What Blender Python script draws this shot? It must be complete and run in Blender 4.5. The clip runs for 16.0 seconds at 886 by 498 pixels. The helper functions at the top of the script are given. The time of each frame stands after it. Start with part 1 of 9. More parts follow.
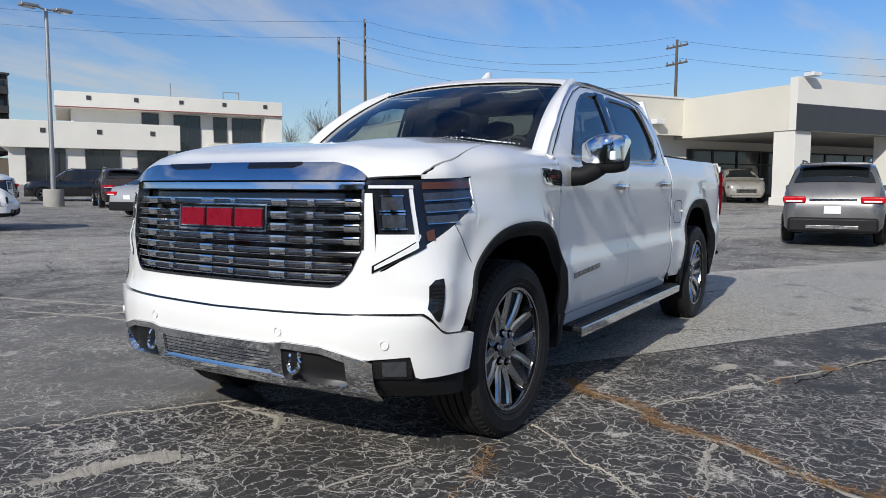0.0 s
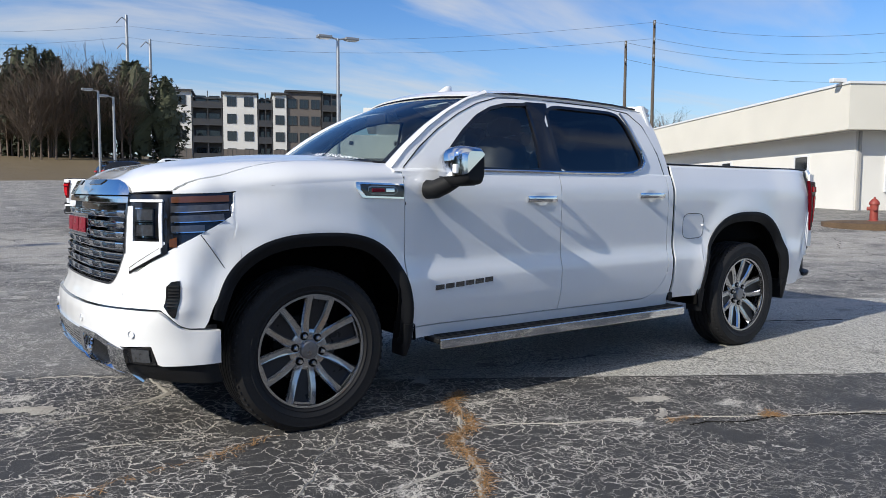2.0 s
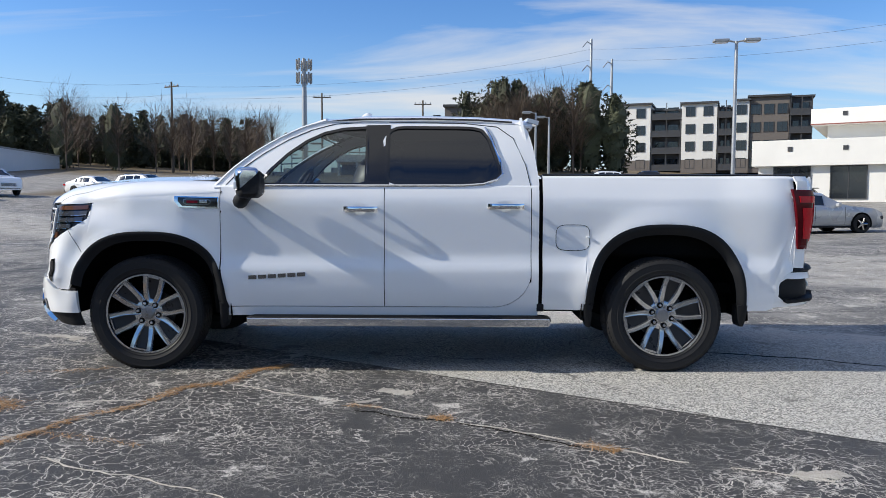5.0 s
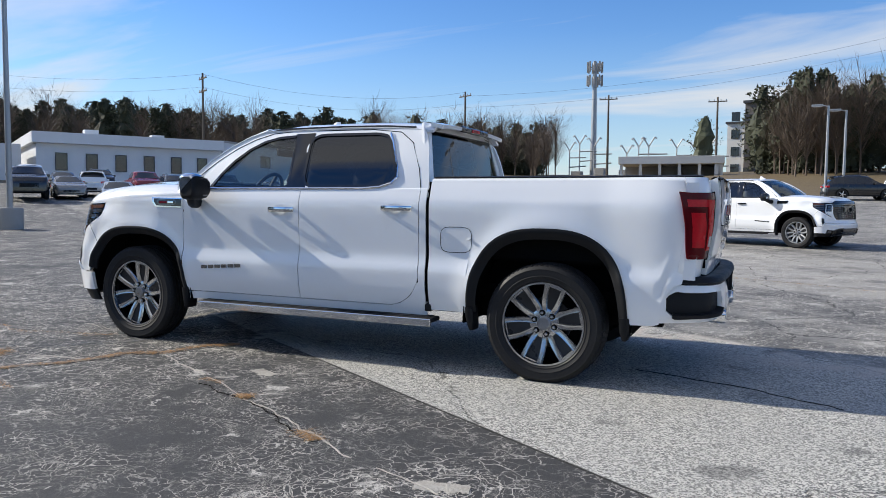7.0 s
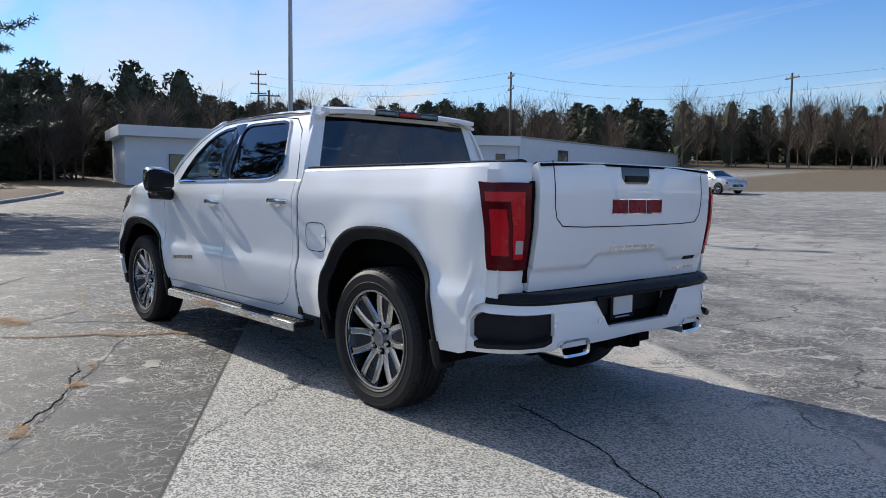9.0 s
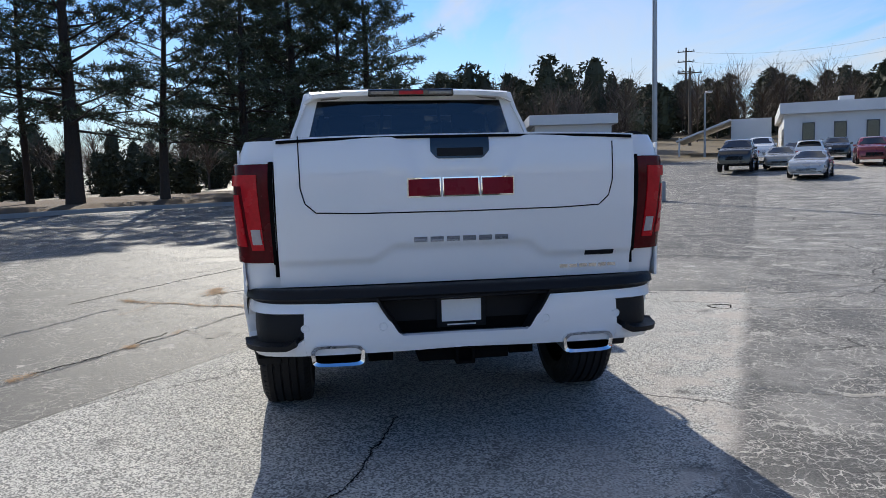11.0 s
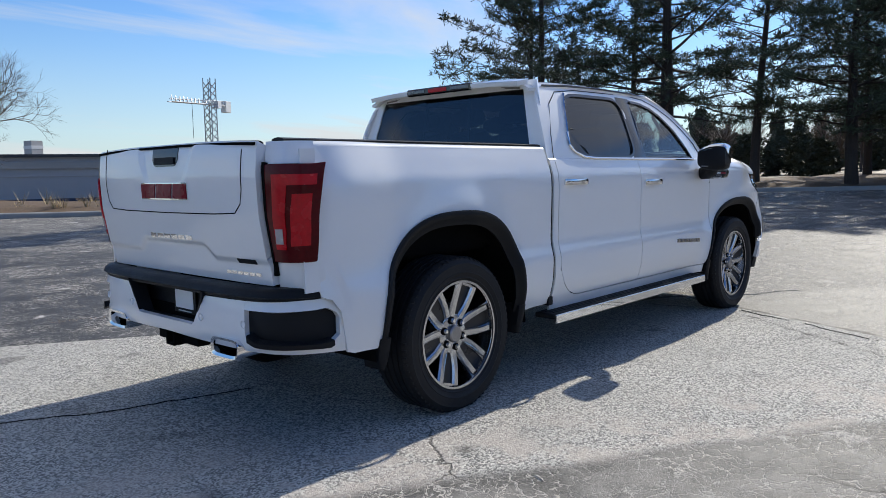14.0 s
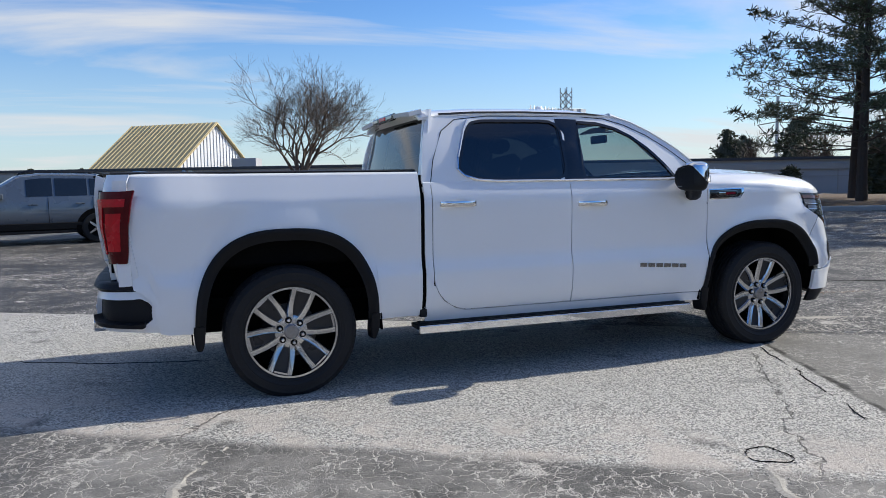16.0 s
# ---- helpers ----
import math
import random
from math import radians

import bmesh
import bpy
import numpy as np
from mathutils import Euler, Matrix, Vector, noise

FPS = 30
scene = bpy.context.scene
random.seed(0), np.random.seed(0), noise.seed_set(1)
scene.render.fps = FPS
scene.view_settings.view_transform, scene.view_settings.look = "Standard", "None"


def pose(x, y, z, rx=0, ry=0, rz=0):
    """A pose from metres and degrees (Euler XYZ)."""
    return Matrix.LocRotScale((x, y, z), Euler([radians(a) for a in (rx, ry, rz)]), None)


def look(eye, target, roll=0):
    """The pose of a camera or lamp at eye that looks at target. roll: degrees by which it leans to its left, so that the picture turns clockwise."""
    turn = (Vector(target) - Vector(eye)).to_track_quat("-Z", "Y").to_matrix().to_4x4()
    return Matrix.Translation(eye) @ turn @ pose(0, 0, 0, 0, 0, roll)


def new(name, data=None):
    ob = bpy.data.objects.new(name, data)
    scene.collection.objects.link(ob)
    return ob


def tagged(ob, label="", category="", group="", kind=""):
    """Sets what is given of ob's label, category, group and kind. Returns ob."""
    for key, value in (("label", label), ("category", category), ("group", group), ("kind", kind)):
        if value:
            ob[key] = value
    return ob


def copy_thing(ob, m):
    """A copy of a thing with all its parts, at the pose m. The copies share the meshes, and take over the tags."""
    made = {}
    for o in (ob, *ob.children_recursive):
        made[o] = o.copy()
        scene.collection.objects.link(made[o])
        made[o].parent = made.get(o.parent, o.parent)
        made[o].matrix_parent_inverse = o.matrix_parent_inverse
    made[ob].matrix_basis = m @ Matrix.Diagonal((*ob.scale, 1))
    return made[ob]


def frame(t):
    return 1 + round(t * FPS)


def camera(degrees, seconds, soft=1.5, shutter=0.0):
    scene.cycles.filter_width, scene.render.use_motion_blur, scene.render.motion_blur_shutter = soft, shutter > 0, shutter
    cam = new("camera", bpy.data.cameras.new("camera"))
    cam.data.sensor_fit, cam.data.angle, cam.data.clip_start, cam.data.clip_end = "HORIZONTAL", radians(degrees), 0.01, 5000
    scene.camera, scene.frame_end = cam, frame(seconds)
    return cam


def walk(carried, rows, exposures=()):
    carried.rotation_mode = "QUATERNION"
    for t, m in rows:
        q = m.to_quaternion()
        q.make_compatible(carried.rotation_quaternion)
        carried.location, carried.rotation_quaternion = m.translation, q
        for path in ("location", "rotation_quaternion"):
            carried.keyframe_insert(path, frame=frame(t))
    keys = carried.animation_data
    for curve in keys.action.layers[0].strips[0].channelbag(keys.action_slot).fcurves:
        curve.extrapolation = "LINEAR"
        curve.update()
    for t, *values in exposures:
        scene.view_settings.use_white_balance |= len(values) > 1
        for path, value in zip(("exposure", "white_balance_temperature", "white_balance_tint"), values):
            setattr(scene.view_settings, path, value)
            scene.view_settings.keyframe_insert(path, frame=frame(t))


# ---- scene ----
cam = camera(62.2, 16.0, soft=0.75)
# seconds, eye, point looked at, roll
PATH = [
    (0, (-3.089, -2.448, 1.162), (-1.389, -1.408, 0.994), 0.2),
    (0.5, (-2.789, -2.876, 1.189), (-1.183, -1.697, 1.016), 0.4),
    (1, (-2.425, -3.323, 1.214), (-0.95, -1.985, 1.041), 0.5),
    (1.5, (-2.04, -3.862, 1.223), (-0.721, -2.368, 1.056), 0.5),
    (2, (-1.578, -4.316, 1.211), (-0.426, -2.688, 1.055), 0.3),
    (2.5, (-1.099, -4.813, 1.238), (-0.125, -3.072, 1.092), 0.0),
    (3, (-0.551, -5.2, 1.235), (0.239, -3.367, 1.097), -0.1),
    (3.5, (0.08, -5.628, 1.246), (0.674, -3.723, 1.113), -0.1),
    (4, (0.753, -5.925, 1.255), (1.147, -3.968, 1.125), -0.1),
    (4.2, (1.023, -6.071, 1.236), (1.335, -4.1, 1.104), 0.0),
    (6.3, (4.164, -6.256, 1.229), (3.621, -4.335, 1.1), 0.3),
    (6.5, (4.423, -6.159, 1.23), (3.808, -4.261, 1.104), 0.4),
    (7, (5.137, -5.818, 1.242), (4.332, -3.991, 1.113), 0.5),
    (7.5, (5.795, -5.403, 1.255), (4.816, -3.665, 1.119), 0.7),
    (8, (6.32, -4.838, 1.263), (5.166, -3.211, 1.122), 0.8),
    (8.2, (6.505, -4.576, 1.263), (5.285, -2.997, 1.118), 0.9),
    (10.3, (7.854, -1.556, 1.253), (5.985, -0.863, 1.084), -0.9),
    (10.5, (7.898, -1.266, 1.233), (5.992, -0.688, 1.057), -1.1),
    (11, (7.999, -0.524, 1.234), (6.027, -0.248, 1.042), -1.5),
    (11.5, (7.951, 0.143, 1.244), (5.962, 0.107, 1.039), -1.9),
    (12, (7.883, 0.838, 1.244), (5.925, 0.495, 1.028), -2.2),
    (12.5, (7.66, 1.487, 1.239), (5.777, 0.848, 1.024), -2.3),
    (13, (7.372, 2.165, 1.232), (5.603, 1.256, 1.019), -2.1),
    (13.5, (7.007, 2.815, 1.243), (5.382, 1.669, 1.031), -1.6),
    (14, (6.62, 3.497, 1.259), (5.159, 2.146, 1.054), -1.1),
    (14.5, (6.167, 4.069, 1.283), (4.885, 2.547, 1.086), -0.8),
    (15, (5.649, 4.666, 1.297), (4.557, 3.001, 1.112), -0.8),
    (15.5, (5.06, 5.132, 1.306), (4.168, 3.35, 1.127), -0.8),
    (16, (4.388, 5.587, 1.316), (3.715, 3.712, 1.143), -1.0),
]
EXPOSURES = [(0.0, 0.15), (2.0, 0.45), (3.5, 0.58), (6.5, 0.65), (8.0, 0.62), (10.5, 0.53), (13.0, 0.55), (16.0, 0.62)]
walk(cam, [(t, look(eye, at, roll)) for t, eye, at, roll in PATH], EXPOSURES)

# ---- world and sun ----
SUN_EL, SUN_AZ = radians(31.5), math.atan2(-0.09, -0.996)
world = bpy.data.worlds.new("sky")
scene.world = world
world.use_nodes = True


def link(tree, a, b):
    tree.links.new(a, b)


def build_sky():
    tree = world.node_tree
    tree.nodes.clear()
    out = tree.nodes.new("ShaderNodeOutputWorld")
    bg = tree.nodes.new("ShaderNodeBackground")
    sky = tree.nodes.new("ShaderNodeTexSky")
    sky.sky_type = "NISHITA"
    sky.sun_disc = False
    sky.sun_elevation = SUN_EL
    sky.sun_rotation = math.pi / 2 - SUN_AZ
    sky.air_density, sky.dust_density, sky.ozone_density = 1.0, 0.05, 3.0
    geo = tree.nodes.new("ShaderNodeTexCoord")
    sep = tree.nodes.new("ShaderNodeSeparateXYZ")
    link(tree, geo.outputs["Generated"], sep.inputs[0])
    # project the view direction on a cloud layer
    zz = tree.nodes.new("ShaderNodeMath")
    zz.operation = "MAXIMUM"
    link(tree, sep.outputs["Z"], zz.inputs[0])
    zz.inputs[1].default_value = 0.0
    za = tree.nodes.new("ShaderNodeMath")
    za.operation = "ADD"
    link(tree, zz.outputs[0], za.inputs[0])
    za.inputs[1].default_value = 0.12
    div = tree.nodes.new("ShaderNodeVectorMath")
    div.operation = "DIVIDE"
    comb = tree.nodes.new("ShaderNodeCombineXYZ")
    for k in range(3):
        link(tree, za.outputs[0], comb.inputs[k])
    link(tree, geo.outputs["Generated"], div.inputs[0])
    link(tree, comb.outputs[0], div.inputs[1])
    rot = tree.nodes.new("ShaderNodeMapping")
    rot.inputs["Rotation"].default_value = (0, 0, radians(28))
    rot.inputs["Scale"].default_value = (0.55, 1.5, 0.0)
    link(tree, div.outputs[0], rot.inputs["Vector"])
    n1 = tree.nodes.new("ShaderNodeTexNoise")
    n1.inputs["Scale"].default_value = 0.62
    n1.inputs["Detail"].default_value = 9
    n1.inputs["Roughness"].default_value = 0.55
    n1.inputs["Distortion"].default_value = 0.5
    link(tree, rot.outputs[0], n1.inputs["Vector"])
    ramp = tree.nodes.new("ShaderNodeValToRGB")
    ramp.color_ramp.elements[0].position = 0.50
    ramp.color_ramp.elements[0].color = (0, 0, 0, 1)
    ramp.color_ramp.elements[1].position = 0.66
    ramp.color_ramp.elements[1].color = (1, 1, 1, 1)
    # unseen cloud added high overhead, to whiten and lift the fill light
    fill_veil = tree.nodes.new("ShaderNodeMapRange")
    fill_veil.inputs["From Min"].default_value, fill_veil.inputs["From Max"].default_value = 0.55, 0.95
    fill_veil.inputs["To Min"].default_value, fill_veil.inputs["To Max"].default_value = 0.0, 0.10
    link(tree, sep.outputs["Z"], fill_veil.inputs["Value"])
    lift = tree.nodes.new("ShaderNodeMath")
    lift.operation = "ADD"
    link(tree, n1.outputs["Fac"], lift.inputs[0])
    link(tree, fill_veil.outputs[0], lift.inputs[1])
    link(tree, lift.outputs[0], ramp.inputs[0])
    # haze brightens towards the horizon
    hz = tree.nodes.new("ShaderNodeMapRange")
    hz.inputs["From Min"].default_value = 0.0
    hz.inputs["From Max"].default_value = 0.16
    hz.inputs["To Min"].default_value = 0.24
    hz.inputs["To Max"].default_value = 0.0
    link(tree, sep.outputs["Z"], hz.inputs["Value"])
    mx = tree.nodes.new("ShaderNodeMath")
    mx.operation = "ADD"
    mx.use_clamp = True
    link(tree, ramp.outputs[0], mx.inputs[0])
    link(tree, hz.outputs[0], mx.inputs[1])
    lim = tree.nodes.new("ShaderNodeMath")
    lim.operation = "MULTIPLY"
    lim.inputs[1].default_value = 0.85
    link(tree, mx.outputs[0], lim.inputs[0])
    mix = tree.nodes.new("ShaderNodeMix")
    mix.data_type = "RGBA"
    link(tree, lim.outputs[0], mix.inputs["Factor"])
    hue = tree.nodes.new("ShaderNodeHueSaturation")
    hue.inputs["Saturation"].default_value = 1.28
    hue.inputs["Hue"].default_value = 0.512
    link(tree, sky.outputs[0], hue.inputs["Color"])
    # thin blue haze over the lowest sky
    low = tree.nodes.new("ShaderNodeMapRange")
    low.inputs["From Min"].default_value, low.inputs["From Max"].default_value = 0.0, 0.22
    low.inputs["To Min"].default_value, low.inputs["To Max"].default_value = 0.65, 0.0
    link(tree, sep.outputs["Z"], low.inputs["Value"])
    pale = tree.nodes.new("ShaderNodeMix")
    pale.data_type = "RGBA"
    link(tree, low.outputs[0], pale.inputs["Factor"])
    link(tree, hue.outputs[0], pale.inputs["A"])
    pale.inputs["B"].default_value = (2.2, 3.3, 4.6, 1)
    link(tree, pale.outputs["Result"], mix.inputs["A"])
    mix.inputs["B"].default_value = (4.75, 4.85, 5.0, 1)
    link(tree, mix.outputs["Result"], bg.inputs["Color"])
    bg.inputs["Strength"].default_value = 0.103
    link(tree, bg.outputs[0], out.inputs[0])


build_sky()
sun = new("sun", bpy.data.lights.new("sun", "SUN"))
sun.data.energy, sun.data.angle, sun.data.color = 3.6, radians(0.55), (1.0, 0.95, 0.85)
toward = Vector((math.cos(SUN_EL) * math.cos(SUN_AZ), math.cos(SUN_EL) * math.sin(SUN_AZ), math.sin(SUN_EL)))
sun.matrix_world = look(toward * 60, (0, 0, 0))


# ---- materials ----
def bsdf_of(m):
    return next(n for n in m.node_tree.nodes if n.type == "BSDF_PRINCIPLED")


def mat(name, color, rough=0.5, metal=0.0, vary=0.12, scale=3.0, fine=60.0, bump=0.0, coat=0.0, rough_vary=0.08, random_tint=0.0, spec=0.5):
    """A procedural surface with broad stains and fine grain."""
    m = bpy.data.materials.new(name)
    m.use_nodes = True
    tree = m.node_tree
    b = bsdf_of(m)
    b.inputs["Roughness"].default_value = rough
    b.inputs["Metallic"].default_value = metal
    b.inputs["Specular IOR Level"].default_value = spec
    b.inputs["Coat Weight"].default_value = coat
    b.inputs["Coat Roughness"].default_value = 0.04
    tc = tree.nodes.new("ShaderNodeNewGeometry")
    n1 = tree.nodes.new("ShaderNodeTexNoise")
    n1.inputs["Scale"].default_value = scale
    n1.inputs["Detail"].default_value = 4
    link(tree, tc.outputs["Position"], n1.inputs["Vector"])
    n2 = tree.nodes.new("ShaderNodeTexNoise")
    n2.inputs["Scale"].default_value = fine
    n2.inputs["Detail"].default_value = 3
    link(tree, tc.outputs["Position"], n2.inputs["Vector"])
    add = tree.nodes.new("ShaderNodeMath")
    add.operation = "ADD"
    link(tree, n1.outputs["Fac"], add.inputs[0])
    link(tree, n2.outputs["Fac"], add.inputs[1])
    mr = tree.nodes.new("ShaderNodeMapRange")
    mr.inputs["From Min"].default_value, mr.inputs["From Max"].default_value = 0.6, 1.4
    mr.inputs["To Min"].default_value, mr.inputs["To Max"].default_value = 1 - vary, 1 + vary
    link(tree, add.outputs[0], mr.inputs["Value"])
    mul = tree.nodes.new("ShaderNodeVectorMath")
    mul.operation = "SCALE"
    mul.inputs[0].default_value = color
    link(tree, mr.outputs[0], mul.inputs["Scale"])
    last = mul.outputs[0]
    if random_tint:
        info = tree.nodes.new("ShaderNodeNewGeometry")
        r2 = tree.nodes.new("ShaderNodeMapRange")
        r2.inputs["To Min"].default_value, r2.inputs["To Max"].default_value = 1 - random_tint, 1 + random_tint
        link(tree, info.outputs["Random Per Island"], r2.inputs["Value"])
        mul2 = tree.nodes.new("ShaderNodeVectorMath")
        mul2.operation = "SCALE"
        link(tree, last, mul2.inputs[0])
        link(tree, r2.outputs[0], mul2.inputs["Scale"])
        last = mul2.outputs[0]
    link(tree, last, b.inputs["Base Color"])
    rr = tree.nodes.new("ShaderNodeMapRange")
    rr.inputs["From Min"].default_value, rr.inputs["From Max"].default_value = 0.35, 0.65
    rr.inputs["To Min"].default_value = max(0.0, rough - rough_vary)
    rr.inputs["To Max"].default_value = min(1.0, rough + rough_vary)
    link(tree, n1.outputs["Fac"], rr.inputs["Value"])
    link(tree, rr.outputs[0], b.inputs["Roughness"])
    if bump:
        bp = tree.nodes.new("ShaderNodeBump")
        bp.inputs["Strength"].default_value = 1.0
        bp.inputs["Distance"].default_value = bump
        link(tree, n2.outputs["Fac"], bp.inputs["Height"])
        link(tree, bp.outputs[0], b.inputs["Normal"])
    return m


def glass_mat(name, tint, gloss=(1, 1, 1), ior=1.5):
    """A thin pane: tinted see-through with a Fresnel reflection."""
    m = bpy.data.materials.new(name)
    m.use_nodes = True
    tree = m.node_tree
    tree.nodes.clear()
    out = tree.nodes.new("ShaderNodeOutputMaterial")
    tr = tree.nodes.new("ShaderNodeBsdfTransparent")
    tr.inputs["Color"].default_value = (*tint, 1)
    gl = tree.nodes.new("ShaderNodeBsdfGlossy")
    gl.inputs["Roughness"].default_value = 0.01
    gl.inputs["Color"].default_value = (*gloss, 1)
    lw = tree.nodes.new("ShaderNodeLayerWeight")
    lw.inputs["Blend"].default_value = 0.5
    pw = tree.nodes.new("ShaderNodeMath")
    pw.operation = "POWER"
    pw.inputs[1].default_value = 5.0
    link(tree, lw.outputs["Facing"], pw.inputs[0])
    fr = tree.nodes.new("ShaderNodeMath")
    fr.operation = "MULTIPLY_ADD"
    f0 = ((ior - 1) / (ior + 1)) ** 2
    fr.inputs[1].default_value, fr.inputs[2].default_value = 1 - 2 * f0, 2 * f0
    link(tree, pw.outputs[0], fr.inputs[0])
    mix = tree.nodes.new("ShaderNodeMixShader")
    link(tree, fr.outputs[0], mix.inputs[0])
    link(tree, tr.outputs[0], mix.inputs[1])
    link(tree, gl.outputs[0], mix.inputs[2])
    link(tree, mix.outputs[0], out.inputs[0])
    return m


M_PAINT = mat("white_paint", (0.85, 0.86, 0.865), 0.32, vary=0.015, scale=2, fine=400, coat=1.0, rough_vary=0.03)
M_CHROME = mat("chrome", (0.78, 0.79, 0.80), 0.06, 1.0, vary=0.04, scale=9, rough_vary=0.03)
M_DARKCHROME = mat("dark_chrome", (0.22, 0.225, 0.235), 0.16, 1.0, vary=0.08, scale=9, rough_vary=0.05)
M_SATIN = mat("satin_chrome", (0.66, 0.67, 0.68), 0.24, 1.0, vary=0.08, scale=14, rough_vary=0.06)
M_ALLOY = mat("machined_alloy", (0.50, 0.51, 0.525), 0.19, 1.0, vary=0.06, scale=14, rough_vary=0.05)
M_ALLOYDARK = mat("grey_alloy", (0.028, 0.029, 0.032), 0.35, 0.4, vary=0.1, scale=14)
M_BLACKPLASTIC = mat("black_plastic", (0.011, 0.0115, 0.013), 0.55, vary=0.2, scale=6, fine=500, bump=0.0006, spec=0.22)
M_GLOSSBLACK = mat("gloss_black", (0.008, 0.008, 0.009), 0.12, vary=0.1, scale=6, coat=0.5)
M_TRIM = mat("arch_trim", (0.009, 0.010, 0.012), 0.55, vary=0.2, scale=4, fine=300, bump=0.0004, spec=0.2)
M_RUBBER = mat("tyre_rubber", (0.014, 0.014, 0.015), 0.62, vary=0.3, scale=7, fine=120, bump=0.0008, spec=0.28)
M_UNDER = mat("underbody", (0.006, 0.006, 0.006), 0.9, vary=0.3, scale=3, spec=0.05)
M_BRAKE = mat("worn_brake_iron", (0.07, 0.068, 0.066), 0.45, 0.8, vary=0.2, scale=20)
M_STEEL = mat("brake_steel", (0.30, 0.30, 0.31), 0.35, 1.0, vary=0.2, scale=20)
M_RED = mat("red_enamel", (0.20, 0.006, 0.018), 0.30, vary=0.1, scale=20, spec=0.15)
M_TAILRED = mat("tail_lamp_red", (0.50, 0.006, 0.014), 0.22, vary=0.2, scale=9, spec=0.3)
M_TAILDARK = mat("tail_lamp_smoked", (0.085, 0.001, 0.004), 0.20, vary=0.25, scale=9, spec=0.2)
M_LAMPWHITE = mat("lamp_white", (0.80, 0.82, 0.84), 0.18, vary=0.04, scale=20, coat=0.8)
M_REVERSE = mat("reverse_lens", (0.42, 0.38, 0.38), 0.2, vary=0.1, scale=30, coat=0.4)
M_AMBER = mat("amber_lens", (0.10, 0.034, 0.010), 0.18, vary=0.1, scale=20, coat=0.8)
M_LENS = mat("lamp_lens", (0.07, 0.075, 0.085), 0.08, 0.4, vary=0.35, scale=26, coat=1.0)
M_SEAT = mat("seat_leather", (0.018, 0.018, 0.02), 0.55, vary=0.2, scale=8)
M_WINDSHIELD = glass_mat("windshield_glass", (0.62, 0.70, 0.69), ior=1.5)
M_SIDEGLASS = glass_mat("front_side_glass", (0.55, 0.62, 0.61), ior=1.5)
M_REARGLASS = glass_mat("rear_glass", (0.16, 0.18, 0.18), ior=1.5)
M_PRIVACY = glass_mat("privacy_glass", (0.022, 0.026, 0.03), ior=1.5)


# ---- mesh helpers ----
def mesh_ob(name, verts, faces, material, parent=None, label="", smooth=True, angle=38, solid=0.0, bevel=0.0, segments=2):
    me = bpy.data.meshes.new(name)
    me.from_pydata([tuple(v) for v in verts], [], faces)
    if solid:
        # give the sheet real thickness: an inner skin and a rim
        me.update()
        n = len(me.vertices)
        skin = [v.co.copy() for v in me.vertices]
        inner = [v.co - v.normal * solid for v in me.vertices]
        around = {(f[i - 1], f[i]) for f in faces for i in range(len(f))}
        rim = [(b, a, a + n, b + n) for a, b in sorted(around) if (b, a) not in around]
        me.clear_geometry()
        me.from_pydata(skin + inner, [], [tuple(f) for f in faces] + [tuple(i + n for i in reversed(f)) for f in faces] + rim)
    me.materials.append(material)
    if smooth:
        me.polygons.foreach_set("use_smooth", [True] * len(me.polygons))
    me.update()
    ob = new(name, me)
    if parent is not None:
        ob.parent = parent
    if smooth:
        me.set_sharp_from_angle(angle=radians(angle))
    if bevel:
        md = ob.modifiers.new("edge", "BEVEL")
        md.width, md.segments, md.limit_method, md.angle_limit = bevel, segments, "ANGLE", radians(35)
        md.harden_normals = True
    if label:
        ob["label"] = label
    return ob


def part(name, bm, material, parent, label="", smooth=True, angle=38, bevel=0.0):
    me = bpy.data.meshes.new(name)
    bm.to_mesh(me)
    bm.free()
    me.materials.append(material)
    if smooth:
        me.polygons.foreach_set("use_smooth", [True] * len(me.polygons))
        me.set_sharp_from_angle(angle=radians(angle))
    ob = new(name, me)
    if parent is not None:
        ob.parent = parent
    if bevel:
        md = ob.modifiers.new("edge", "BEVEL")
        md.width, md.segments, md.limit_method, md.angle_limit = bevel, 2, "ANGLE", radians(35)
        md.harden_normals = True
    if label:
        ob["label"] = label
    return ob


def pl(table, u):
    """Piecewise linear look-up."""
    if callable(table):
        return table(u)
    if isinstance(table, (int, float)):
        return table
    if u <= table[0][0]:
        return table[0][1]
    for (a, b), (c, d) in zip(table, table[1:]):
        if u <= c:
            return b + (d - b) * (u - a) / max(c - a, 1e-9)
    return table[-1][1]


def smooth_pl(table, u, h=0.03):
    return (pl(table, u - h) + 2 * pl(table, u) + pl(table, u + h)) / 4


def span(a, b, n):
    return [a + (b - a) * k / (n - 1) for k in range(n)]


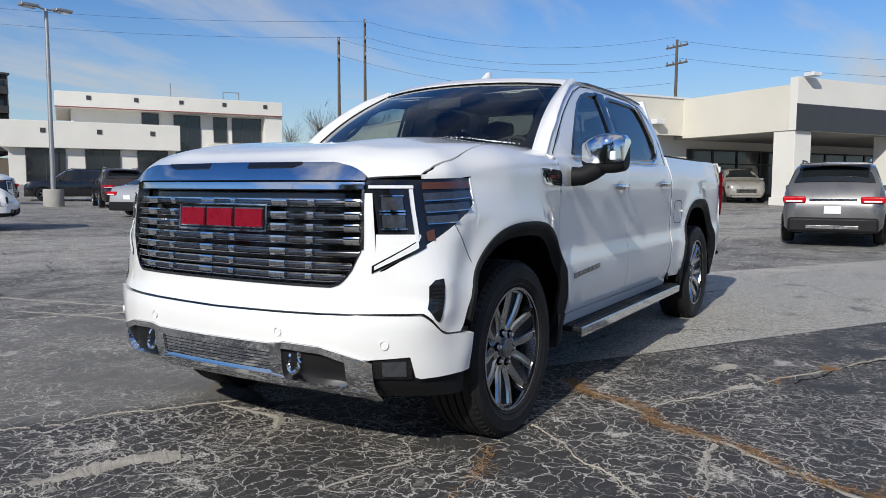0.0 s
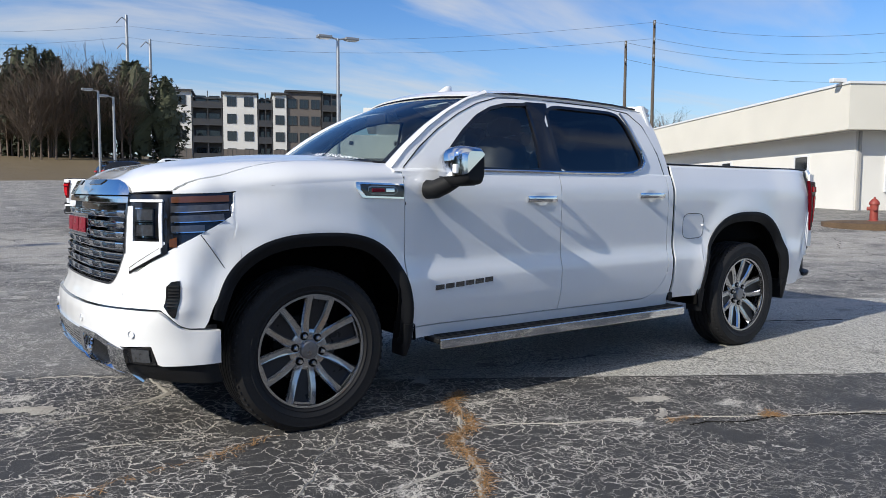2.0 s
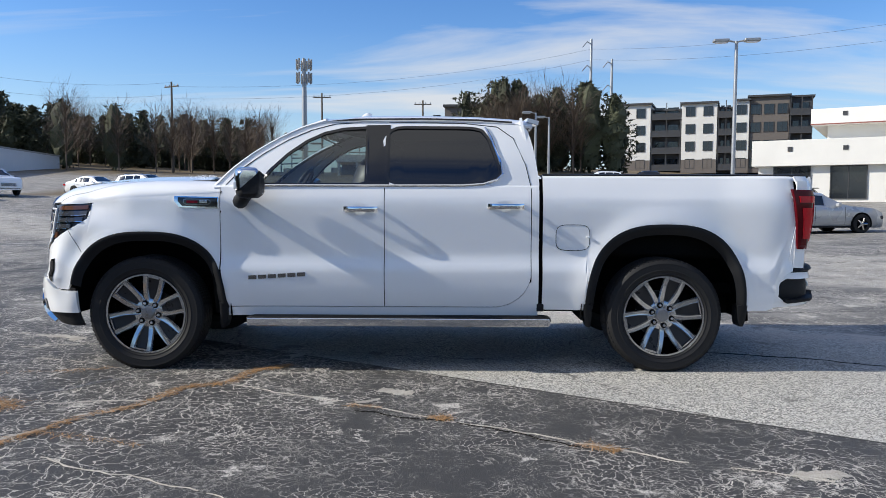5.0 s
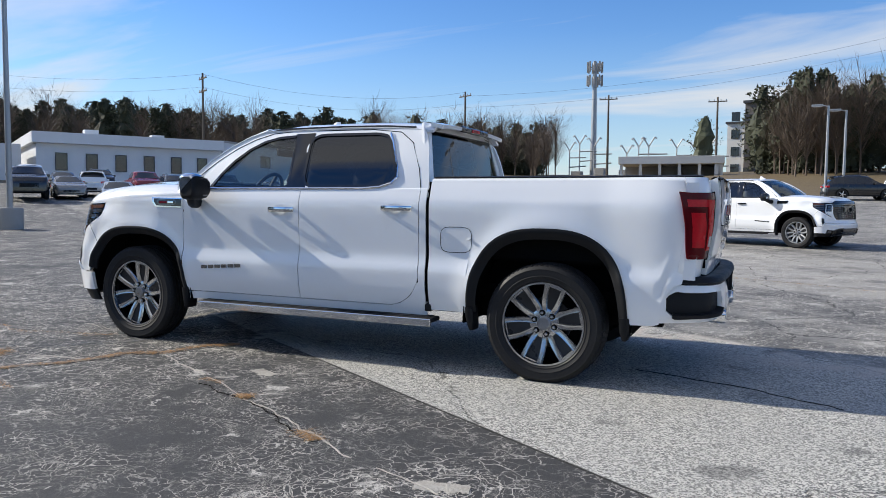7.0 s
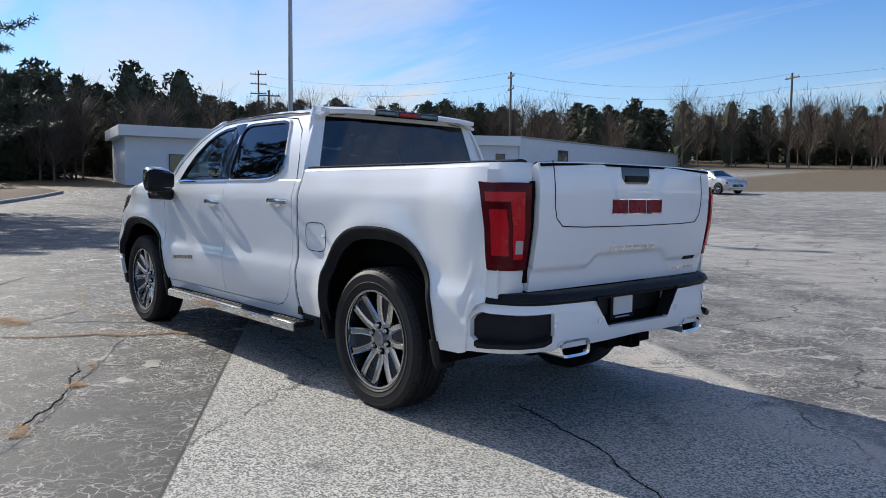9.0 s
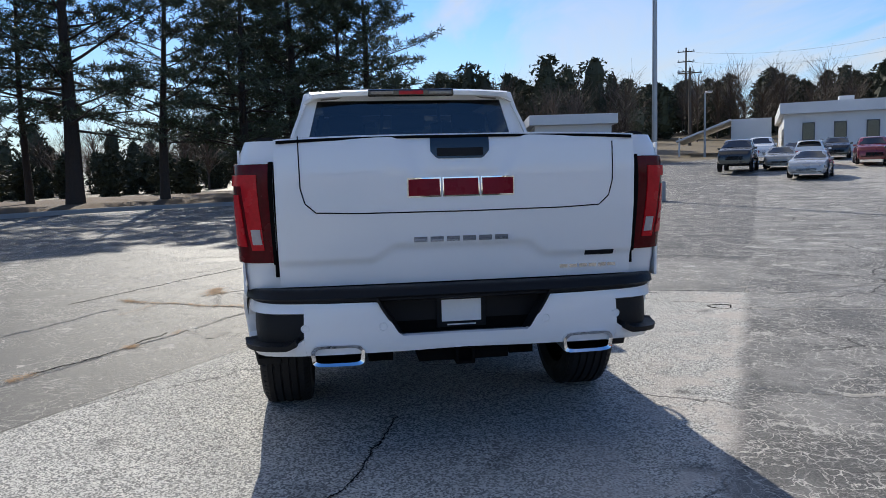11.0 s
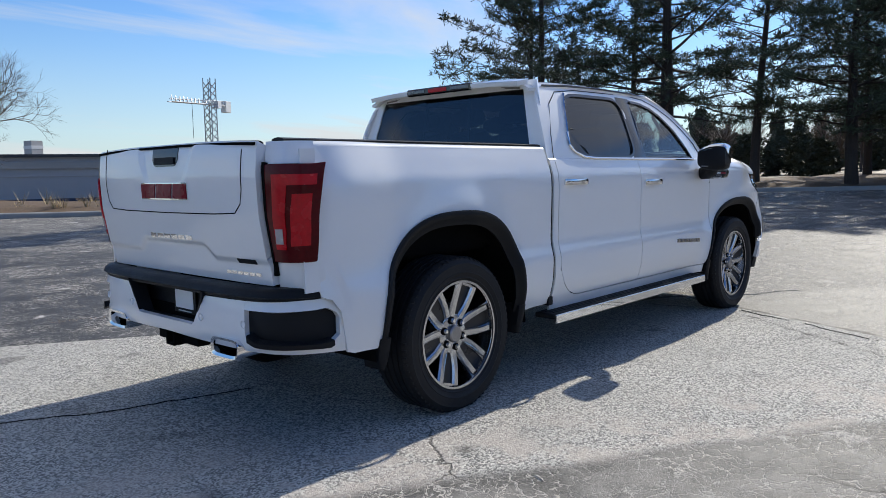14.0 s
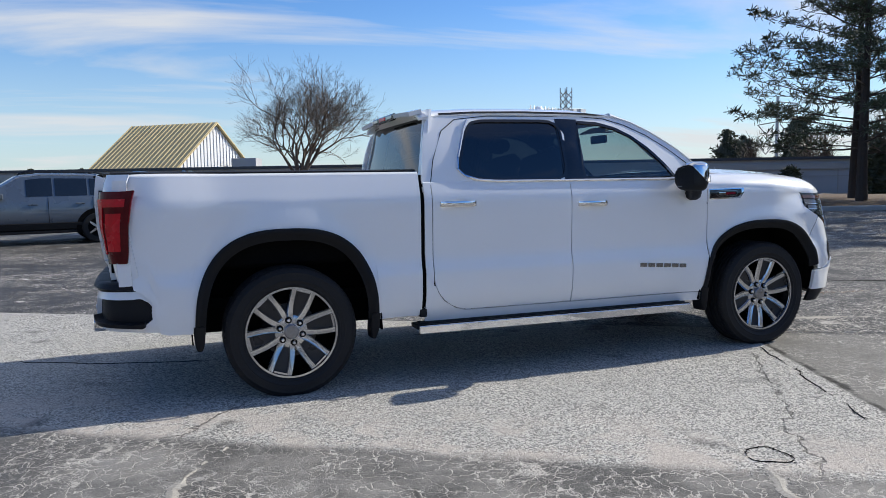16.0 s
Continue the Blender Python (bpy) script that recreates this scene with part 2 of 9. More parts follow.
def patch(name, surf, us, lo, hi, rows, material, parent, label="", off=0.0, thick=0.012, flip=False, mirror=False, angle=38, bevel=0.0):
    """A panel on the surface surf(u, v), from lo(u) to hi(u), raised by off along its normal, with real thickness."""
    verts, faces = [], []
    for u in us:
        a, b = pl(lo, u), pl(hi, u)
        for r in range(rows):
            v = a + (b - a) * r / (rows - 1)
            p = surf(u, v)
            if off:
                e = 0.004
                du = surf(u + e, v) - surf(u - e, v)
                dv = surf(u, v + e) - surf(u, v - e)
                n = du.cross(dv)
                if n.length > 1e-12:
                    n.normalize()
                    p = p + n * (-off if flip else off)
            verts.append(Vector((p.x, -p.y, p.z)) if mirror else p)
    for k in range(len(us) - 1):
        for r in range(rows - 1):
            q = [k * rows + r, (k + 1) * rows + r, (k + 1) * rows + r + 1, k * rows + r + 1]
            if flip != mirror:
                q.reverse()
            faces.append(q)
    return mesh_ob(name, verts, faces, material, parent, label, solid=thick, angle=angle, bevel=bevel)


def box_verts(cx, cy, cz, sx, sy, sz):
    return [(cx + sx / 2 * a, cy + sy / 2 * b, cz + sz / 2 * c) for a in (-1, 1) for b in (-1, 1) for c in (-1, 1)]


BOX_FACES = [(0, 1, 3, 2), (4, 6, 7, 5), (0, 4, 5, 1), (2, 3, 7, 6), (0, 2, 6, 4), (1, 5, 7, 3)]


def box(name, c, s, material, parent=None, label="", bevel=0.0, m=None, smooth=True):
    vs = [Vector(v) for v in box_verts(*c, *s)]
    if m is not None:
        vs = [m @ v for v in vs]
    return mesh_ob(name, vs, BOX_FACES, material, parent, label, bevel=bevel, smooth=smooth and bevel > 0)


def boxes_mesh(name, items, material, parent=None, label="", bevel=0.0):
    """One mesh of several boxes that make up a single part."""
    vs, fs = [], []
    for c, s in items:
        k = len(vs)
        vs += box_verts(*c, *s)
        fs += [tuple(i + k for i in f) for f in BOX_FACES]
    return mesh_ob(name, vs, fs, material, parent, label, bevel=bevel, smooth=bevel > 0)


def lathe(profile, n, axis="y", center=(0, 0, 0)):
    """Verts and faces of a profile [(radius, along)] turned about an axis."""
    vs, fs = [], []
    for i in range(n):
        a = 2 * math.pi * i / n
        for r, h in profile:
            if axis == "y":
                vs.append((center[0] + r * math.cos(a), center[1] + h, center[2] + r * math.sin(a)))
            else:
                vs.append((center[0] + r * math.cos(a), center[1] + r * math.sin(a), center[2] + h))
    m = len(profile)
    for i in range(n):
        for k in range(m - 1):
            a, b = i * m + k, ((i + 1) % n) * m + k
            fs.append((a, b, b + 1, a + 1) if axis == "z" else (a, a + 1, b + 1, b))
    return vs, fs


def tube(points, radii, n=6):
    """Verts and faces of a round bar along points."""
    vs, fs = [], []
    pts = [Vector(p) for p in points]
    for i, p in enumerate(pts):
        d = (pts[min(i + 1, len(pts) - 1)] - pts[max(i - 1, 0)])
        d = d.normalized() if d.length > 1e-9 else Vector((0, 0, 1))
        s = d.cross(Vector((0, 0, 1))) if abs(d.z) < 0.95 else d.cross(Vector((1, 0, 0)))
        s.normalize()
        w = s.cross(d)
        r = radii[i] if isinstance(radii, (list, tuple)) else radii
        for k in range(n):
            a = 2 * math.pi * k / n
            vs.append(p + s * (r * math.cos(a)) + w * (r * math.sin(a)))
    for i in range(len(pts) - 1):
        for k in range(n):
            a, b = i * n + k, i * n + (k + 1) % n
            fs.append((a, b, b + n, a + n))
    fs.append(tuple(range(n))[::-1])
    fs.append(tuple((len(pts) - 1) * n + k for k in range(n)))
    return vs, fs


def join(lists):
    vs, fs = [], []
    for v, f in lists:
        k = len(vs)
        vs += list(v)
        fs += [tuple(i + k for i in q) for q in f]
    return vs, fs


def thing(name, at=(0, 0, 0), turn=0.0, label="", category="", group=""):
    ob = new(name)
    ob.empty_display_size = 0.2
    ob.matrix_world = pose(*at, 0, 0, turn)
    tagged(ob, label, category, group)
    return ob


# ---- ground ----
U, V = Vector((0.854, -0.52, 0)), Vector((0.52, 0.854, 0))  # the lot's own directions
RINGS = (12, 25, 40, 60, 90, 150, 400)
TERRAIN = {
    -180: (0, 0.3, 0.4, 0.6, 0.6, 1, 1),
    -90: (0, 0.3, 0.5, 0.8, 1, 1, 1),
    -65: (0, 0.4, 0.65, 1, 1, 1, 1),
    -28: (0, 0.15, 0.35, 1.2, 2.5, 6, 8),
    -8: (0, 0.25, 0.8, 2, 5, 8, 10),
    12: (0, 0.25, 0.8, 2, 4, 7, 10),
    40: (0, 0.2, 0.8, 1.7, 4, 9, 16),
    57: (0, 0.15, 0.9, 2, 4, 9, 22),
    72: (0, 0.15, 0.8, 1.9, 4, 9, 22),
    90: (0, 0.2, 0.55, 1, 2, 5, 12),
    112: (0, 0.3, 0.45, 0.5, 0.5, 0.5, 1),
    135: (0, 0.25, 0.3, 0.1, 0, 0, 0),
    165: (0, 0.2, 0, -0.4, -0.5, 0, 0),
    180: (0, 0.3, 0.4, 0.6, 0.6, 1, 1),
}
BEARINGS = sorted(TERRAIN)


def height(x, y):
    x, y = x - 1.9, y
    d = math.hypot(x, y)
    if d < 12:
        return 0.0
    az = math.degrees(math.atan2(-x, y))
    k = max(i for i, b in enumerate(BEARINGS[:-1]) if b <= az)
    a, b = BEARINGS[k], BEARINGS[k + 1]
    f = (az - a) / (b - a)
    f = f * f * (3 - 2 * f)
    lo = pl(list(zip(RINGS, TERRAIN[a])), d)
    hi = pl(list(zip(RINGS, TERRAIN[b])), d)
    return lo + (hi - lo) * f


def on_ground(x, y):
    return (x, y, height(x, y))


def ground_material():
    m = bpy.data.materials.new("cracked_asphalt")
    m.use_nodes = True
    tree = m.node_tree
    b = bsdf_of(m)
    nd = tree.nodes.new

    def math_node(op, a, c=None, clamp=False):
        n = nd("ShaderNodeMath")
        n.operation, n.use_clamp = op, clamp
        for k, v in enumerate((a, c)):
            if v is None:
                continue
            if isinstance(v, (int, float)):
                n.inputs[k].default_value = v
            else:
                link(tree, v, n.inputs[k])
        return n.outputs[0]

    def ramp(v, lo, hi, a=0.0, c=1.0):
        n = nd("ShaderNodeMapRange")
        n.interpolation_type = "SMOOTHSTEP"
        n.inputs["From Min"].default_value, n.inputs["From Max"].default_value = lo, hi
        n.inputs["To Min"].default_value, n.inputs["To Max"].default_value = a, c
        link(tree, v, n.inputs["Value"])
        return n.outputs[0]

    def noise_node(scale, detail=4, rough=0.55, vec=None, dist=0.0):
        n = nd("ShaderNodeTexNoise")
        n.inputs["Scale"].default_value, n.inputs["Detail"].default_value = scale, detail
        n.inputs["Roughness"].default_value, n.inputs["Distortion"].default_value = rough, dist
        link(tree, vec if vec is not None else pos, n.inputs["Vector"])
        return n

    def mix(f, a, c):
        n = nd("ShaderNodeMix")
        n.data_type = "RGBA"
        link(tree, f, n.inputs["Factor"])
        for key, v in (("A", a), ("B", c)):
            if isinstance(v, tuple):
                n.inputs[key].default_value = (*v, 1)
            else:
                link(tree, v, n.inputs[key])
        return n.outputs["Result"]

    geo = nd("ShaderNodeNewGeometry")
    pos = geo.outputs["Position"]

    def along(v):
        n = nd("ShaderNodeVectorMath")
        n.operation = "DOT_PRODUCT"
        link(tree, pos, n.inputs[0])
        n.inputs[1].default_value = v
        return n.outputs["Value"]

    warp = noise_node(1.6, 5, 0.6)
    wv = nd("ShaderNodeVectorMath")
    wv.operation = "MULTIPLY_ADD"
    link(tree, warp.outputs["Color"], wv.inputs[0])
    wv.inputs[1].default_value = (0.42, 0.42, 0)
    link(tree, pos, wv.inputs[2])
    warped = wv.outputs[0]
    warp2 = noise_node(7.0, 4, 0.6)
    wv2 = nd("ShaderNodeVectorMath")
    wv2.operation = "MULTIPLY_ADD"
    link(tree, warp2.outputs["Color"], wv2.inputs[0])
    wv2.inputs[1].default_value = (0.17, 0.17, 0)
    link(tree, warped, wv2.inputs[2])

    def cracks(scale, width, vec):
        n = nd("ShaderNodeTexVoronoi")
        n.feature = "DISTANCE_TO_EDGE"
        n.voronoi_dimensions = "2D"
        n.inputs["Scale"].default_value = scale
        link(tree, vec, n.inputs["Vector"])
        return ramp(n.outputs["Distance"], width * 0.25, width, 1.0, 0.0)

    broad = noise_node(0.35, 5, 0.6).outputs["Fac"]
    patchy = noise_node(1.1, 6, 0.65).outputs["Fac"]
    speck = noise_node(95, 3, 0.7).outputs["Fac"]
    grit = noise_node(260, 2, 0.6).outputs["Fac"]
    side = along((V.x, V.y, 0))
    lane = along((U.x, U.y, 0))
    edge = noise_node(2.6, 5, 0.6).outputs["Fac"]
    wob = math_node("MULTIPLY", math_node("SUBTRACT", edge, 0.5), 0.16)
    sidew = math_node("ADD", side, wob)
    lanew = math_node("ADD", lane, wob)

    worn = noise_node(2.3, 7, 0.7, warped).outputs["Fac"]
    # alligator cracks at three sizes, broken up, thick in some fields and thin in others
    wide = cracks(0.30, 0.0036, wv2.outputs[0])
    right = ramp(sidew, 3.55, 3.72)
    field = math_node("ADD", math_node("ADD", ramp(along((1.0, 0.1, 0)), -1.5, 2.2, 0.10, -0.055), math_node("MULTIPLY", right, 0.16)), math_node("ADD", broad, math_node("MULTIPLY", patchy, 0.35)))
    gaps = ramp(edge, 0.38, 0.50)
    big = math_node("MULTIPLY", cracks(3.2, 0.020, wv2.outputs[0]), math_node("MULTIPLY", ramp(field, 0.62, 0.78), gaps))
    mid = math_node("MULTIPLY", cracks(11.0, 0.048, wv2.outputs[0]), math_node("MULTIPLY", ramp(field, 0.60, 0.74), ramp(worn, 0.36, 0.50)))
    fine = math_node("MULTIPLY", cracks(17.0, 0.062, wv2.outputs[0]), math_node("MULTIPLY", ramp(patchy, 0.40, 0.56), ramp(edge, 0.40, 0.55)))
    hair = math_node("MULTIPLY", cracks(32.0, 0.075, wv2.outputs[0]), math_node("MULTIPLY", ramp(worn, 0.47, 0.60), ramp(speck, 0.40, 0.56)))
    crack = math_node("MAXIMUM", math_node("MAXIMUM", big, mid), math_node("MAXIMUM", math_node("MULTIPLY", fine, 0.85), math_node("MULTIPLY", hair, 0.6)))
    crack = math_node("MULTIPLY", crack, ramp(speck, 0.30, 0.46, 0.55, 1.0))
    # worn places where the sealer has gone and the grit shows
    bare = math_node("MULTIPLY", ramp(math_node("ADD", worn, math_node("MULTIPLY", field, 0.12)), 0.685, 0.73), ramp(speck, 0.36, 0.52))
    chips = math_node("MULTIPLY", ramp(noise_node(11.0, 5, 0.72, wv2.outputs[0]).outputs["Fac"], 0.60, 0.635), ramp(patchy, 0.42, 0.58))
    light = math_node("MAXIMUM", math_node("MAXIMUM", crack, bare), math_node("MULTIPLY", chips, 0.8))
    # the far side of the pale strip is greyer and more worn
    fade = ramp(noise_node(0.9, 6, 0.7).outputs["Fac"], 0.42, 0.62)
    sealed = mix(broad, (0.030, 0.030, 0.031), (0.060, 0.059, 0.058))
    sealed = mix(math_node("MULTIPLY", grit, 0.55), sealed, (0.085, 0.084, 0.082))
    aged = mix(fade, (0.080, 0.078, 0.073), (0.235, 0.225, 0.205))
    aged = mix(math_node("MULTIPLY", ramp(speck, 0.45, 0.62), 0.36), aged, (0.30, 0.285, 0.26))
    base = mix(right, sealed, aged)
    # a paler worn apron past the end of the strip
    apron = math_node("MULTIPLY", math_node("MULTIPLY", ramp(math_node("ADD", lanew, math_node("MULTIPLY", side, 0.15)), -0.36, -0.44), ramp(lanew, -4.2, -3.4)), math_node("MULTIPLY", ramp(sidew, 0.25, 0.5), ramp(sidew, 3.75, 3.55)))
    base = mix(math_node("MULTIPLY", apron, ramp(patchy, 0.25, 0.5, 0.55, 0.9)), base, (0.20, 0.19, 0.17))
    # paler bands of older surface further off
    band = math_node("MULTIPLY", ramp(sidew, 7.6, 8.2), ramp(sidew, 15.0, 14.2))
    band2 = ramp(math_node("ADD", sidew, math_node("MULTIPLY", broad, 6.0)), 27.0, 30.0)
    band = math_node("MAXIMUM", band, math_node("MULTIPLY", band2, 0.35))
    base = mix(math_node("MULTIPLY", band, ramp(patchy, 0.3, 0.55)), base, (0.33, 0.31, 0.275))
    line = mix(right, (0.58, 0.55, 0.50), (0.55, 0.52, 0.47))
    col = mix(light, base, line)
    # long dark cracks across the older surface
    old = math_node("MULTIPLY", math_node("MULTIPLY", cracks(0.55, 0.011, wv2.outputs[0]), ramp(edge, 0.40, 0.50)), ramp(sidew, 3.7, 4.4))
    col = mix(math_node("MULTIPLY", old, 0.9), col, (0.03, 0.028, 0.025))
    # the pale aggregate strip
    strip = math_node("MULTIPLY", ramp(side, 0.165, 0.185), ramp(sidew, 3.70, 3.56))
    ends = math_node("ADD", lanew, math_node("MULTIPLY", side, 0.15))
    strip = math_node("MULTIPLY", strip, ramp(ends, -0.40, -0.36))
    stone = nd("ShaderNodeTexVoronoi")
    stone.inputs["Scale"].default_value = 120
    link(tree, pos, stone.inputs["Vector"])
    sepc = nd("ShaderNodeSeparateColor")
    link(tree, stone.outputs["Color"], sepc.inputs[0])
    gravel = mix(ramp(sepc.outputs[0], 0.15, 0.85), (0.15, 0.147, 0.138), (0.68, 0.66, 0.60))
    gravel = mix(math_node("MULTIPLY", ramp(patchy, 0.35, 0.65), 0.30), gravel, (0.42, 0.405, 0.37))
    dust = math_node("MULTIPLY", math_node("MULTIPLY", ramp(sidew, 2.7, 3.5), ramp(worn, 0.44, 0.58)), 0.75)
    gravel = mix(dust, gravel, (0.56, 0.50, 0.44))
    oil = math_node("MULTIPLY", ramp(noise_node(1.7, 3, 0.5).outputs["Fac"], 0.63, 0.72), 0.5)
    gravel = mix(oil, gravel, (0.05, 0.05, 0.05))
    col = mix(strip, col, gravel)
    dark = math_node("MULTIPLY", math_node("MULTIPLY", wide, ramp(edge, 0.36, 0.52)), math_node("MULTIPLY", strip, 0.7))
    col = mix(math_node("MULTIPLY", dark, 0.9), col, (0.025, 0.023, 0.02))
    # the sawn joint along the strip and its ragged end
    joint = math_node("MULTIPLY", ramp(side, 0.150, 0.156), ramp(side, 0.174, 0.168))
    joint = math_node("MULTIPLY", math_node("MULTIPLY", joint, ramp(lane, 1.6, 2.6)), ramp(speck, 0.34, 0.48))
    butt = math_node("MULTIPLY", math_node("MULTIPLY", ramp(ends, -0.435, -0.40), ramp(ends, -0.35, -0.385)), math_node("MULTIPLY", ramp(edge, 0.42, 0.52), math_node("MULTIPLY", ramp(side, 0.2, 0.4), ramp(side, 3.7, 3.4))))
    col = mix(math_node("MAXIMUM", joint, butt), col, (0.03, 0.028, 0.025))
    # beyond the lot: dry winter grass and leaf litter
    far = nd("ShaderNodeVectorMath")
    far.operation = "LENGTH"
    link(tree, pos, far.inputs[0])
    fw = math_node("ADD", far.outputs["Value"], math_node("MULTIPLY", broad, 30.0))
    west = math_node("ADD", along((-1.0, -0.35, 0)), math_node("MULTIPLY", patchy, 4.0))
    litter = mix(patchy, (0.10, 0.075, 0.042), (0.23, 0.18, 0.11))
    north = math_node("ADD", along((-0.35, 1.0, 0)), math_node("MULTIPLY", patchy, 4.0))
    north = math_node("MULTIPLY", ramp(north, 57, 59), ramp(along((1.0, 0, 0)), -32, -28))
    col = mix(math_node("MAXIMUM", math_node("MAXIMUM", ramp(fw, 95, 120), north), ramp(west, 43, 46)), col, litter)
    b.inputs["Specular IOR Level"].default_value = 0.20
    link(tree, col, b.inputs["Base Color"])
    gloss = math_node("ADD", ramp(light, 0.0, 1.0, 0.56, 0.85), math_node("MULTIPLY", strip, 0.18))
    link(tree, math_node("ADD", gloss, math_node("MULTIPLY", patchy, 0.10), True), b.inputs["Roughness"])
    h = math_node("MULTIPLY", grit, 0.5)
    h = math_node("ADD", h, math_node("MULTIPLY", speck, 0.6))
    h = math_node("SUBTRACT", h, math_node("MULTIPLY", dark, 2.5))
    h = math_node("SUBTRACT", h, math_node("MULTIPLY", crack, 0.8))
    h = math_node("ADD", h, math_node("MULTIPLY", math_node("MULTIPLY", strip, sepc.outputs[1]), 0.9))
    bp = nd("ShaderNodeBump")
    bp.inputs["Strength"].default_value, bp.inputs["Distance"].default_value = 0.8, 0.006
    link(tree, h, bp.inputs["Height"])
    link(tree, bp.outputs[0], b.inputs["Normal"])
    return m


M_GROUND = ground_material()


def build_ground():
    radii = [0.01, 3, 6, 9, 12, 14, 16, 18, 20, 22.5, 25, 28, 31, 34, 37, 40, 44, 48, 52, 56, 60, 66, 72, 80, 90, 105, 120, 150, 200, 280, 400, 700, 1300, 2500, 4500]
    n = 144
    vs, fs = [], []
    for r in radii:
        for k in range(n):
            a = 2 * math.pi * k / n
            x, y = 1.9 + r * math.cos(a), r * math.sin(a)
            vs.append((x, y, height(x, y)))
    for i in range(len(radii) - 1):
        for k in range(n):
            a, b = i * n + k, i * n + (k + 1) % n
            fs.append((a, a + n, b + n, b))
    fs.append(tuple(range(n)))
    return tagged(mesh_ob("ground", vs, fs, M_GROUND, None, "cracked grey asphalt car park with a pale patched strip"), "", "ground", "", "structure")


build_ground()


# ---- the white pickup ----
truck = thing("pickup_truck", (0, 0, -0.013), label="clean white crew-cab pickup truck with chrome grille on cracked asphalt", category="truck")

SIDE_Z = [(0.30, 0.93), (0.42, 0.955), (0.50, 0.972), (0.60, 0.984), (0.72, 0.992), (0.765, 0.990), (0.80, 0.975), (0.86, 0.968), (1.0, 0.973), (1.16, 0.978), (1.25, 0.975), (1.295, 0.960), (1.36, 0.938), (1.42, 0.915)]
FRONT_TAPER = [(-0.9, 0.16), (-0.7, 0.062), (-0.55, 0.022), (-0.42, 0.006), (-0.3, 0.0)]
REAR_TAPER = [(4.3, 0.0), (4.5, 0.008), (4.65, 0.02), (4.75, 0.045), (4.86, 0.12)]
ARCHES = ((0.03, 0.56, 0.40, 0.61), (3.752, 0.570, 0.38, 0.69))


def ease(t):
    t = min(1.0, max(0.0, t))
    return t * t * (3 - 2 * t)


def arch_z(x, grow=0.0):
    """Height of the wheel opening's edge at x, or None."""
    for cx, hw, z0, h in ARCHES:
        d = abs(x - cx) / (hw + grow)
        if d < 1:
            return z0 + (h + grow) * (1 - d ** 2.7) ** (1 / 2.7)
    return None


def side(x, z):
    """The left body side."""
    y = smooth_pl(SIDE_Z, z, 0.02)
    y -= smooth_pl(FRONT_TAPER, x, 0.04) + smooth_pl(REAR_TAPER, x, 0.03)
    y -= (0.036 + 0.02 * ease((0.62 - z) / 0.2)) * ease((x - 0.22) / 0.45) * (1 - ease((x - 4.1) / 0.5))
    y -= 0.05 * ease((z - 1.04) / 0.18) * ease((-0.05 - x) / 0.38)
    for cx, hw, z0, h in ARCHES:
        d = math.hypot((x - cx) / hw, max(0, z - z0) / h)
        y += 0.026 * math.exp(-((d - 1.0) / 0.17) ** 2)
    return Vector((x, -y, z))


def cols(a, b, step=0.05):
    xs = set(span(a, b, max(2, int((b - a) / step) + 1)))
    for cx, hw, z0, h in ARCHES:
        for k in range(0, 41):
            x = cx - hw * math.cos(math.pi * k / 40) * 0.9999
            if a < x < b:
                xs.add(x)
    xs = sorted(xs)
    out = [xs[0]]
    for x in xs[1:]:
        if x - out[-1] > 0.002:
            out.append(x)
    out[-1] = b
    return out


def over_arch(low):
    def f(x):
        z = arch_z(x)
        return pl(low, x) if z is None else max(z, pl(low, x))
    return f


BELT = [(0.5, 1.335), (1.7, 1.335), (2.35, 1.345), (2.9, 1.345)]

HOOD_Z = [(-0.86, 1.225), (-0.80, 1.275), (-0.72, 1.315), (-0.56, 1.35), (-0.35, 1.378), (-0.09, 1.398), (0.15, 1.405), (0.45, 1.40)]


PLAN = [(0.0, -0.935, 0.0), (0.20, -0.932, 0.20), (0.40, -0.92, 0.40), (0.55, -0.895, 0.55), (0.70, -0.85, 0.69), (0.80, -0.80, 0.78), (0.90, -0.735, 0.865), (1.0, -0.655, 0.925), (1.1, -0.565, 0.965), (1.18, -0.485, 0.985), (1.28, -0.40, 0.992), (1.36, -0.32, 0.994)]
PLAN_X, PLAN_Y = [(a, b) for a, b, c in PLAN], [(a, c) for a, b, c in PLAN]
NOSE = [(0.30, 0.13), (0.35, 0.06), (0.40, 0.0), (0.46, -0.018), (0.58, -0.03), (0.64, -0.028), (0.69, -0.012), (0.73, 0.012), (0.9, 0.022), (1.1, 0.036), (1.2, 0.052), (1.26, 0.085), (1.32, 0.15)]
CHEEK = [(0.4, 0.0), (0.54, 0.01), (0.6, 0.02), (0.68, 0.045), (0.8, 0.042), (0.9, 0.015), (1.0, -0.005), (1.11, -0.03), (1.2, -0.05), (1.3, -0.07)]


def nose(s, z):
    """The front, s running round from the middle to the side."""
    k = abs(s)
    x = smooth_pl(PLAN_X, k, 0.04)
    y = smooth_pl(PLAN_Y, k, 0.04)
    d = smooth_pl(NOSE, z, 0.015)
    w = max(0.25, 1 - max(0, k - 0.7) * 1.4)
    x += d * w
    c = pl(CHEEK, z)
    y += c * (math.exp(-((k - 0.97) / 0.14) ** 2) if c > 0 else ease((k - 0.6) / 0.35))
    t = ease((k - 1.02) / 0.22)
    if t > 0:
        y = y * (1 - t) - side(x, z).y * t
    return Vector((x, -math.copysign(y, s) if s else 0.0, z))


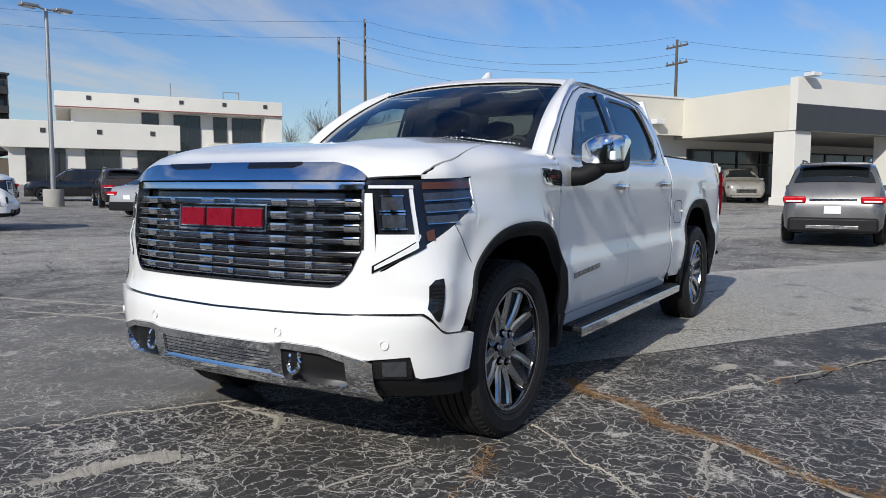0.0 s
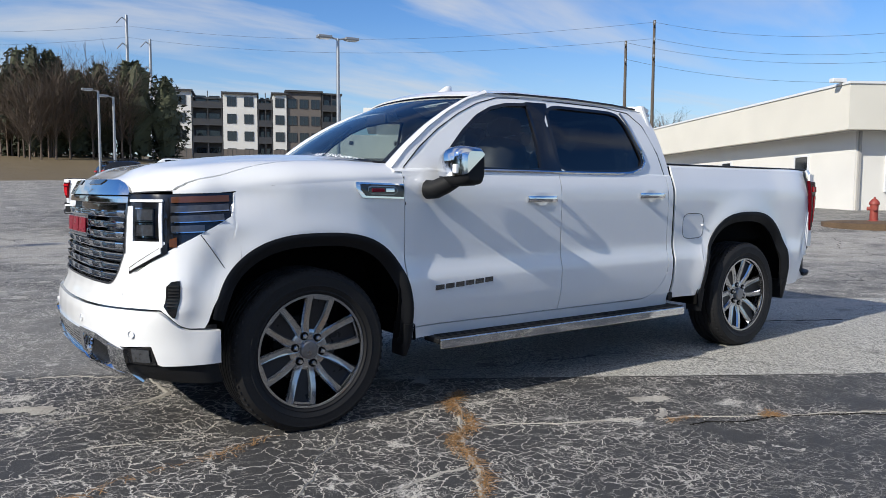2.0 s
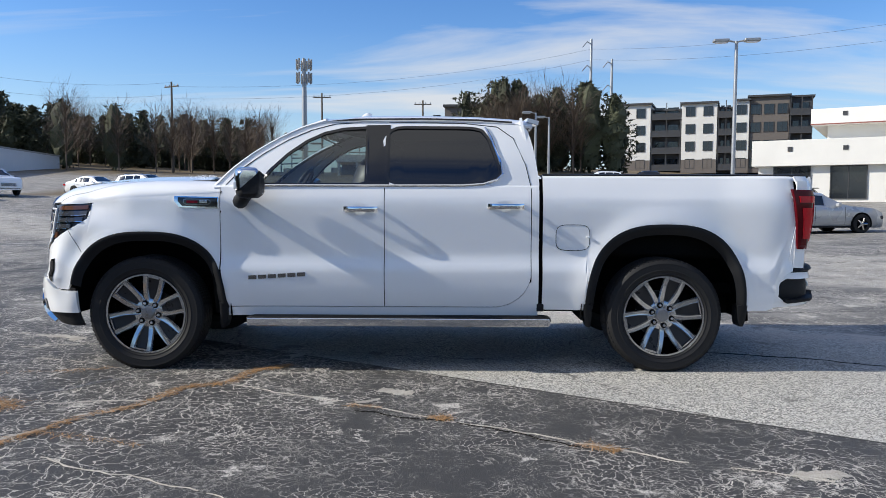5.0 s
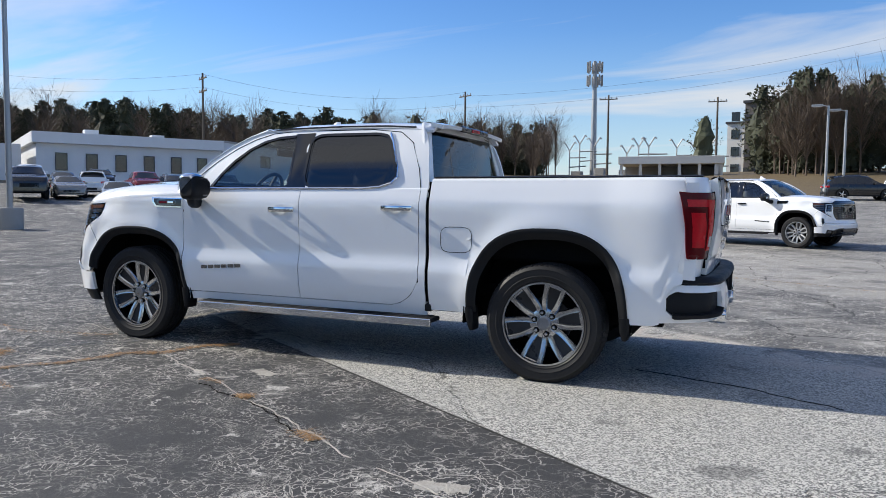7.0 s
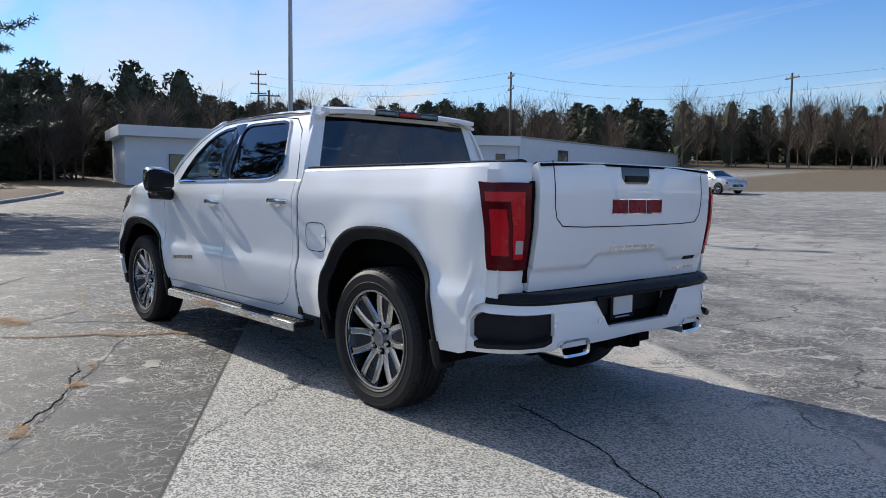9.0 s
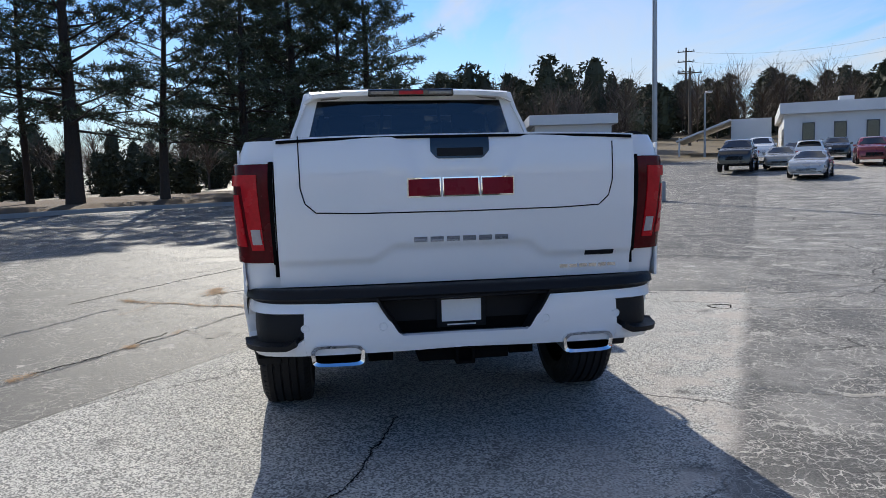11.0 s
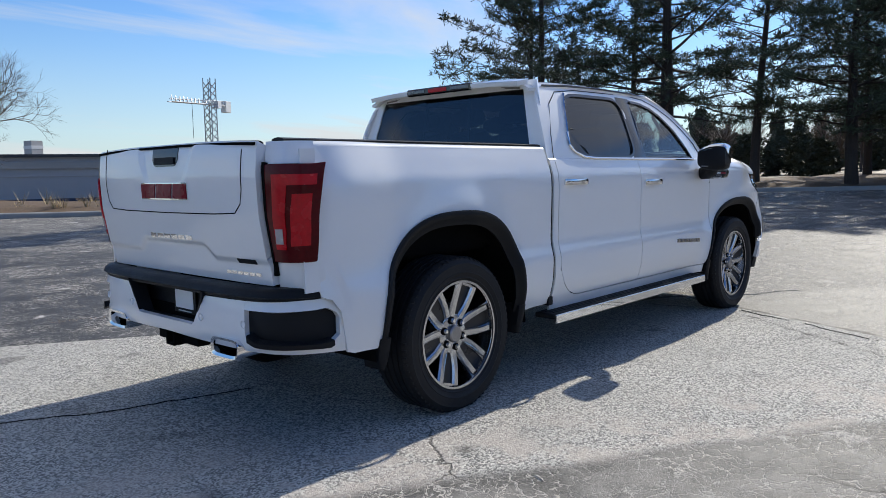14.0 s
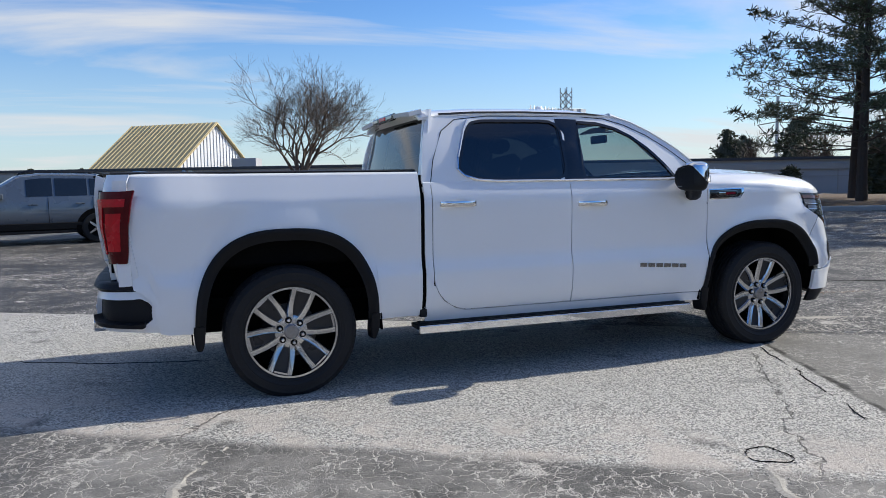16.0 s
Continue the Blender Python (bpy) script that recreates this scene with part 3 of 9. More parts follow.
LIP_TOP = [(0, 1.272), (0.55, 1.268), (0.64, 1.25), (0.69, 1.228), (0.715, 1.207), (0.95, 1.207), (1.20, 1.213), (1.30, 1.222)]
JOINT_X = -0.372


def fender_top(x):
    return pl([(-0.6, 1.20), (-0.37, 1.222), (-0.2, 1.25), (0.2, 1.275), (0.56, 1.29)], x)


# plan outline of the hood and fender tops, with its height
RIM = [nose(s, pl(LIP_TOP, s)) for s in span(0.0, 1.30, 53)] + [side(x, fender_top(x)) for x in span(-0.36, 0.548, 36)]
RIM = [Vector((p.x, -abs(p.y), p.z)) for p in RIM]


def top_z(x, y):
    """Height of the hood and fender tops, rolling off towards the outline."""
    best, zr = 9.0, 1.2
    p = Vector((x, -abs(y)))
    for a, b in zip(RIM, RIM[1:]):
        ex, ey = b.x - a.x, b.y - a.y
        q = max(0.0, min(1.0, ((p.x - a.x) * ex + (p.y - a.y) * ey) / max(ex * ex + ey * ey, 1e-12)))
        d = math.hypot(p.x - a.x - ex * q, p.y - a.y - ey * q)
        if d < best:
            best, zr = d, a.z + (b.z - a.z) * q
    k = abs(y)
    crown = smooth_pl(HOOD_Z, x, 0.08) + 0.020 - 0.036 * (k / 0.78) ** 2.5 + 0.012 * math.exp(-((k - 0.48) / 0.12) ** 2) - 0.014 * math.exp(-(k / 0.30) ** 2) * max(0, min(1, (x + 0.9) / 0.5))
    t = min(1.0, best / 0.17)
    return zr + (max(crown, zr) - zr) * math.sqrt(max(0.0, 1 - (1 - t) ** 2))


def hood_edge(u):
    """Left hood edge in plan, from the lamp back to the cowl."""
    f = nose(0.965, 1.207)
    x = f.x + (0.44 - f.x) * u
    return x, smooth_pl([(0, f.y), (0.08, -0.880), (0.16, -0.884), (0.26, -0.870), (0.5, -0.84), (1.0, -0.805)], u, 0.05) if u > 0.05 else f.y + (-0.872 - f.y) * u / 0.05


def hood_surf(u, v):
    k = abs(v)
    f = nose(0.965 * k, pl(LIP_TOP, 0.965 * k))
    ex, ey = hood_edge(u)
    fy = abs(f.y)
    g = 1 - (1 - u) ** 3
    f1 = abs(nose(0.965, 1.207).y)
    y = (abs(ey) - 0.003) * (fy / f1 * (1 - g) + k * g)
    xr = 0.44 - 0.10 * (1 - k * k)
    x = f.x + (xr - f.x) * u
    return Vector((x, math.copysign(y, v), top_z(x, y)))


def fender_top_surf(u, v):
    """From the outline (v 0) in to the hood's edge (v 1)."""
    n = (u * 0.985 + 0.015)
    xs, ys = hood_edge(u)
    ys -= 0.003
    s = 0.97 + (1.30 - 0.97) * min(1.0, u / 0.45)
    if u < 0.45:
        o = nose(s, pl(LIP_TOP, s))
    else:
        o = side(JOINT_X + (0.548 - JOINT_X) * (u - 0.45) / 0.55, 1.25)
        o = side(o.x, fender_top(o.x))
    if u > 0.9:
        xs += 0.108 * (u - 0.9) / 0.1
    w = v * v
    x, y = o.x + (xs - o.x) * w, -abs(o.y) + (ys + abs(o.y)) * w
    return Vector((x, y, top_z(x, y) if v > 0 else o.z))


def fender_surf(x, v):
    low = over_arch([(-0.6, 0.60), (0.5, 0.42), (0.56, 0.42)])(x)
    return side(x, low + (fender_top(x) - low) * v)


for mir in (False, True):
    xs = cols(JOINT_X, 0.548)
    fender = patch("front_fender", fender_surf, xs, 0.0, 1.0, 26, M_PAINT, truck, thick=0.012, mirror=mir, angle=50)
    patch("fender_crown", fender_top_surf, span(0.0, 0.45, 30) + span(0.465, 1.0, 36), 0.0, 1.0, 14, M_PAINT, fender, thick=0.012, mirror=mir, angle=60)
    # doors
    fd = [x for x in span(0.553, 1.729, 34)]

    def fdoor(u, v):
        z = v
        lean = pl([(0.42, 0.075), (0.53, 0.035), (0.75, 0.004), (1.0, 0.0), (1.335, 0.0)], z)
        f = (1.729 - u) / (1.729 - 0.553)
        return side(u + lean * f, z)

    front_door = patch("front_door", fdoor, fd, 0.475, BELT, 26, M_PAINT, truck, mirror=mir)

    def rear_low(u):
        return 0.475 if u < 2.52 else 0.475 + 0.26 * max(0, 1 - math.sqrt(max(0, 1 - ((u - 2.52) / 0.27) ** 2)))

    rear_door = patch("rear_door", side, span(1.735, 2.5, 20) + span(2.52, 2.72, 12) + span(2.73, 2.786, 9), rear_low, BELT, 26, M_PAINT, truck, mirror=mir)
    patch("door_liner", side, span(0.50, 2.83, 40), 0.42, 1.33, 14, M_UNDER, truck, "dark inner door structure", off=-0.017, thick=0.004, mirror=mir)
    # sill and the cab's rear corner below the belt
    patch("rocker_panel", side, span(0.575, 2.70, 30) + span(2.71, 2.844, 15), 0.405, lambda u: rear_low(u) - 0.007 if u < 2.784 else 0.655, 8, M_PAINT, truck, mirror=mir)
    patch("cab_corner", side, span(2.792, 2.844, 4), 0.655, 1.345, 16, M_PAINT, truck, mirror=mir)
    # bed side
    bx = cols(2.872, 4.70)
    bed = patch("bed_side", side, bx, over_arch([(2.8, 0.455), (4.2, 0.455), (4.50, 0.46), (4.555, 0.475), (4.575, 0.60), (4.60, 0.68), (4.64, 0.735), (4.70, 0.762), (4.8, 0.765)]), 1.405, 30, M_PAINT, truck, mirror=mir, thick=0.014)

    def rail(u, v):
        p = side(u, 1.40)
        a = v * math.pi / 2
        return Vector((u, p.y + 0.055 * (1 - math.cos(a)), 1.402 + 0.026 * math.sin(a)))

    patch("bed_rail", rail, span(2.872, 4.80, 30), 0.0, 1.0, 6, M_PAINT, truck, mirror=mir, thick=0.01)
    patch("rail_cap", lambda u, v: Vector((u, -(0.865 - v), 1.432 + 0.008 * math.sin(v / 0.09 * math.pi))), span(2.88, 4.80, 12), 0.0, 0.09, 5, M_BLACKPLASTIC, truck, mirror=mir, thick=0.012, label="black bed rail cap")
    # arch mouldings
    for n, (cx, hw, z0, h) in enumerate(ARCHES):
        def trim(u, v, cx=cx, hw=hw, z0=z0, h=h):
            a = math.pi * u
            e = 2 / 2.7
            c, s = math.cos(a), math.sin(a)
            k = 1.012 - 0.115 * v
            x = cx - hw * k * math.copysign(abs(c) ** e, c)
            z = z0 + h * (1.0 - 0.10 * v + 0.012 * (1 - v)) * abs(s) ** e
            p = side(x, z0 + h * abs(s) ** e)
            y = side(cx - hw * math.copysign(abs(c) ** e, c), z0 + h * abs(s) ** e).y
            return Vector((x, y - 0.016 * math.sin(math.pi * min(1, 0.25 + v)) + 0.02 * v * v, z))
        lo_u, hi_u = ((0.09, 1.0) if n == 0 else (0.02, 0.985))
        patch("arch_moulding", trim, span(lo_u, hi_u, 60), 0.0, 1.0, 7, M_TRIM, truck, "black wheel arch moulding", mirror=mir, thick=0.03, flip=True, angle=60)
        # wheel well
        vs, fs = [], []
        N = 24
        sgn = 1 if mir else -1
        for k in range(N + 1):
            a = math.pi * (k / N * 1.1 - 0.05)
            for yy in (0.945, 0.55):
                vs.append((cx - (hw + 0.03) * math.cos(a), sgn * yy, z0 + 0.02 + (h + 0.01) * max(-0.02, math.sin(a))))
        for k in range(N):
            fs.append((2 * k, 2 * k + 1, 2 * k + 3, 2 * k + 2))
        fs.append(tuple(range(1, 2 * N + 2, 2)))
        mesh_ob("wheel_liner", vs, fs, M_UNDER, truck, "dark plastic wheel well liner", solid=0.006)
    # moulded guards that carry the arch mouldings down behind and before the wheels
    sg = 1 if mir else -1
    for gx, lean, top, low, wide in ((4.303, 0.0, 0.50, 0.345, 0.070), (3.198, -0.012, 0.50, 0.330, 0.058), (0.572, 0.015, 0.50, 0.320, 0.060)):
        vs, fs = [], []
        for k, u in enumerate(span(0, 1, 6)):
            z = top + (low - top) * u
            cx, w = gx - lean * u * u, wide * (1 - 0.55 * u ** 4)
            y0 = abs(side(gx, max(z, 0.5)).y)
            for dx, dy in ((-w / 2, 0.010), (-w / 4, 0.018), (w / 4, 0.018), (w / 2, 0.008), (w / 2, -0.10), (-w / 2, -0.10)):
                vs.append((cx + dx, sg * (y0 + dy - 0.03 * u), z))
        for k in range(5):
            for j in range(6):
                p, q = k * 6 + j, k * 6 + (j + 1) % 6
                fs.append((p, q, q + 6, p + 6) if mir else (p, p + 6, q + 6, q))
        fs += [tuple(range(6)), tuple(range(35, 29, -1))]
        mesh_ob("mud_guard", vs, fs, M_TRIM, truck, "black moulded mud guard", angle=50)
    # running board
    bd = box("running_board", (1.835, sg * 0.925, 0.388), (2.19, 0.15, 0.035), M_BLACKPLASTIC, truck, "black ribbed running board with chrome edge", bevel=0.012)
    box("chrome_edge", (1.835, sg * 1.002, 0.372), (2.17, 0.016, 0.056), M_CHROME, bd, "brushed chrome edge", bevel=0.006)
    for k in range(4):
        box("tread_rib", (1.835, sg * (0.880 + 0.028 * k), 0.408), (2.12, 0.010, 0.006), M_BLACKPLASTIC, bd, bevel=0.002)
    for bxx in (0.95, 2.35):
        box("bracket", (bxx, sg * 0.86, 0.36), (0.07, 0.22, 0.05), M_UNDER, bd, bevel=0.006)


# ledge at the belt line, under the windows
def belt_ledge(u, v):
    a, b = side(u, 1.333), upper(u, 1.352)
    return a.lerp(b, v) + Vector((0, 0, 0.004 * math.sin(math.pi * v)))


# greenhouse: outer outline with two window holes, leaning inwards
def upper_y(x, z):
    t = z - 1.335
    e = ease((x - 0.3) / 1.0)
    y = 0.940 - 0.034 * e - (0.30 - 0.066 * e) * t - 0.28 * t * t
    y -= pl([(0.3, 0.10), (0.7, 0.02), (1.0, 0.0), (2.6, 0.0), (3.0, 0.012)], x)
    return y


def upper(x, z):
    return Vector((x, -upper_y(x, z), z))


FRONT_WIN = [(0.80, 1.352), (0.90, 1.47), (1.02, 1.585), (1.15, 1.68), (1.28, 1.742), (1.42, 1.775), (1.585, 1.785), (1.60, 1.785), (1.615, 1.352)]
REAR_WIN = [(1.735, 1.352), (1.735, 1.790), (2.36, 1.785), (2.44, 1.765), (2.49, 1.70), (2.555, 1.52), (2.575, 1.45), (2.55, 1.40), (2.47, 1.372), (2.36, 1.36)]
CAB_OUT = [(0.50, 1.338), (0.62, 1.46), (0.78, 1.585), (0.95, 1.69), (1.12, 1.775), (1.28, 1.825), (1.50, 1.845), (2.0, 1.845), (2.45, 1.825), (2.762, 1.80), (2.812, 1.62), (2.842, 1.42), (2.85, 1.337), (2.79, 1.336), (0.56, 1.336)]


def rounded(loop, n=3, r=0.25):
    out = []
    m = len(loop)
    for i in range(m):
        p, a, b = Vector(loop[i]), Vector(loop[i - 1]), Vector(loop[(i + 1) % m])
        for k in range(n + 1):
            t = k / n
            q0 = p.lerp(a, r * (1 - t)) if t < 1 else p.lerp(a, 0)
            s = p.lerp(a, r)
            e = p.lerp(b, r)
            out.append((1 - t) ** 2 * s + 2 * t * (1 - t) * p + t * t * e)
    return out


def fill(loops, surf):
    """A triangulated face with holes, from loops in the plane laid on surf."""
    bm = bmesh.new()
    edges = []
    for loop in loops:
        vs = [bm.verts.new((p[0], p[1], 0)) for p in loop]
        for i in range(len(vs)):
            edges.append(bm.edges.new((vs[i], vs[(i + 1) % len(vs)])))
    bmesh.ops.triangle_fill(bm, use_beauty=True, use_dissolve=False, edges=edges)
    bmesh.ops.subdivide_edges(bm, edges=[e for e in bm.edges if not e.is_boundary and e.calc_length() > 0.25], cuts=2, use_grid_fill=False)
    bmesh.ops.triangulate(bm, faces=bm.faces)
    for v in bm.verts:
        v.co = surf(v.co.x, v.co.y)
    return bm


def mirrored(bm, mir):
    if mir:
        for v in bm.verts:
            v.co.y = -v.co.y
    bmesh.ops.recalc_face_normals(bm, faces=bm.faces)
    sgn = 1 if mir else -1
    bm.faces.ensure_lookup_table()
    tot = sum(f.normal.y * f.calc_area() for f in bm.faces)
    if tot * sgn < 0:
        bmesh.ops.reverse_faces(bm, faces=bm.faces)
    return bm


def panel(name, loops, surf, mir, material, thick, label="", parent=None):
    bm = mirrored(fill(loops, surf), mir)
    bm.verts.index_update()
    vs, fs = [v.co.copy() for v in bm.verts], [tuple(v.index for v in f.verts) for f in bm.faces]
    bm.free()
    return mesh_ob(name, vs, fs, material, parent or truck, label, solid=thick, angle=40)


def band(loop, width):
    """A loop pushed inwards by width, for window trims."""
    m = len(loop)
    area = sum(loop[i][0] * loop[(i + 1) % m][1] - loop[(i + 1) % m][0] * loop[i][1] for i in range(m))
    s = 1 if area > 0 else -1
    out = []
    for i in range(m):
        a, p, b = Vector(loop[i - 1]), Vector(loop[i]), Vector(loop[(i + 1) % m])
        t = (b - a)
        if t.length < 1e-9:
            out.append(p)
            continue
        t.normalize()
        out.append(p + Vector((-t.y, t.x)) * s * width)
    return out


for mir in (False, True):
    fw, rw = rounded(FRONT_WIN, 4, 0.12), rounded(REAR_WIN, 4, 0.22)
    panel("cab_side_frame", [rounded(CAB_OUT, 3, 0.3), fw, rw], upper, mir, M_PAINT, 0.02)
    # black pillar cover between the windows
    panel("pillar_cover", [[(1.585, 1.342), (1.585, 1.797), (1.765, 1.800), (1.765, 1.342)]], lambda x, z: upper(x, z) + Vector((0, -0.004, 0)), mir, M_GLOSSBLACK, 0.012, "gloss black pillar cover")
    for nm, loop, mt in (("front_side_window", fw, M_SIDEGLASS), ("rear_side_window", rw, M_PRIVACY)):
        g = panel(nm, [loop], lambda x, z: upper(x, z) + Vector((0, 0.010, 0)), mir, mt, 0.0)
        g.visible_shadow = False
        seal = panel("window_seal", [band(loop, -0.004), band(loop, 0.016)], lambda x, z: upper(x, z) + Vector((0, -0.002, 0)), mir, M_GLOSSBLACK, 0.014, "black window seal", parent=g)
    patch("belt_ledge", belt_ledge, span(0.50, 2.845, 40), 0.0, 1.0, 4, M_PAINT, truck, mirror=mir, thick=0.008)
    # bright belt trim that rises round the rear quarter
    chrome = [(0.80, 1.350), (1.2, 1.350), (1.72, 1.350), (2.30, 1.352), (2.44, 1.362), (2.54, 1.392), (2.585, 1.44), (2.57, 1.52), (2.50, 1.71), (2.46, 1.78)]
    lists = []
    pts = [upper(x, z) + Vector((0, -0.006, 0)) for x, z in chrome]
    if mir:
        pts = [Vector((p.x, -p.y, p.z)) for p in pts]
    v, f = tube(pts, 0.009, 6)
    mesh_ob("belt_trim", v, f, M_CHROME, truck, "thin chrome belt trim")

# hood, cowl, windscreen, roof, rear window
patch("hood", hood_surf, [u * u * (3 - 2 * u) * 0.5 + u * 0.5 for u in span(0, 1, 46)], -1.0, 1.0, 57, M_PAINT, truck, thick=0.015, angle=60)
box("cowl", (0.42, 0, 1.365), (0.25, 1.56, 0.05), M_BLACKPLASTIC, truck, "black cowl panel below the windscreen", bevel=0.01)
boxes_mesh("engine_bay", [((-0.1, 0, 0.95), (1.2, 1.2, 0.55))], M_UNDER, truck, "dark engine bay")


def screen(u, v):
    """Windscreen: u up from the cowl, v across."""
    k = abs(v)
    half = 0.80 + (0.665 - 0.80) * u
    y = v * half
    bow = 0.20 * k ** 2.2
    x = 0.31 + 0.86 * u + bow * (1 - 0.35 * u) - 0.05 * math.sin(math.pi * u)
    z = 1.385 + 0.478 * u + 0.022 * math.sin(math.pi * u) - 0.028 * k ** 2
    return Vector((x, y, z))


ws = patch("windscreen", screen, span(0, 0.955, 14), -1.0, 1.0, 25, M_WINDSHIELD, truck, thick=0.0, flip=True)
ws.visible_shadow = False
PILLAR = [(0.50, 1.338), (0.62, 1.46), (0.78, 1.585), (0.95, 1.69), (1.12, 1.775), (1.28, 1.825), (1.32, 1.83)]


def pillar(u, v):
    """Windscreen pillar, from the glass edge out to the door frame."""
    a = screen(u, 1.0)
    q = u * 5.1
    i = min(5, int(q))
    x, z = [PILLAR[i][j] + (PILLAR[i + 1][j] - PILLAR[i][j]) * (q - i) for j in (0, 1)]
    b = upper(x, z)
    b = Vector((b.x, abs(b.y) + 0.001, b.z))
    p = a.lerp(b, v)
    return p + Vector((-0.4, 0.5, 0.75)) * 0.016 * math.sin(math.pi * v) ** 0.8


for mir in (False, True):
    patch("pillar", lambda u, v: Vector((pillar(u, v).x, -pillar(u, v).y, pillar(u, v).z)), span(0, 1, 20), 0.0, 1.0, 8, M_PAINT, truck, thick=0.01, flip=False, mirror=mir, angle=60)
    # dark joint round the door frames
    joint = [(0.553, 1.30), (0.585, 1.36), (0.70, 1.475), (0.85, 1.585), (1.02, 1.685), (1.18, 1.757), (1.35, 1.805), (1.6, 1.822), (2.3, 1.812), (2.55, 1.785), (2.665, 1.70), (2.752, 1.5), (2.786, 1.345)]
    pts = [upper(x, z) for x, z in joint[1:]]
    pts = [side(0.556, 1.15), side(0.556, 1.30)] + pts
    v, f = tube([Vector((p.x, -p.y if mir else p.y, p.z)) for p in pts], 0.0032, 5)
    mesh_ob("door_joint", v, f, M_UNDER, truck, "thin dark joint round the door frames")
    v, f = tube([Vector((x, (0.722 if mir else -0.722), z)) for x, z in ((1.31, 1.826), (1.5, 1.842), (2.0, 1.846), (2.4, 1.838), (2.66, 1.822))], 0.007, 6)
    mesh_ob("roof_ditch_strip", v, f, M_GLOSSBLACK, truck, "black roof ditch strip")
# dark printed border of the windscreen
for nm, us, lo, hi in (("screen_border", span(0.87, 0.94, 5), -0.99, 0.99), ("screen_border", span(0.0, 0.995, 14), -0.995, -0.93), ("screen_border", span(0.0, 0.995, 14), 0.93, 0.995), ("screen_border", span(0.0, 0.07, 4), -0.99, 0.99)):
    patch(nm, lambda u, v: screen(u, v) + Vector((0.008, 0, -0.006)), us, lo, hi, 17, M_GLOSSBLACK, ws, "black printed glass border", thick=0.0, flip=True)
rim_pts = [screen(u, -1) for u in span(0.0, 0.93, 12)] + [screen(0.93, v) for v in span(-1, 1, 21)][1:-1] + [screen(u, 1) for u in span(0.93, 0, 12)]
v, f = tube([p + Vector((0, 0, 0.001)) for p in rim_pts], 0.007, 6)
mesh_ob("windscreen_seal", v, f, M_GLOSSBLACK, truck, "black windscreen seal")


def roof_surf(u, v):
    z = pl([(1.1, 1.862), (1.25, 1.888), (1.5, 1.905), (2.0, 1.908), (2.4, 1.90), (2.7, 1.882), (2.83, 1.868)], u)
    k = abs(v)
    q = k * 0.735 / 0.665
    e = screen(0.93 + 0.07 * min(1.0, (u - 1.13) / 0.07), min(1.0, q))
    x0 = e.x - 0.008
    zf = e.z + 0.014 - 0.018 * max(0.0, (q - 1) / 0.105)
    w = ease((u - 1.20) / 0.3)
    return Vector((x0 + (2.81 - x0) * max(0.0, u - 1.20) / 1.63, v * 0.735, zf + (z - 0.03 * k ** 2 - 0.045 * k ** 8 - zf) * w))


patch("roof", roof_surf, span(1.13, 1.20, 5) + span(1.23, 2.83, 32), -1.0, 1.0, 33, M_PAINT, truck, thick=0.02, flip=False, angle=60)


def back_surf(u, v):
    """Cab back: u up from the bed rail, v across."""
    half = 0.90 + (0.735 - 0.90) * u
    return Vector((2.862 - 0.100 * u - 0.03 * abs(v) ** 3, v * half, 1.30 + 0.555 * u))


for lo, hi, r0, r1 in ((-1.0, -0.86, 0.0, 1.0), (0.86, 1.0, 0.0, 1.0), (-0.86, 0.86, 0.9, 1.0), (-0.86, 0.86, 0.0, 0.06)):
    patch("cab_back", back_surf, span(r0, r1, 8), lo, hi, 9, M_PAINT, truck, thick=0.02, flip=True)
g = patch("rear_window", lambda u, v: back_surf(u, v) + Vector((-0.008, 0, 0)), span(0.06, 0.9, 8), -0.86, 0.86, 13, M_REARGLASS, truck, thick=0.0, flip=True)
g.visible_shadow = False
for r0, r1, lo, hi in ((0.10, 0.86, -0.27, -0.245), (0.10, 0.86, 0.245, 0.27), (0.80, 0.835, -0.245, 0.245)):
    patch("slider_bar", lambda u, v: back_surf(u, v) + Vector((-0.022, 0, 0)), span(r0, r1, 6), lo, hi, 3, M_GLOSSBLACK, truck, "black sliding rear window bar", thick=0.008, flip=True)
patch("cab_back_lower", lambda u, v: Vector((2.848, v, u)), span(0.5, 1.32, 4), -0.90, 0.90, 5, M_PAINT, truck, thick=0.02, flip=True)
# roof spoiler lip with the high brake light
patch("spoiler", lambda u, v: Vector((2.78 + 0.085 * u, v * (0.70 - 0.02 * u), 1.876 - 0.02 * u - 0.02 * abs(v) ** 3)), span(0, 1, 5), -1, 1, 21, M_PAINT, truck, thick=0.03)
bl = box("high_brake_light", (2.852, 0, 1.842), (0.03, 0.60, 0.05), M_GLOSSBLACK, truck, "smoked high brake light", bevel=0.012)
box("red_lens", (2.866, 0, 1.842), (0.012, 0.17, 0.026), M_TAILRED, bl, bevel=0.004)
for s in (-1, 1):
    box("clear_lens", (2.866, s * 0.20, 1.842), (0.012, 0.16, 0.026), M_LENS, bl, bevel=0.004)
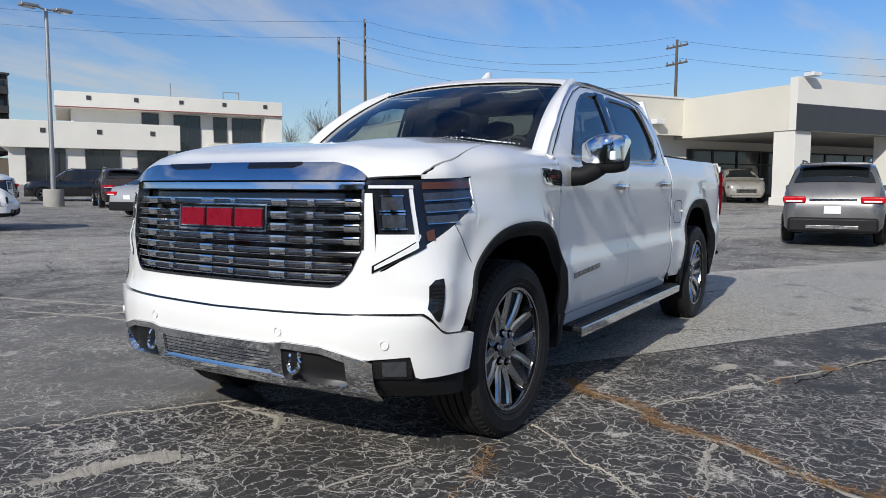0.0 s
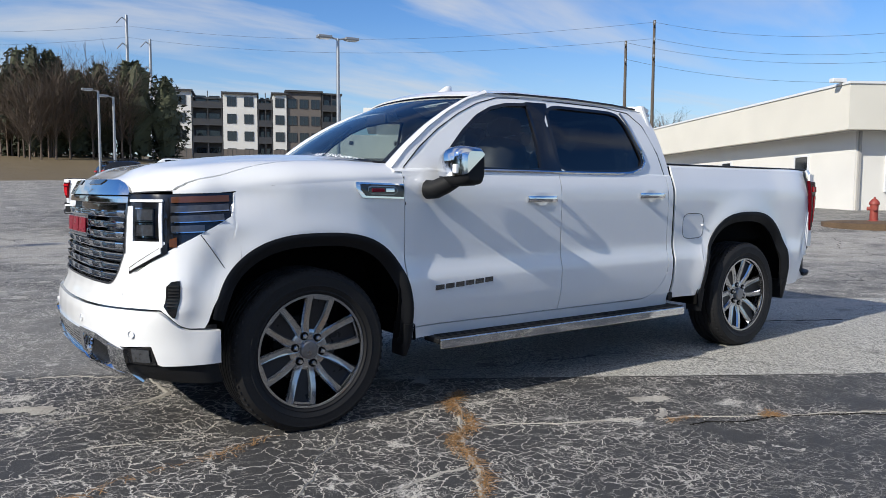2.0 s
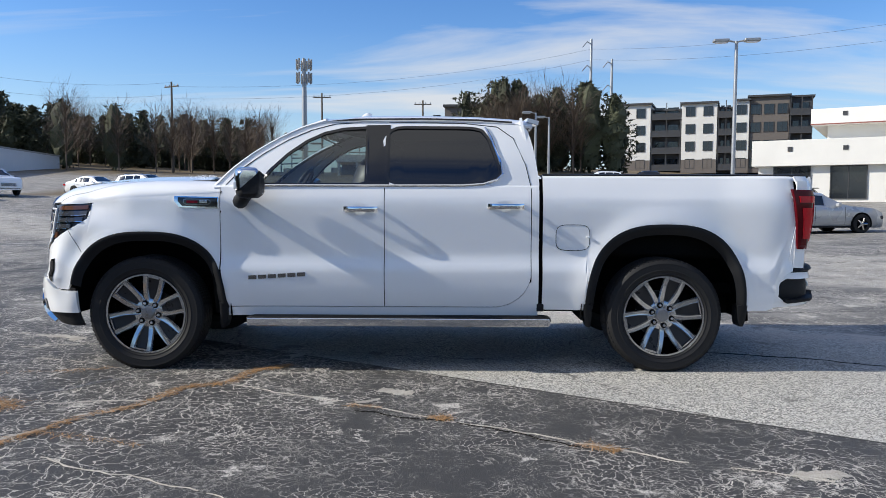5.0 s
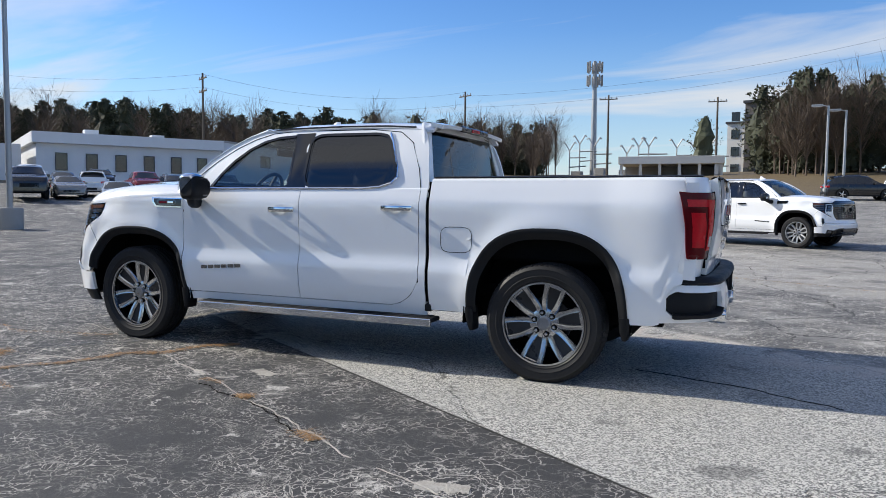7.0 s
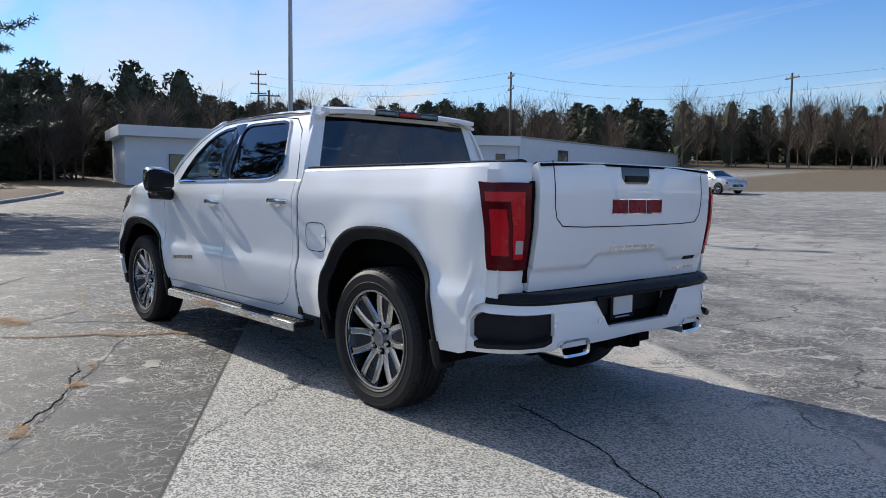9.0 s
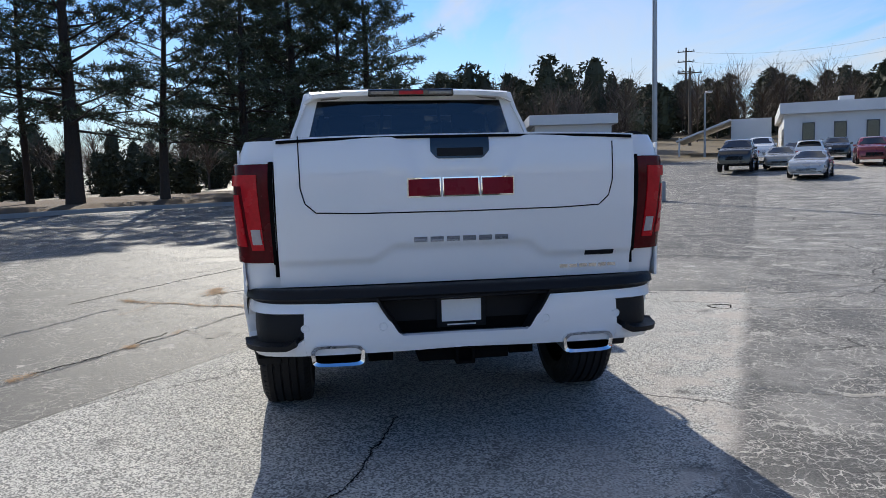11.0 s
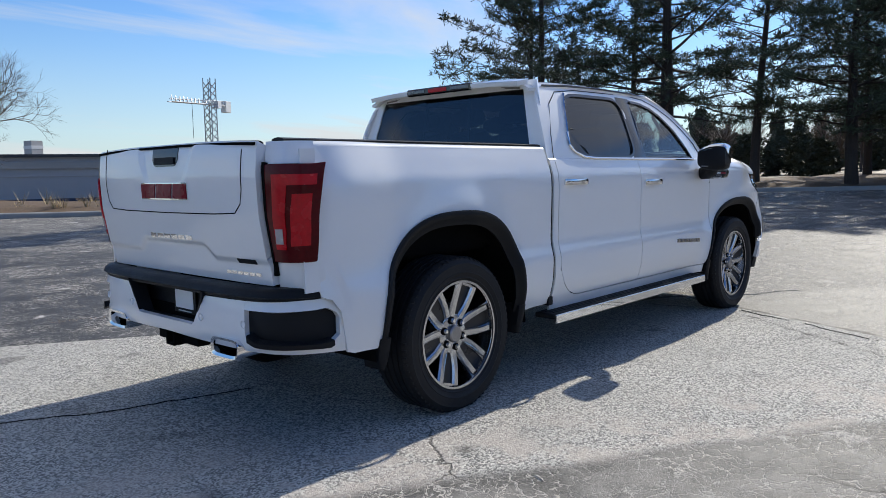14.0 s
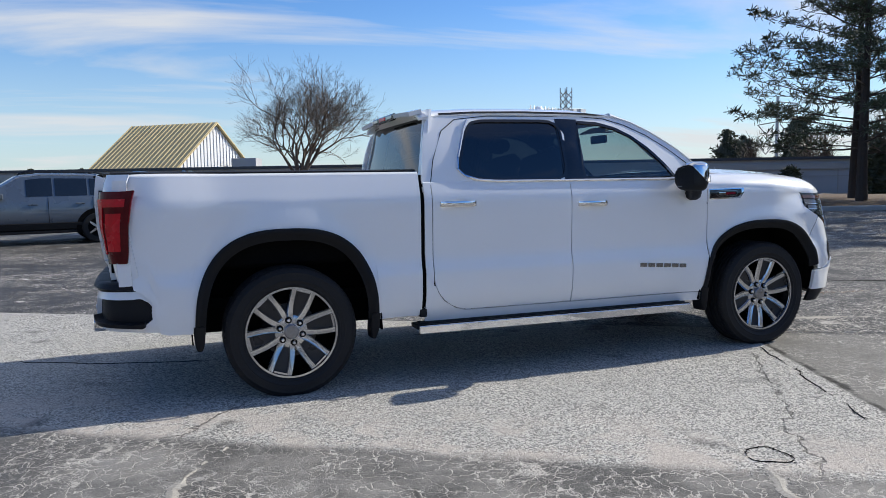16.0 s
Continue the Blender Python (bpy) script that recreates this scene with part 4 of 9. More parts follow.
# antenna fin
fin = []
for k, u in enumerate(span(0, 1, 9)):
    w = 0.034 * (1 - 0.55 * u)
    x0, x1 = 1.36 + 0.13 * u ** 0.8, 1.56 - 0.02 * u
    for a in range(10):
        t = 2 * math.pi * a / 10
        fin.append(((x0 + x1) / 2 + (x1 - x0) / 2 * math.cos(t), 0.25 * 0 + w * math.sin(t), 1.895 + 0.075 * u))
ff = [(k * 10 + a, k * 10 + (a + 1) % 10, (k + 1) * 10 + (a + 1) % 10, (k + 1) * 10 + a) for k in range(8) for a in range(10)] + [tuple(80 + a for a in range(10))]
mesh_ob("antenna_fin", fin, ff, M_PAINT, truck, "white shark-fin antenna", angle=60)

# floor pan, frame, bed
boxes_mesh("chassis", [((1.9, 0.35, 0.45), (5.2, 0.12, 0.16)), ((1.9, -0.35, 0.45), (5.2, 0.12, 0.16)), ((1.7, 0, 0.50), (2.3, 1.7, 0.12)), ((3.745, 0, 0.42), (0.14, 1.5, 0.14)), ((0, 0, 0.42), (0.2, 1.4, 0.14)), ((3.9, 0, 0.60), (1.9, 1.3, 0.08))], M_UNDER, truck, "dark steel chassis")
boxes_mesh("bed_liner", [((3.85, 0, 0.86), (1.95, 1.5, 0.05)), ((3.85, 0.79, 1.14), (1.95, 0.03, 0.56)), ((3.85, -0.79, 1.14), (1.95, 0.03, 0.56)), ((2.88, 0, 1.14), (0.03, 1.6, 0.52))], M_UNDER, truck, "dark bed liner")


# ---- front ----
def npatch(name, s0, s1, lo, hi, material, parent=truck, label="", off=0.0, thick=0.012, rows=8, n=None, both=True, bevel=0.0):
    us = span(s0, s1, n or max(3, int((s1 - s0) / 0.03) + 1))
    obs = []
    for sg in ((1, -1) if both else (1,)):
        ob = patch(name, nose, us, lo, hi, rows, material, parent, label, off=off, thick=thick, mirror=(sg < 0), bevel=bevel)
        obs.append(ob)
        if sg < 0 and not isinstance(parent, list):
            pass
    return obs


# white upper cover: cheeks, strip below the grille
GL = [(0, 0.785), (0.58, 0.785), (0.62, 0.80), (0.66, 0.845), (0.70, 0.93)]
GAP = [(0, 0.668), (0.86, 0.680), (0.92, 0.680), (0.96, 0.655), (1.02, 0.607), (1.06, 0.592), (1.3, 0.583)]


def arch_low(table, clear=0.0):
    def f(s):
        z = arch_z(nose(s, 0.8).x)
        return max(pl(table, s), (z or 0.0) + clear)
    return f


npatch("front_cover", -0.70, 0.70, lambda s: pl(GAP, abs(s)) + 0.006, lambda s: pl(GL, abs(s)) - 0.002, M_PAINT, both=False, thick=0.02, n=60)
for sg in (1, -1):
    top = [(0.70, 1.15), (0.752, 1.15), (0.756, 0.99), (0.76, 0.845), (0.78, 0.845), (0.94, 0.945), (1.275, 1.112), (1.278, 1.213), (1.31, 1.222)]
    patch("front_cheek", nose, span(0.70, 1.276, 40) + [1.279, 1.29, 1.3005], arch_low([(a, b + 0.006) for a, b in GAP]), lambda s: pl(top, s), 24, M_PAINT, truck, mirror=(sg < 0), thick=0.016)
    # inner white pillar beside the lamp
    patch("lamp_surround", nose, span(0.756, 0.93, 10), lambda s: pl([(0.756, 0.84), (0.93, 0.94)], s), lambda s: pl([(0.756, 0.99), (0.93, 0.99)], s), 5, M_PAINT, truck, mirror=(sg < 0), thick=0.012)
    # fine joint between cover and fender
    pts = [nose(1.10 + 0.115 * k / 6, 1.022 - 0.155 * k / 6) for k in range(7)]
    v, f = tube([Vector((p.x, p.y * sg, p.z)) for p in pts], 0.0018, 5)
    mesh_ob("cover_joint", v, f, M_UNDER, truck, "fine dark panel joint")
# bumper
bumper = npatch("front_bumper", -1.195, 1.195, lambda s: pl([(0, 0.548), (0.34, 0.55), (0.40, 0.562), (0.56, 0.555), (0.66, 0.53), (0.74, 0.505), (0.90, 0.517), (0.905, 0.47), (0.92, 0.425), (1.3, 0.43)], abs(s)),
       lambda s: pl(GAP, abs(s)) - 0.004, M_PAINT, both=False, off=0.012, thick=0.03, rows=10, n=130)[0]
npatch("bumper_gap", -1.18, 1.18, lambda s: pl(GAP, abs(s)) - 0.02, lambda s: pl(GAP, abs(s)) + 0.02, M_GLOSSBLACK, both=False, off=-0.012, thick=0.006, rows=3, n=100, label="dark gap above the bumper")
lower = npatch("lower_valance", -1.19, 1.19, lambda s: pl([(0, 0.345), (0.7, 0.335), (1.3, 0.325)], abs(s)), lambda s: pl([(0, 0.42), (0.7, 0.44), (0.76, 0.50), (0.91, 0.50), (0.93, 0.435), (1.3, 0.437)], abs(s)), M_BLACKPLASTIC, both=False, off=-0.008, thick=0.03, rows=7, n=90, label="black lower valance")
# chrome lower trim: top rail, bottom rail, ribbed centre, broad ends
npatch("chrome_rail", -0.755, 0.755, lambda s: pl([(0, 0.520), (0.33, 0.520), (0.40, 0.534), (0.56, 0.527), (0.66, 0.498), (0.755, 0.455)], abs(s)), lambda s: pl([(0, 0.547), (0.34, 0.549), (0.40, 0.561), (0.56, 0.554), (0.66, 0.529), (0.755, 0.50)], abs(s)), M_CHROME, both=False, off=0.022, thick=0.05, rows=5, n=80)
npatch("chrome_rail", -0.72, 0.72, lambda s: pl([(0, 0.386), (0.5, 0.384), (0.72, 0.352)], abs(s)), lambda s: pl([(0, 0.424), (0.32, 0.424), (0.42, 0.412), (0.58, 0.410), (0.72, 0.39)], abs(s)), M_CHROME, both=False, off=0.024, thick=0.05, rows=5, n=80)
for k in range(7):
    z = 0.424 + 0.0140 * k
    npatch("chrome_rib", -0.33, 0.33, z, z + 0.0105, M_CHROME, both=False, off=0.010, thick=0.02, rows=3, n=24)
npatch("chrome_back", -0.33, 0.33, 0.415, 0.53, M_DARKCHROME, both=False, off=0.002, thick=0.01, rows=3, n=24)
npatch("chrome_web", 0.325, 0.385, 0.415, lambda s: pl([(0.325, 0.53), (0.385, 0.54)], s), M_CHROME, off=0.018, thick=0.04, rows=5, n=5)
npatch("chrome_end", 0.665, 0.765, lambda s: pl([(0.665, 0.372), (0.735, 0.336), (0.765, 0.345)], s), lambda s: pl([(0.665, 0.515), (0.765, 0.497)], s), M_CHROME, off=0.024, thick=0.05, rows=7)
npatch("tow_hook_recess", 0.375, 0.69, 0.395, lambda s: pl([(0.37, 0.53), (0.56, 0.53), (0.69, 0.49)], s), M_BLACKPLASTIC, off=-0.004, thick=0.02, rows=5, label="black tow hook recess")
for s in (-1, 1):
    pts = [Vector((-0.915 + 0.035 * math.cos(a) * 0, s * (0.435 + 0.028 * math.sin(a)), 0.478 + 0.044 * math.cos(a))) + Vector((-0.03 * abs(math.sin(a / 2)), 0, 0)) for a in span(0, 2 * math.pi, 17)]
    v, f = tube(pts, 0.0095, 6)
    mesh_ob("tow_hook", v, f, M_CHROME, truck, "chrome tow hook")
for sg in (1, -1):
    fog = patch("fog_lamp", nose, span(0.755, 0.905, 8), lambda s: pl([(0.755, 0.428), (0.90, 0.425)], s), lambda s: pl([(0.755, 0.497), (0.90, 0.513)], s), 5, M_GLOSSBLACK, truck, "gloss black fog lamp housing", off=0.004, thick=0.02, mirror=(sg < 0))
    patch("lens", nose, span(0.80, 0.885, 4), 0.440, 0.498, 3, M_LENS, fog, "clear fog lens", off=0.012, thick=0.008, mirror=(sg < 0))
    ventp = patch("side_vent", nose, span(0.932, 0.996, 6), lambda s: pl([(0.932, 0.702), (0.98, 0.652), (1.0, 0.65)], s), lambda s: pl([(0.932, 0.789), (0.955, 0.812), (1.0, 0.818)], s), 8, M_GLOSSBLACK, truck, "gloss black side vent", off=0.004, thick=0.012, mirror=(sg < 0))
    for k in range(7):
        patch("vent_rib", nose, span(0.944, 0.990, 4), 0.700 + 0.015 * k, 0.706 + 0.015 * k, 2, M_BLACKPLASTIC, ventp, off=0.010, thick=0.008, mirror=(sg < 0))
    # parking sensors
    for s, z in ((0.375, 0.598), (0.81, 0.566)):
        p = nose(s, z)
        v, f = lathe([(0.0001, 0.0), (0.012, 0.0), (0.0135, -0.004), (0.016, -0.004), (0.017, 0.004)], 16, "y")
        q = (nose(s + 0.01, z) - nose(s - 0.01, z)).normalized()
        nrm = Vector((q.y, -q.x, 0))
        nrm = nrm if nrm.x < 0 else -nrm
        mtx = Matrix.Translation(Vector((p.x, p.y * (1 if sg > 0 else -1), p.z)) + Vector((nrm.x, nrm.y * (1 if sg > 0 else -1), 0)) * 0.0135) @ Vector((0, 1, 0)).rotation_difference(Vector((nrm.x, nrm.y * (1 if sg > 0 else -1), 0))).to_matrix().to_4x4()
        mesh_ob("parking_sensor", [mtx @ Vector(a) for a in v], f, M_PAINT, truck, "white round parking sensor")

# headlights
for sg in (1, -1):
    mi = sg < 0
    hl = patch("headlight", nose, span(0.708, 1.275, 30), lambda s: pl([(0.708, 1.15), (0.752, 1.15), (0.757, 0.99), (0.885, 0.985), (0.89, 0.93), (0.94, 0.945), (1.275, 1.112)], s), lambda s: pl([(0.708, 1.205), (0.95, 1.205), (1.275, 1.214)], s), 12, M_GLOSSBLACK, truck, "black headlight with white light bar and amber marker", off=-0.004, thick=0.03, mirror=mi)
    patch("light_bar", nose, span(0.726, 0.925, 12), 1.168, 1.180, 3, M_LAMPWHITE, hl, "white daytime light bar", off=0.006, thick=0.012, mirror=mi)
    patch("light_bar", nose, span(0.906, 0.922, 4), lambda s: 0.955 + (s - 0.905) * 0.6, 1.165, 8, M_LAMPWHITE, hl, "white daytime light bar", off=0.006, thick=0.012, mirror=mi)
    patch("light_frame", nose, span(0.742, 0.945, 10), lambda s: pl([(0.742, 0.838), (0.945, 0.938)], s), lambda s: pl([(0.742, 0.868), (0.945, 0.985)], s), 4, M_GLOSSBLACK, hl, off=0.004, thick=0.02, mirror=mi)
    patch("light_bar", nose, span(0.752, 0.915, 9), lambda s: pl([(0.752, 0.852), (0.93, 0.945)], s), lambda s: pl([(0.752, 0.866), (0.93, 0.972)], s), 3, M_LAMPWHITE, hl, "white daytime light bar", off=0.010, thick=0.012, mirror=mi)
    for z0, z1 in ((1.085, 1.135), (1.015, 1.065)):
        fr = patch("projector", nose, span(0.785, 0.875, 6), z0, z1, 4, M_LENS, hl, "clear projector lens", off=0.006, thick=0.012, mirror=mi)
        patch("chrome_strip", nose, span(0.775, 0.88, 6), z0 - 0.008, z0 - 0.002, 2, M_CHROME, fr, off=0.010, thick=0.008, mirror=mi)
        patch("chrome_strip", nose, span(0.775, 0.88, 6), z1 + 0.001, z1 + 0.006, 2, M_CHROME, fr, off=0.010, thick=0.008, mirror=mi)
    patch("amber_marker", nose, span(0.965, 1.255, 10), lambda s: pl([(0.965, 1.165), (1.26, 1.172)], s), lambda s: pl([(0.965, 1.192), (1.26, 1.202)], s), 3, M_AMBER, hl, "amber marker lens", off=0.004, thick=0.01, mirror=mi)
    patch("amber_marker", nose, span(0.955, 0.99, 4), 0.965, lambda s: pl([(0.955, 1.0), (0.99, 1.01)], s), 3, M_AMBER, hl, "amber marker lens", off=0.004, thick=0.01, mirror=mi)
    for k, (z, e) in enumerate(((1.15, 1.25), (1.105, 1.22), (1.06, 1.12))):
        patch("reflector_strip", nose, span(0.965, e, 8), lambda s, z=z: z - 0.028 + (s - 0.965) * 0.04, lambda s, z=z: z + (s - 0.965) * 0.04, 3, M_LENS, hl, "clear reflector strip", off=0.004, thick=0.012, mirror=mi)
        patch("chrome_strip", nose, span(0.965, e, 8), lambda s, z=z: z - 0.033 + (s - 0.965) * 0.04, lambda s, z=z: z - 0.029 + (s - 0.965) * 0.04, 2, M_CHROME, hl, off=0.008, thick=0.008, mirror=mi)

# grille
grille = npatch("grille", -0.71, 0.71, lambda s: pl(GL, abs(s)), 1.19, M_GLOSSBLACK, both=False, off=-0.055, thick=0.01, n=50, label="chrome slatted grille with red emblem blocks")[0]
npatch("grille_top_bar", -0.708, 0.708, 1.164, 1.192, M_CHROME, grille, off=0.006, thick=0.04, rows=5, n=50, both=False)
npatch("grille_bottom_bar", -0.70, 0.70, lambda s: pl(GL, abs(s)) - 0.006, lambda s: pl(GL, abs(s)) + 0.004, M_DARKCHROME, grille, off=0.004, thick=0.05, rows=3, n=80, both=False)
npatch("grille_side_bar", 0.697, 0.709, lambda s: 0.93, 1.17, M_DARKCHROME, grille, off=0.004, thick=0.05, rows=6)


def slat_surf(z, depth):
    """A slat face that leans back towards its top."""
    return lambda s, v: nose(s, z + v) + Vector((depth + 22.0 * (v + 0.007) ** 2 - 0.05 * v, 0, 0))


BARS = (1.118, 1.066, 1.018, 0.968, 0.918, 0.868, 0.822)
for k, z in enumerate(BARS):
    half = 0.695 if z > 0.93 else 0.695 - (0.93 - z) * 0.62
    skip = 0.265 if 0.99 < z < 1.10 else 0.0
    for a, c in (((-half, half),) if not skip else ((-half, -skip), (skip, half))):
        n = 40 if not skip else 16
        patch("slat", slat_surf(z, 0.008), span(a, c, n), -0.016, 0.005, 8, M_DARKCHROME, grille, "dark chrome slat", thick=0.012)
        npatch("bright_edge", a, c, z + 0.004, z + 0.0095, M_CHROME, grille, off=-0.004, thick=0.03, rows=3, n=n, both=False)
        npatch("bright_edge", a, c, z - 0.0215, z - 0.0180, M_CHROME, grille, off=-0.006, thick=0.02, rows=3, n=n, both=False)
    # chrome links that step from slat to slat
    for a, c in ((-0.53, -0.455), (-0.345, -0.315), (-0.13, -0.05), (0.05, 0.08), (0.28, 0.36), (0.46, 0.49), (0.625, 0.69)):
        if max(abs(a), abs(c)) < half and not (skip and min(abs(a), abs(c)) < 0.27):
            patch("slat_link", lambda q, v, z=z: nose(q, z + v) + Vector((-0.004 + 22.0 * v * v - 0.05 * v, 0, 0)), span(a, c, 5), -0.021, 0.0095, 8, M_CHROME, grille, "chrome slat link", thick=0.02)
emb = npatch("emblem_plate", -0.262, 0.262, 0.992, 1.098, M_GLOSSBLACK, grille, "black emblem plate with chrome rim", off=0.004, thick=0.03, both=False, n=12, bevel=0.004)[0]
for a, c, z0, z1 in ((-0.266, 0.266, 1.094, 1.102), (-0.266, 0.266, 0.988, 0.996)):
    npatch("emblem_rim", a, c, z0, z1, M_CHROME, emb, off=0.010, thick=0.02, rows=3, both=False, n=14)
for a in (-0.266, 0.258):
    npatch("emblem_rim", a, a + 0.008, 0.99, 1.10, M_CHROME, emb, off=0.010, thick=0.02, rows=3, both=False, n=3)
for a in (-0.245, -0.075, 0.095):
    npatch("emblem_edge", a - 0.004, a + 0.154, 1.003, 1.087, M_CHROME, emb, off=0.012, thick=0.012, rows=3, both=False, n=6)
    npatch("emblem_block", a, a + 0.15, 1.008, 1.082, M_RED, emb, "red emblem block", off=0.017, thick=0.012, rows=3, both=False, n=6)
# chrome lip on the hood's leading edge, with two intake slots
lip = npatch("hood_lip", -0.71, 0.71, lambda s: 1.198, lambda s: pl(LIP_TOP, abs(s)) - 0.001, M_CHROME, both=False, off=0.010, thick=0.03, rows=8, n=50, label="polished chrome hood lip with dark intake slot")[0]
npatch("intake_slot", 0.12, 0.40, lambda s: 1.246 + 0.014 * max(0, (s - 0.36) / 0.04), 1.266, M_GLOSSBLACK, lip, "dark intake slot", off=0.014, thick=0.012, rows=3, n=14)

# ---- tail ----
TAILX = [(0.60, 4.845), (0.80, 4.865), (0.95, 4.885), (1.0, 4.895), (1.13, 4.918), (1.30, 4.925), (1.40, 4.915), (1.44, 4.90)]


def gate_dent(y, z):
    """Pressed relief: a raised upper field and a trapezoid step below it."""
    d = 0.0
    w = pl([(0.92, 0.62), (0.985, 0.50), (1.10, 0.50)], z)
    edge = 0.98 - 0.06 * max(0, min(1, (abs(y) - 0.30) / 0.08))
    d += 0.016 / (1 + math.exp(-(z - edge) / 0.006))
    hw = pl([(1.25, 0.17), (1.44, 0.27)], z)
    if z > 1.2:
        d -= 0.010 / (1 + math.exp((abs(y) - hw) / 0.008)) * min(1, (z - 1.2) / 0.08)
    return d


def gate(y, z):
    return Vector((smooth_pl(TAILX, z, 0.02) - 0.016 + gate_dent(y, z) - 0.02 * (abs(y) / 0.8) ** 4, y, z))


tg = patch("tailgate", gate, span(-0.787, 0.787, 90), 0.815, lambda y: 1.438 - 0.012 * (abs(y) / 0.8) ** 3, 70, M_PAINT, truck, "white pressed tailgate with inner drop gate seam", thick=0.10)
patch("tailgate_cap", lambda u, v: Vector((4.845 + v, u, 1.432 + 0.008 * math.sin(math.pi * min(1, v / 0.048)) - 0.012 * (abs(u) / 0.8) ** 3)), span(-0.775, 0.775, 20), 0.0, 0.060, 5, M_UNDER, tg, "black tailgate cap", thick=0.009, flip=True)
seam = [(-0.685, 1.436), (-0.682, 1.24), (-0.665, 1.175), (-0.62, 1.135), (-0.45, 1.128), (0.0, 1.125), (0.45, 1.128), (0.62, 1.135), (0.665, 1.175), (0.682, 1.24), (0.685, 1.436)]
pts = []
for (a, b), (c, d) in zip(seam, seam[1:]):
    for k in range(6):
        t = k / 6
        pts.append(gate(a + (c - a) * t, b + (d - b) * t) + Vector((0.0005, 0, 0)))
v, f = tube(pts, 0.0028, 5)
mesh_ob("gate_seam", v, f, M_UNDER, tg, "dark drop gate seam")


def gpatch(name, y0, y1, z0, z1, material, off, thick=0.012, label="", parent=tg, lo=None, hi=None, n=12, bevel=0.0):
    return patch(name, gate, span(y0, y1, n), lo or z0, hi or z1, 4, material, parent, label, off=off, thick=thick, bevel=bevel)


gh = gpatch("handle_recess", -0.128, 0.128, 1.352, 1.422, M_GLOSSBLACK, 0.004, 0.012, "gloss black handle recess", lo=lambda y: 1.352 + 0.03 * max(0, (abs(y) - 0.10) / 0.028), n=24)
gpatch("handle_lip", -0.10, 0.10, 1.362, 1.39, M_BLACKPLASTIC, 0.012, 0.012, "black handle lip", parent=gh)
# emblem as three red blocks with bright rims, and chrome name bars
for a, w in ((-0.228, 0.135), (-0.075, 0.15), (0.093, 0.135)):
    gpatch("emblem_edge", a - 0.005, a + w + 0.005, 1.190, 1.272, M_CHROME, 0.006, 0.008, "chrome emblem rim")
    gpatch("emblem_block", a, a + w, 1.196, 1.266, M_RED, 0.010, 0.010, "red emblem block")
for k in range(6):
    a = -0.208 + k * 0.0715
    gpatch("name_bar", a, a + 0.058, 0.996, 1.018, M_CHROME, 0.004, 0.006, "chrome name bar", n=4)
for k in range(6):
    a = 0.452 + k * 0.0455
    gpatch("name_bar", a, a + 0.037, 0.853, 0.868, M_CHROME, 0.004, 0.006, "chrome name bar", n=4)
gpatch("dealer_plate", 0.567, 0.702, 0.908, 0.928, M_TRIM, 0.004, 0.004, "small dark dealer plate", n=4)

# rear corner posts and lamps
RPLAN = [(0.0, 4.840, 0.79), (0.06, 4.836, 0.85), (0.105, 4.825, 0.893), (0.14, 4.803, 0.922), (0.19, 4.765, 0.944), (0.32, 4.65, 0.960), (0.46, 4.52, 0.972)]
RX, RY = [(a, b) for a, b, c in RPLAN], [(a, c) for a, b, c in RPLAN]


def corner(r, z):
    bulge = pl([(0.75, -0.012), (0.9, 0.0), (1.25, 0.004), (1.38, -0.004), (1.43, -0.03)], z)
    return Vector((smooth_pl(RX, r, 0.02) + 0.5 * bulge + pl(TAILX, z) - 4.905, -(smooth_pl(RY, r, 0.02) + bulge), z))


for sg in (1, -1):
    mi = sg < 0
    patch("corner_post", corner, span(0.0, 0.27, 14), 0.79, 1.425, 20, M_PAINT, truck, mirror=mi, thick=0.012, flip=True)
    patch("corner_filler", lambda r, z: Vector((4.70 + r, -0.955 + r * 0.1, z)), span(0, 0.08, 3), 0.79, 1.40, 4, M_PAINT, truck, mirror=mi, thick=0.01)
    def lamp(u, z):
        return corner(0.004 + u * (pl([(0.92, 0.222), (1.0, 0.25), (1.345, 0.335)], z) - 0.004), z)
    tl = patch("tail_light", lamp, span(0, 1, 24), 0.925, 1.345, 16, M_TAILDARK, truck, "dark red tail light with black frame", off=0.020, thick=0.03, mirror=mi, flip=True, bevel=0.006)
    patch("black_frame", lamp, span(-0.012, 0.06, 5), 0.918, 1.352, 10, M_UNDER, tl, off=0.022, thick=0.02, mirror=mi, flip=True)
    patch("red_bar", lamp, span(0.20, 0.40, 6), 0.985, 1.30, 10, M_TAILRED, tl, "bright red light bar", off=0.026, thick=0.02, mirror=mi, flip=True)
    patch("red_bar", lamp, span(0.20, 0.86, 10), 1.255, 1.30, 4, M_TAILRED, tl, "bright red light bar", off=0.027, thick=0.02, mirror=mi, flip=True)
    patch("red_bar", lamp, span(0.47, 0.80, 6), 1.0, 1.22, 8, M_TAILRED, tl, "bright red light bar", off=0.024, thick=0.02, mirror=mi, flip=True)
    patch("reverse_lens", lamp, span(0.22, 0.36, 4), 1.01, 1.075, 4, M_REVERSE, tl, "clear reversing lens", off=0.029, thick=0.02, mirror=mi, flip=True)

# rear bumper
BPLAN = [(0.0, 4.985, 0.0), (0.30, 4.985, 0.30), (0.55, 4.975, 0.55), (0.72, 4.955, 0.72), (0.82, 4.925, 0.815), (0.90, 4.875, 0.875), (0.98, 4.80, 0.915), (1.08, 4.705, 0.94), (1.20, 4.585, 0.955), (1.42, 4.37, 0.965)]
BX, BY = [(a, b) for a, b, c in BPLAN], [(a, c) for a, b, c in BPLAN]


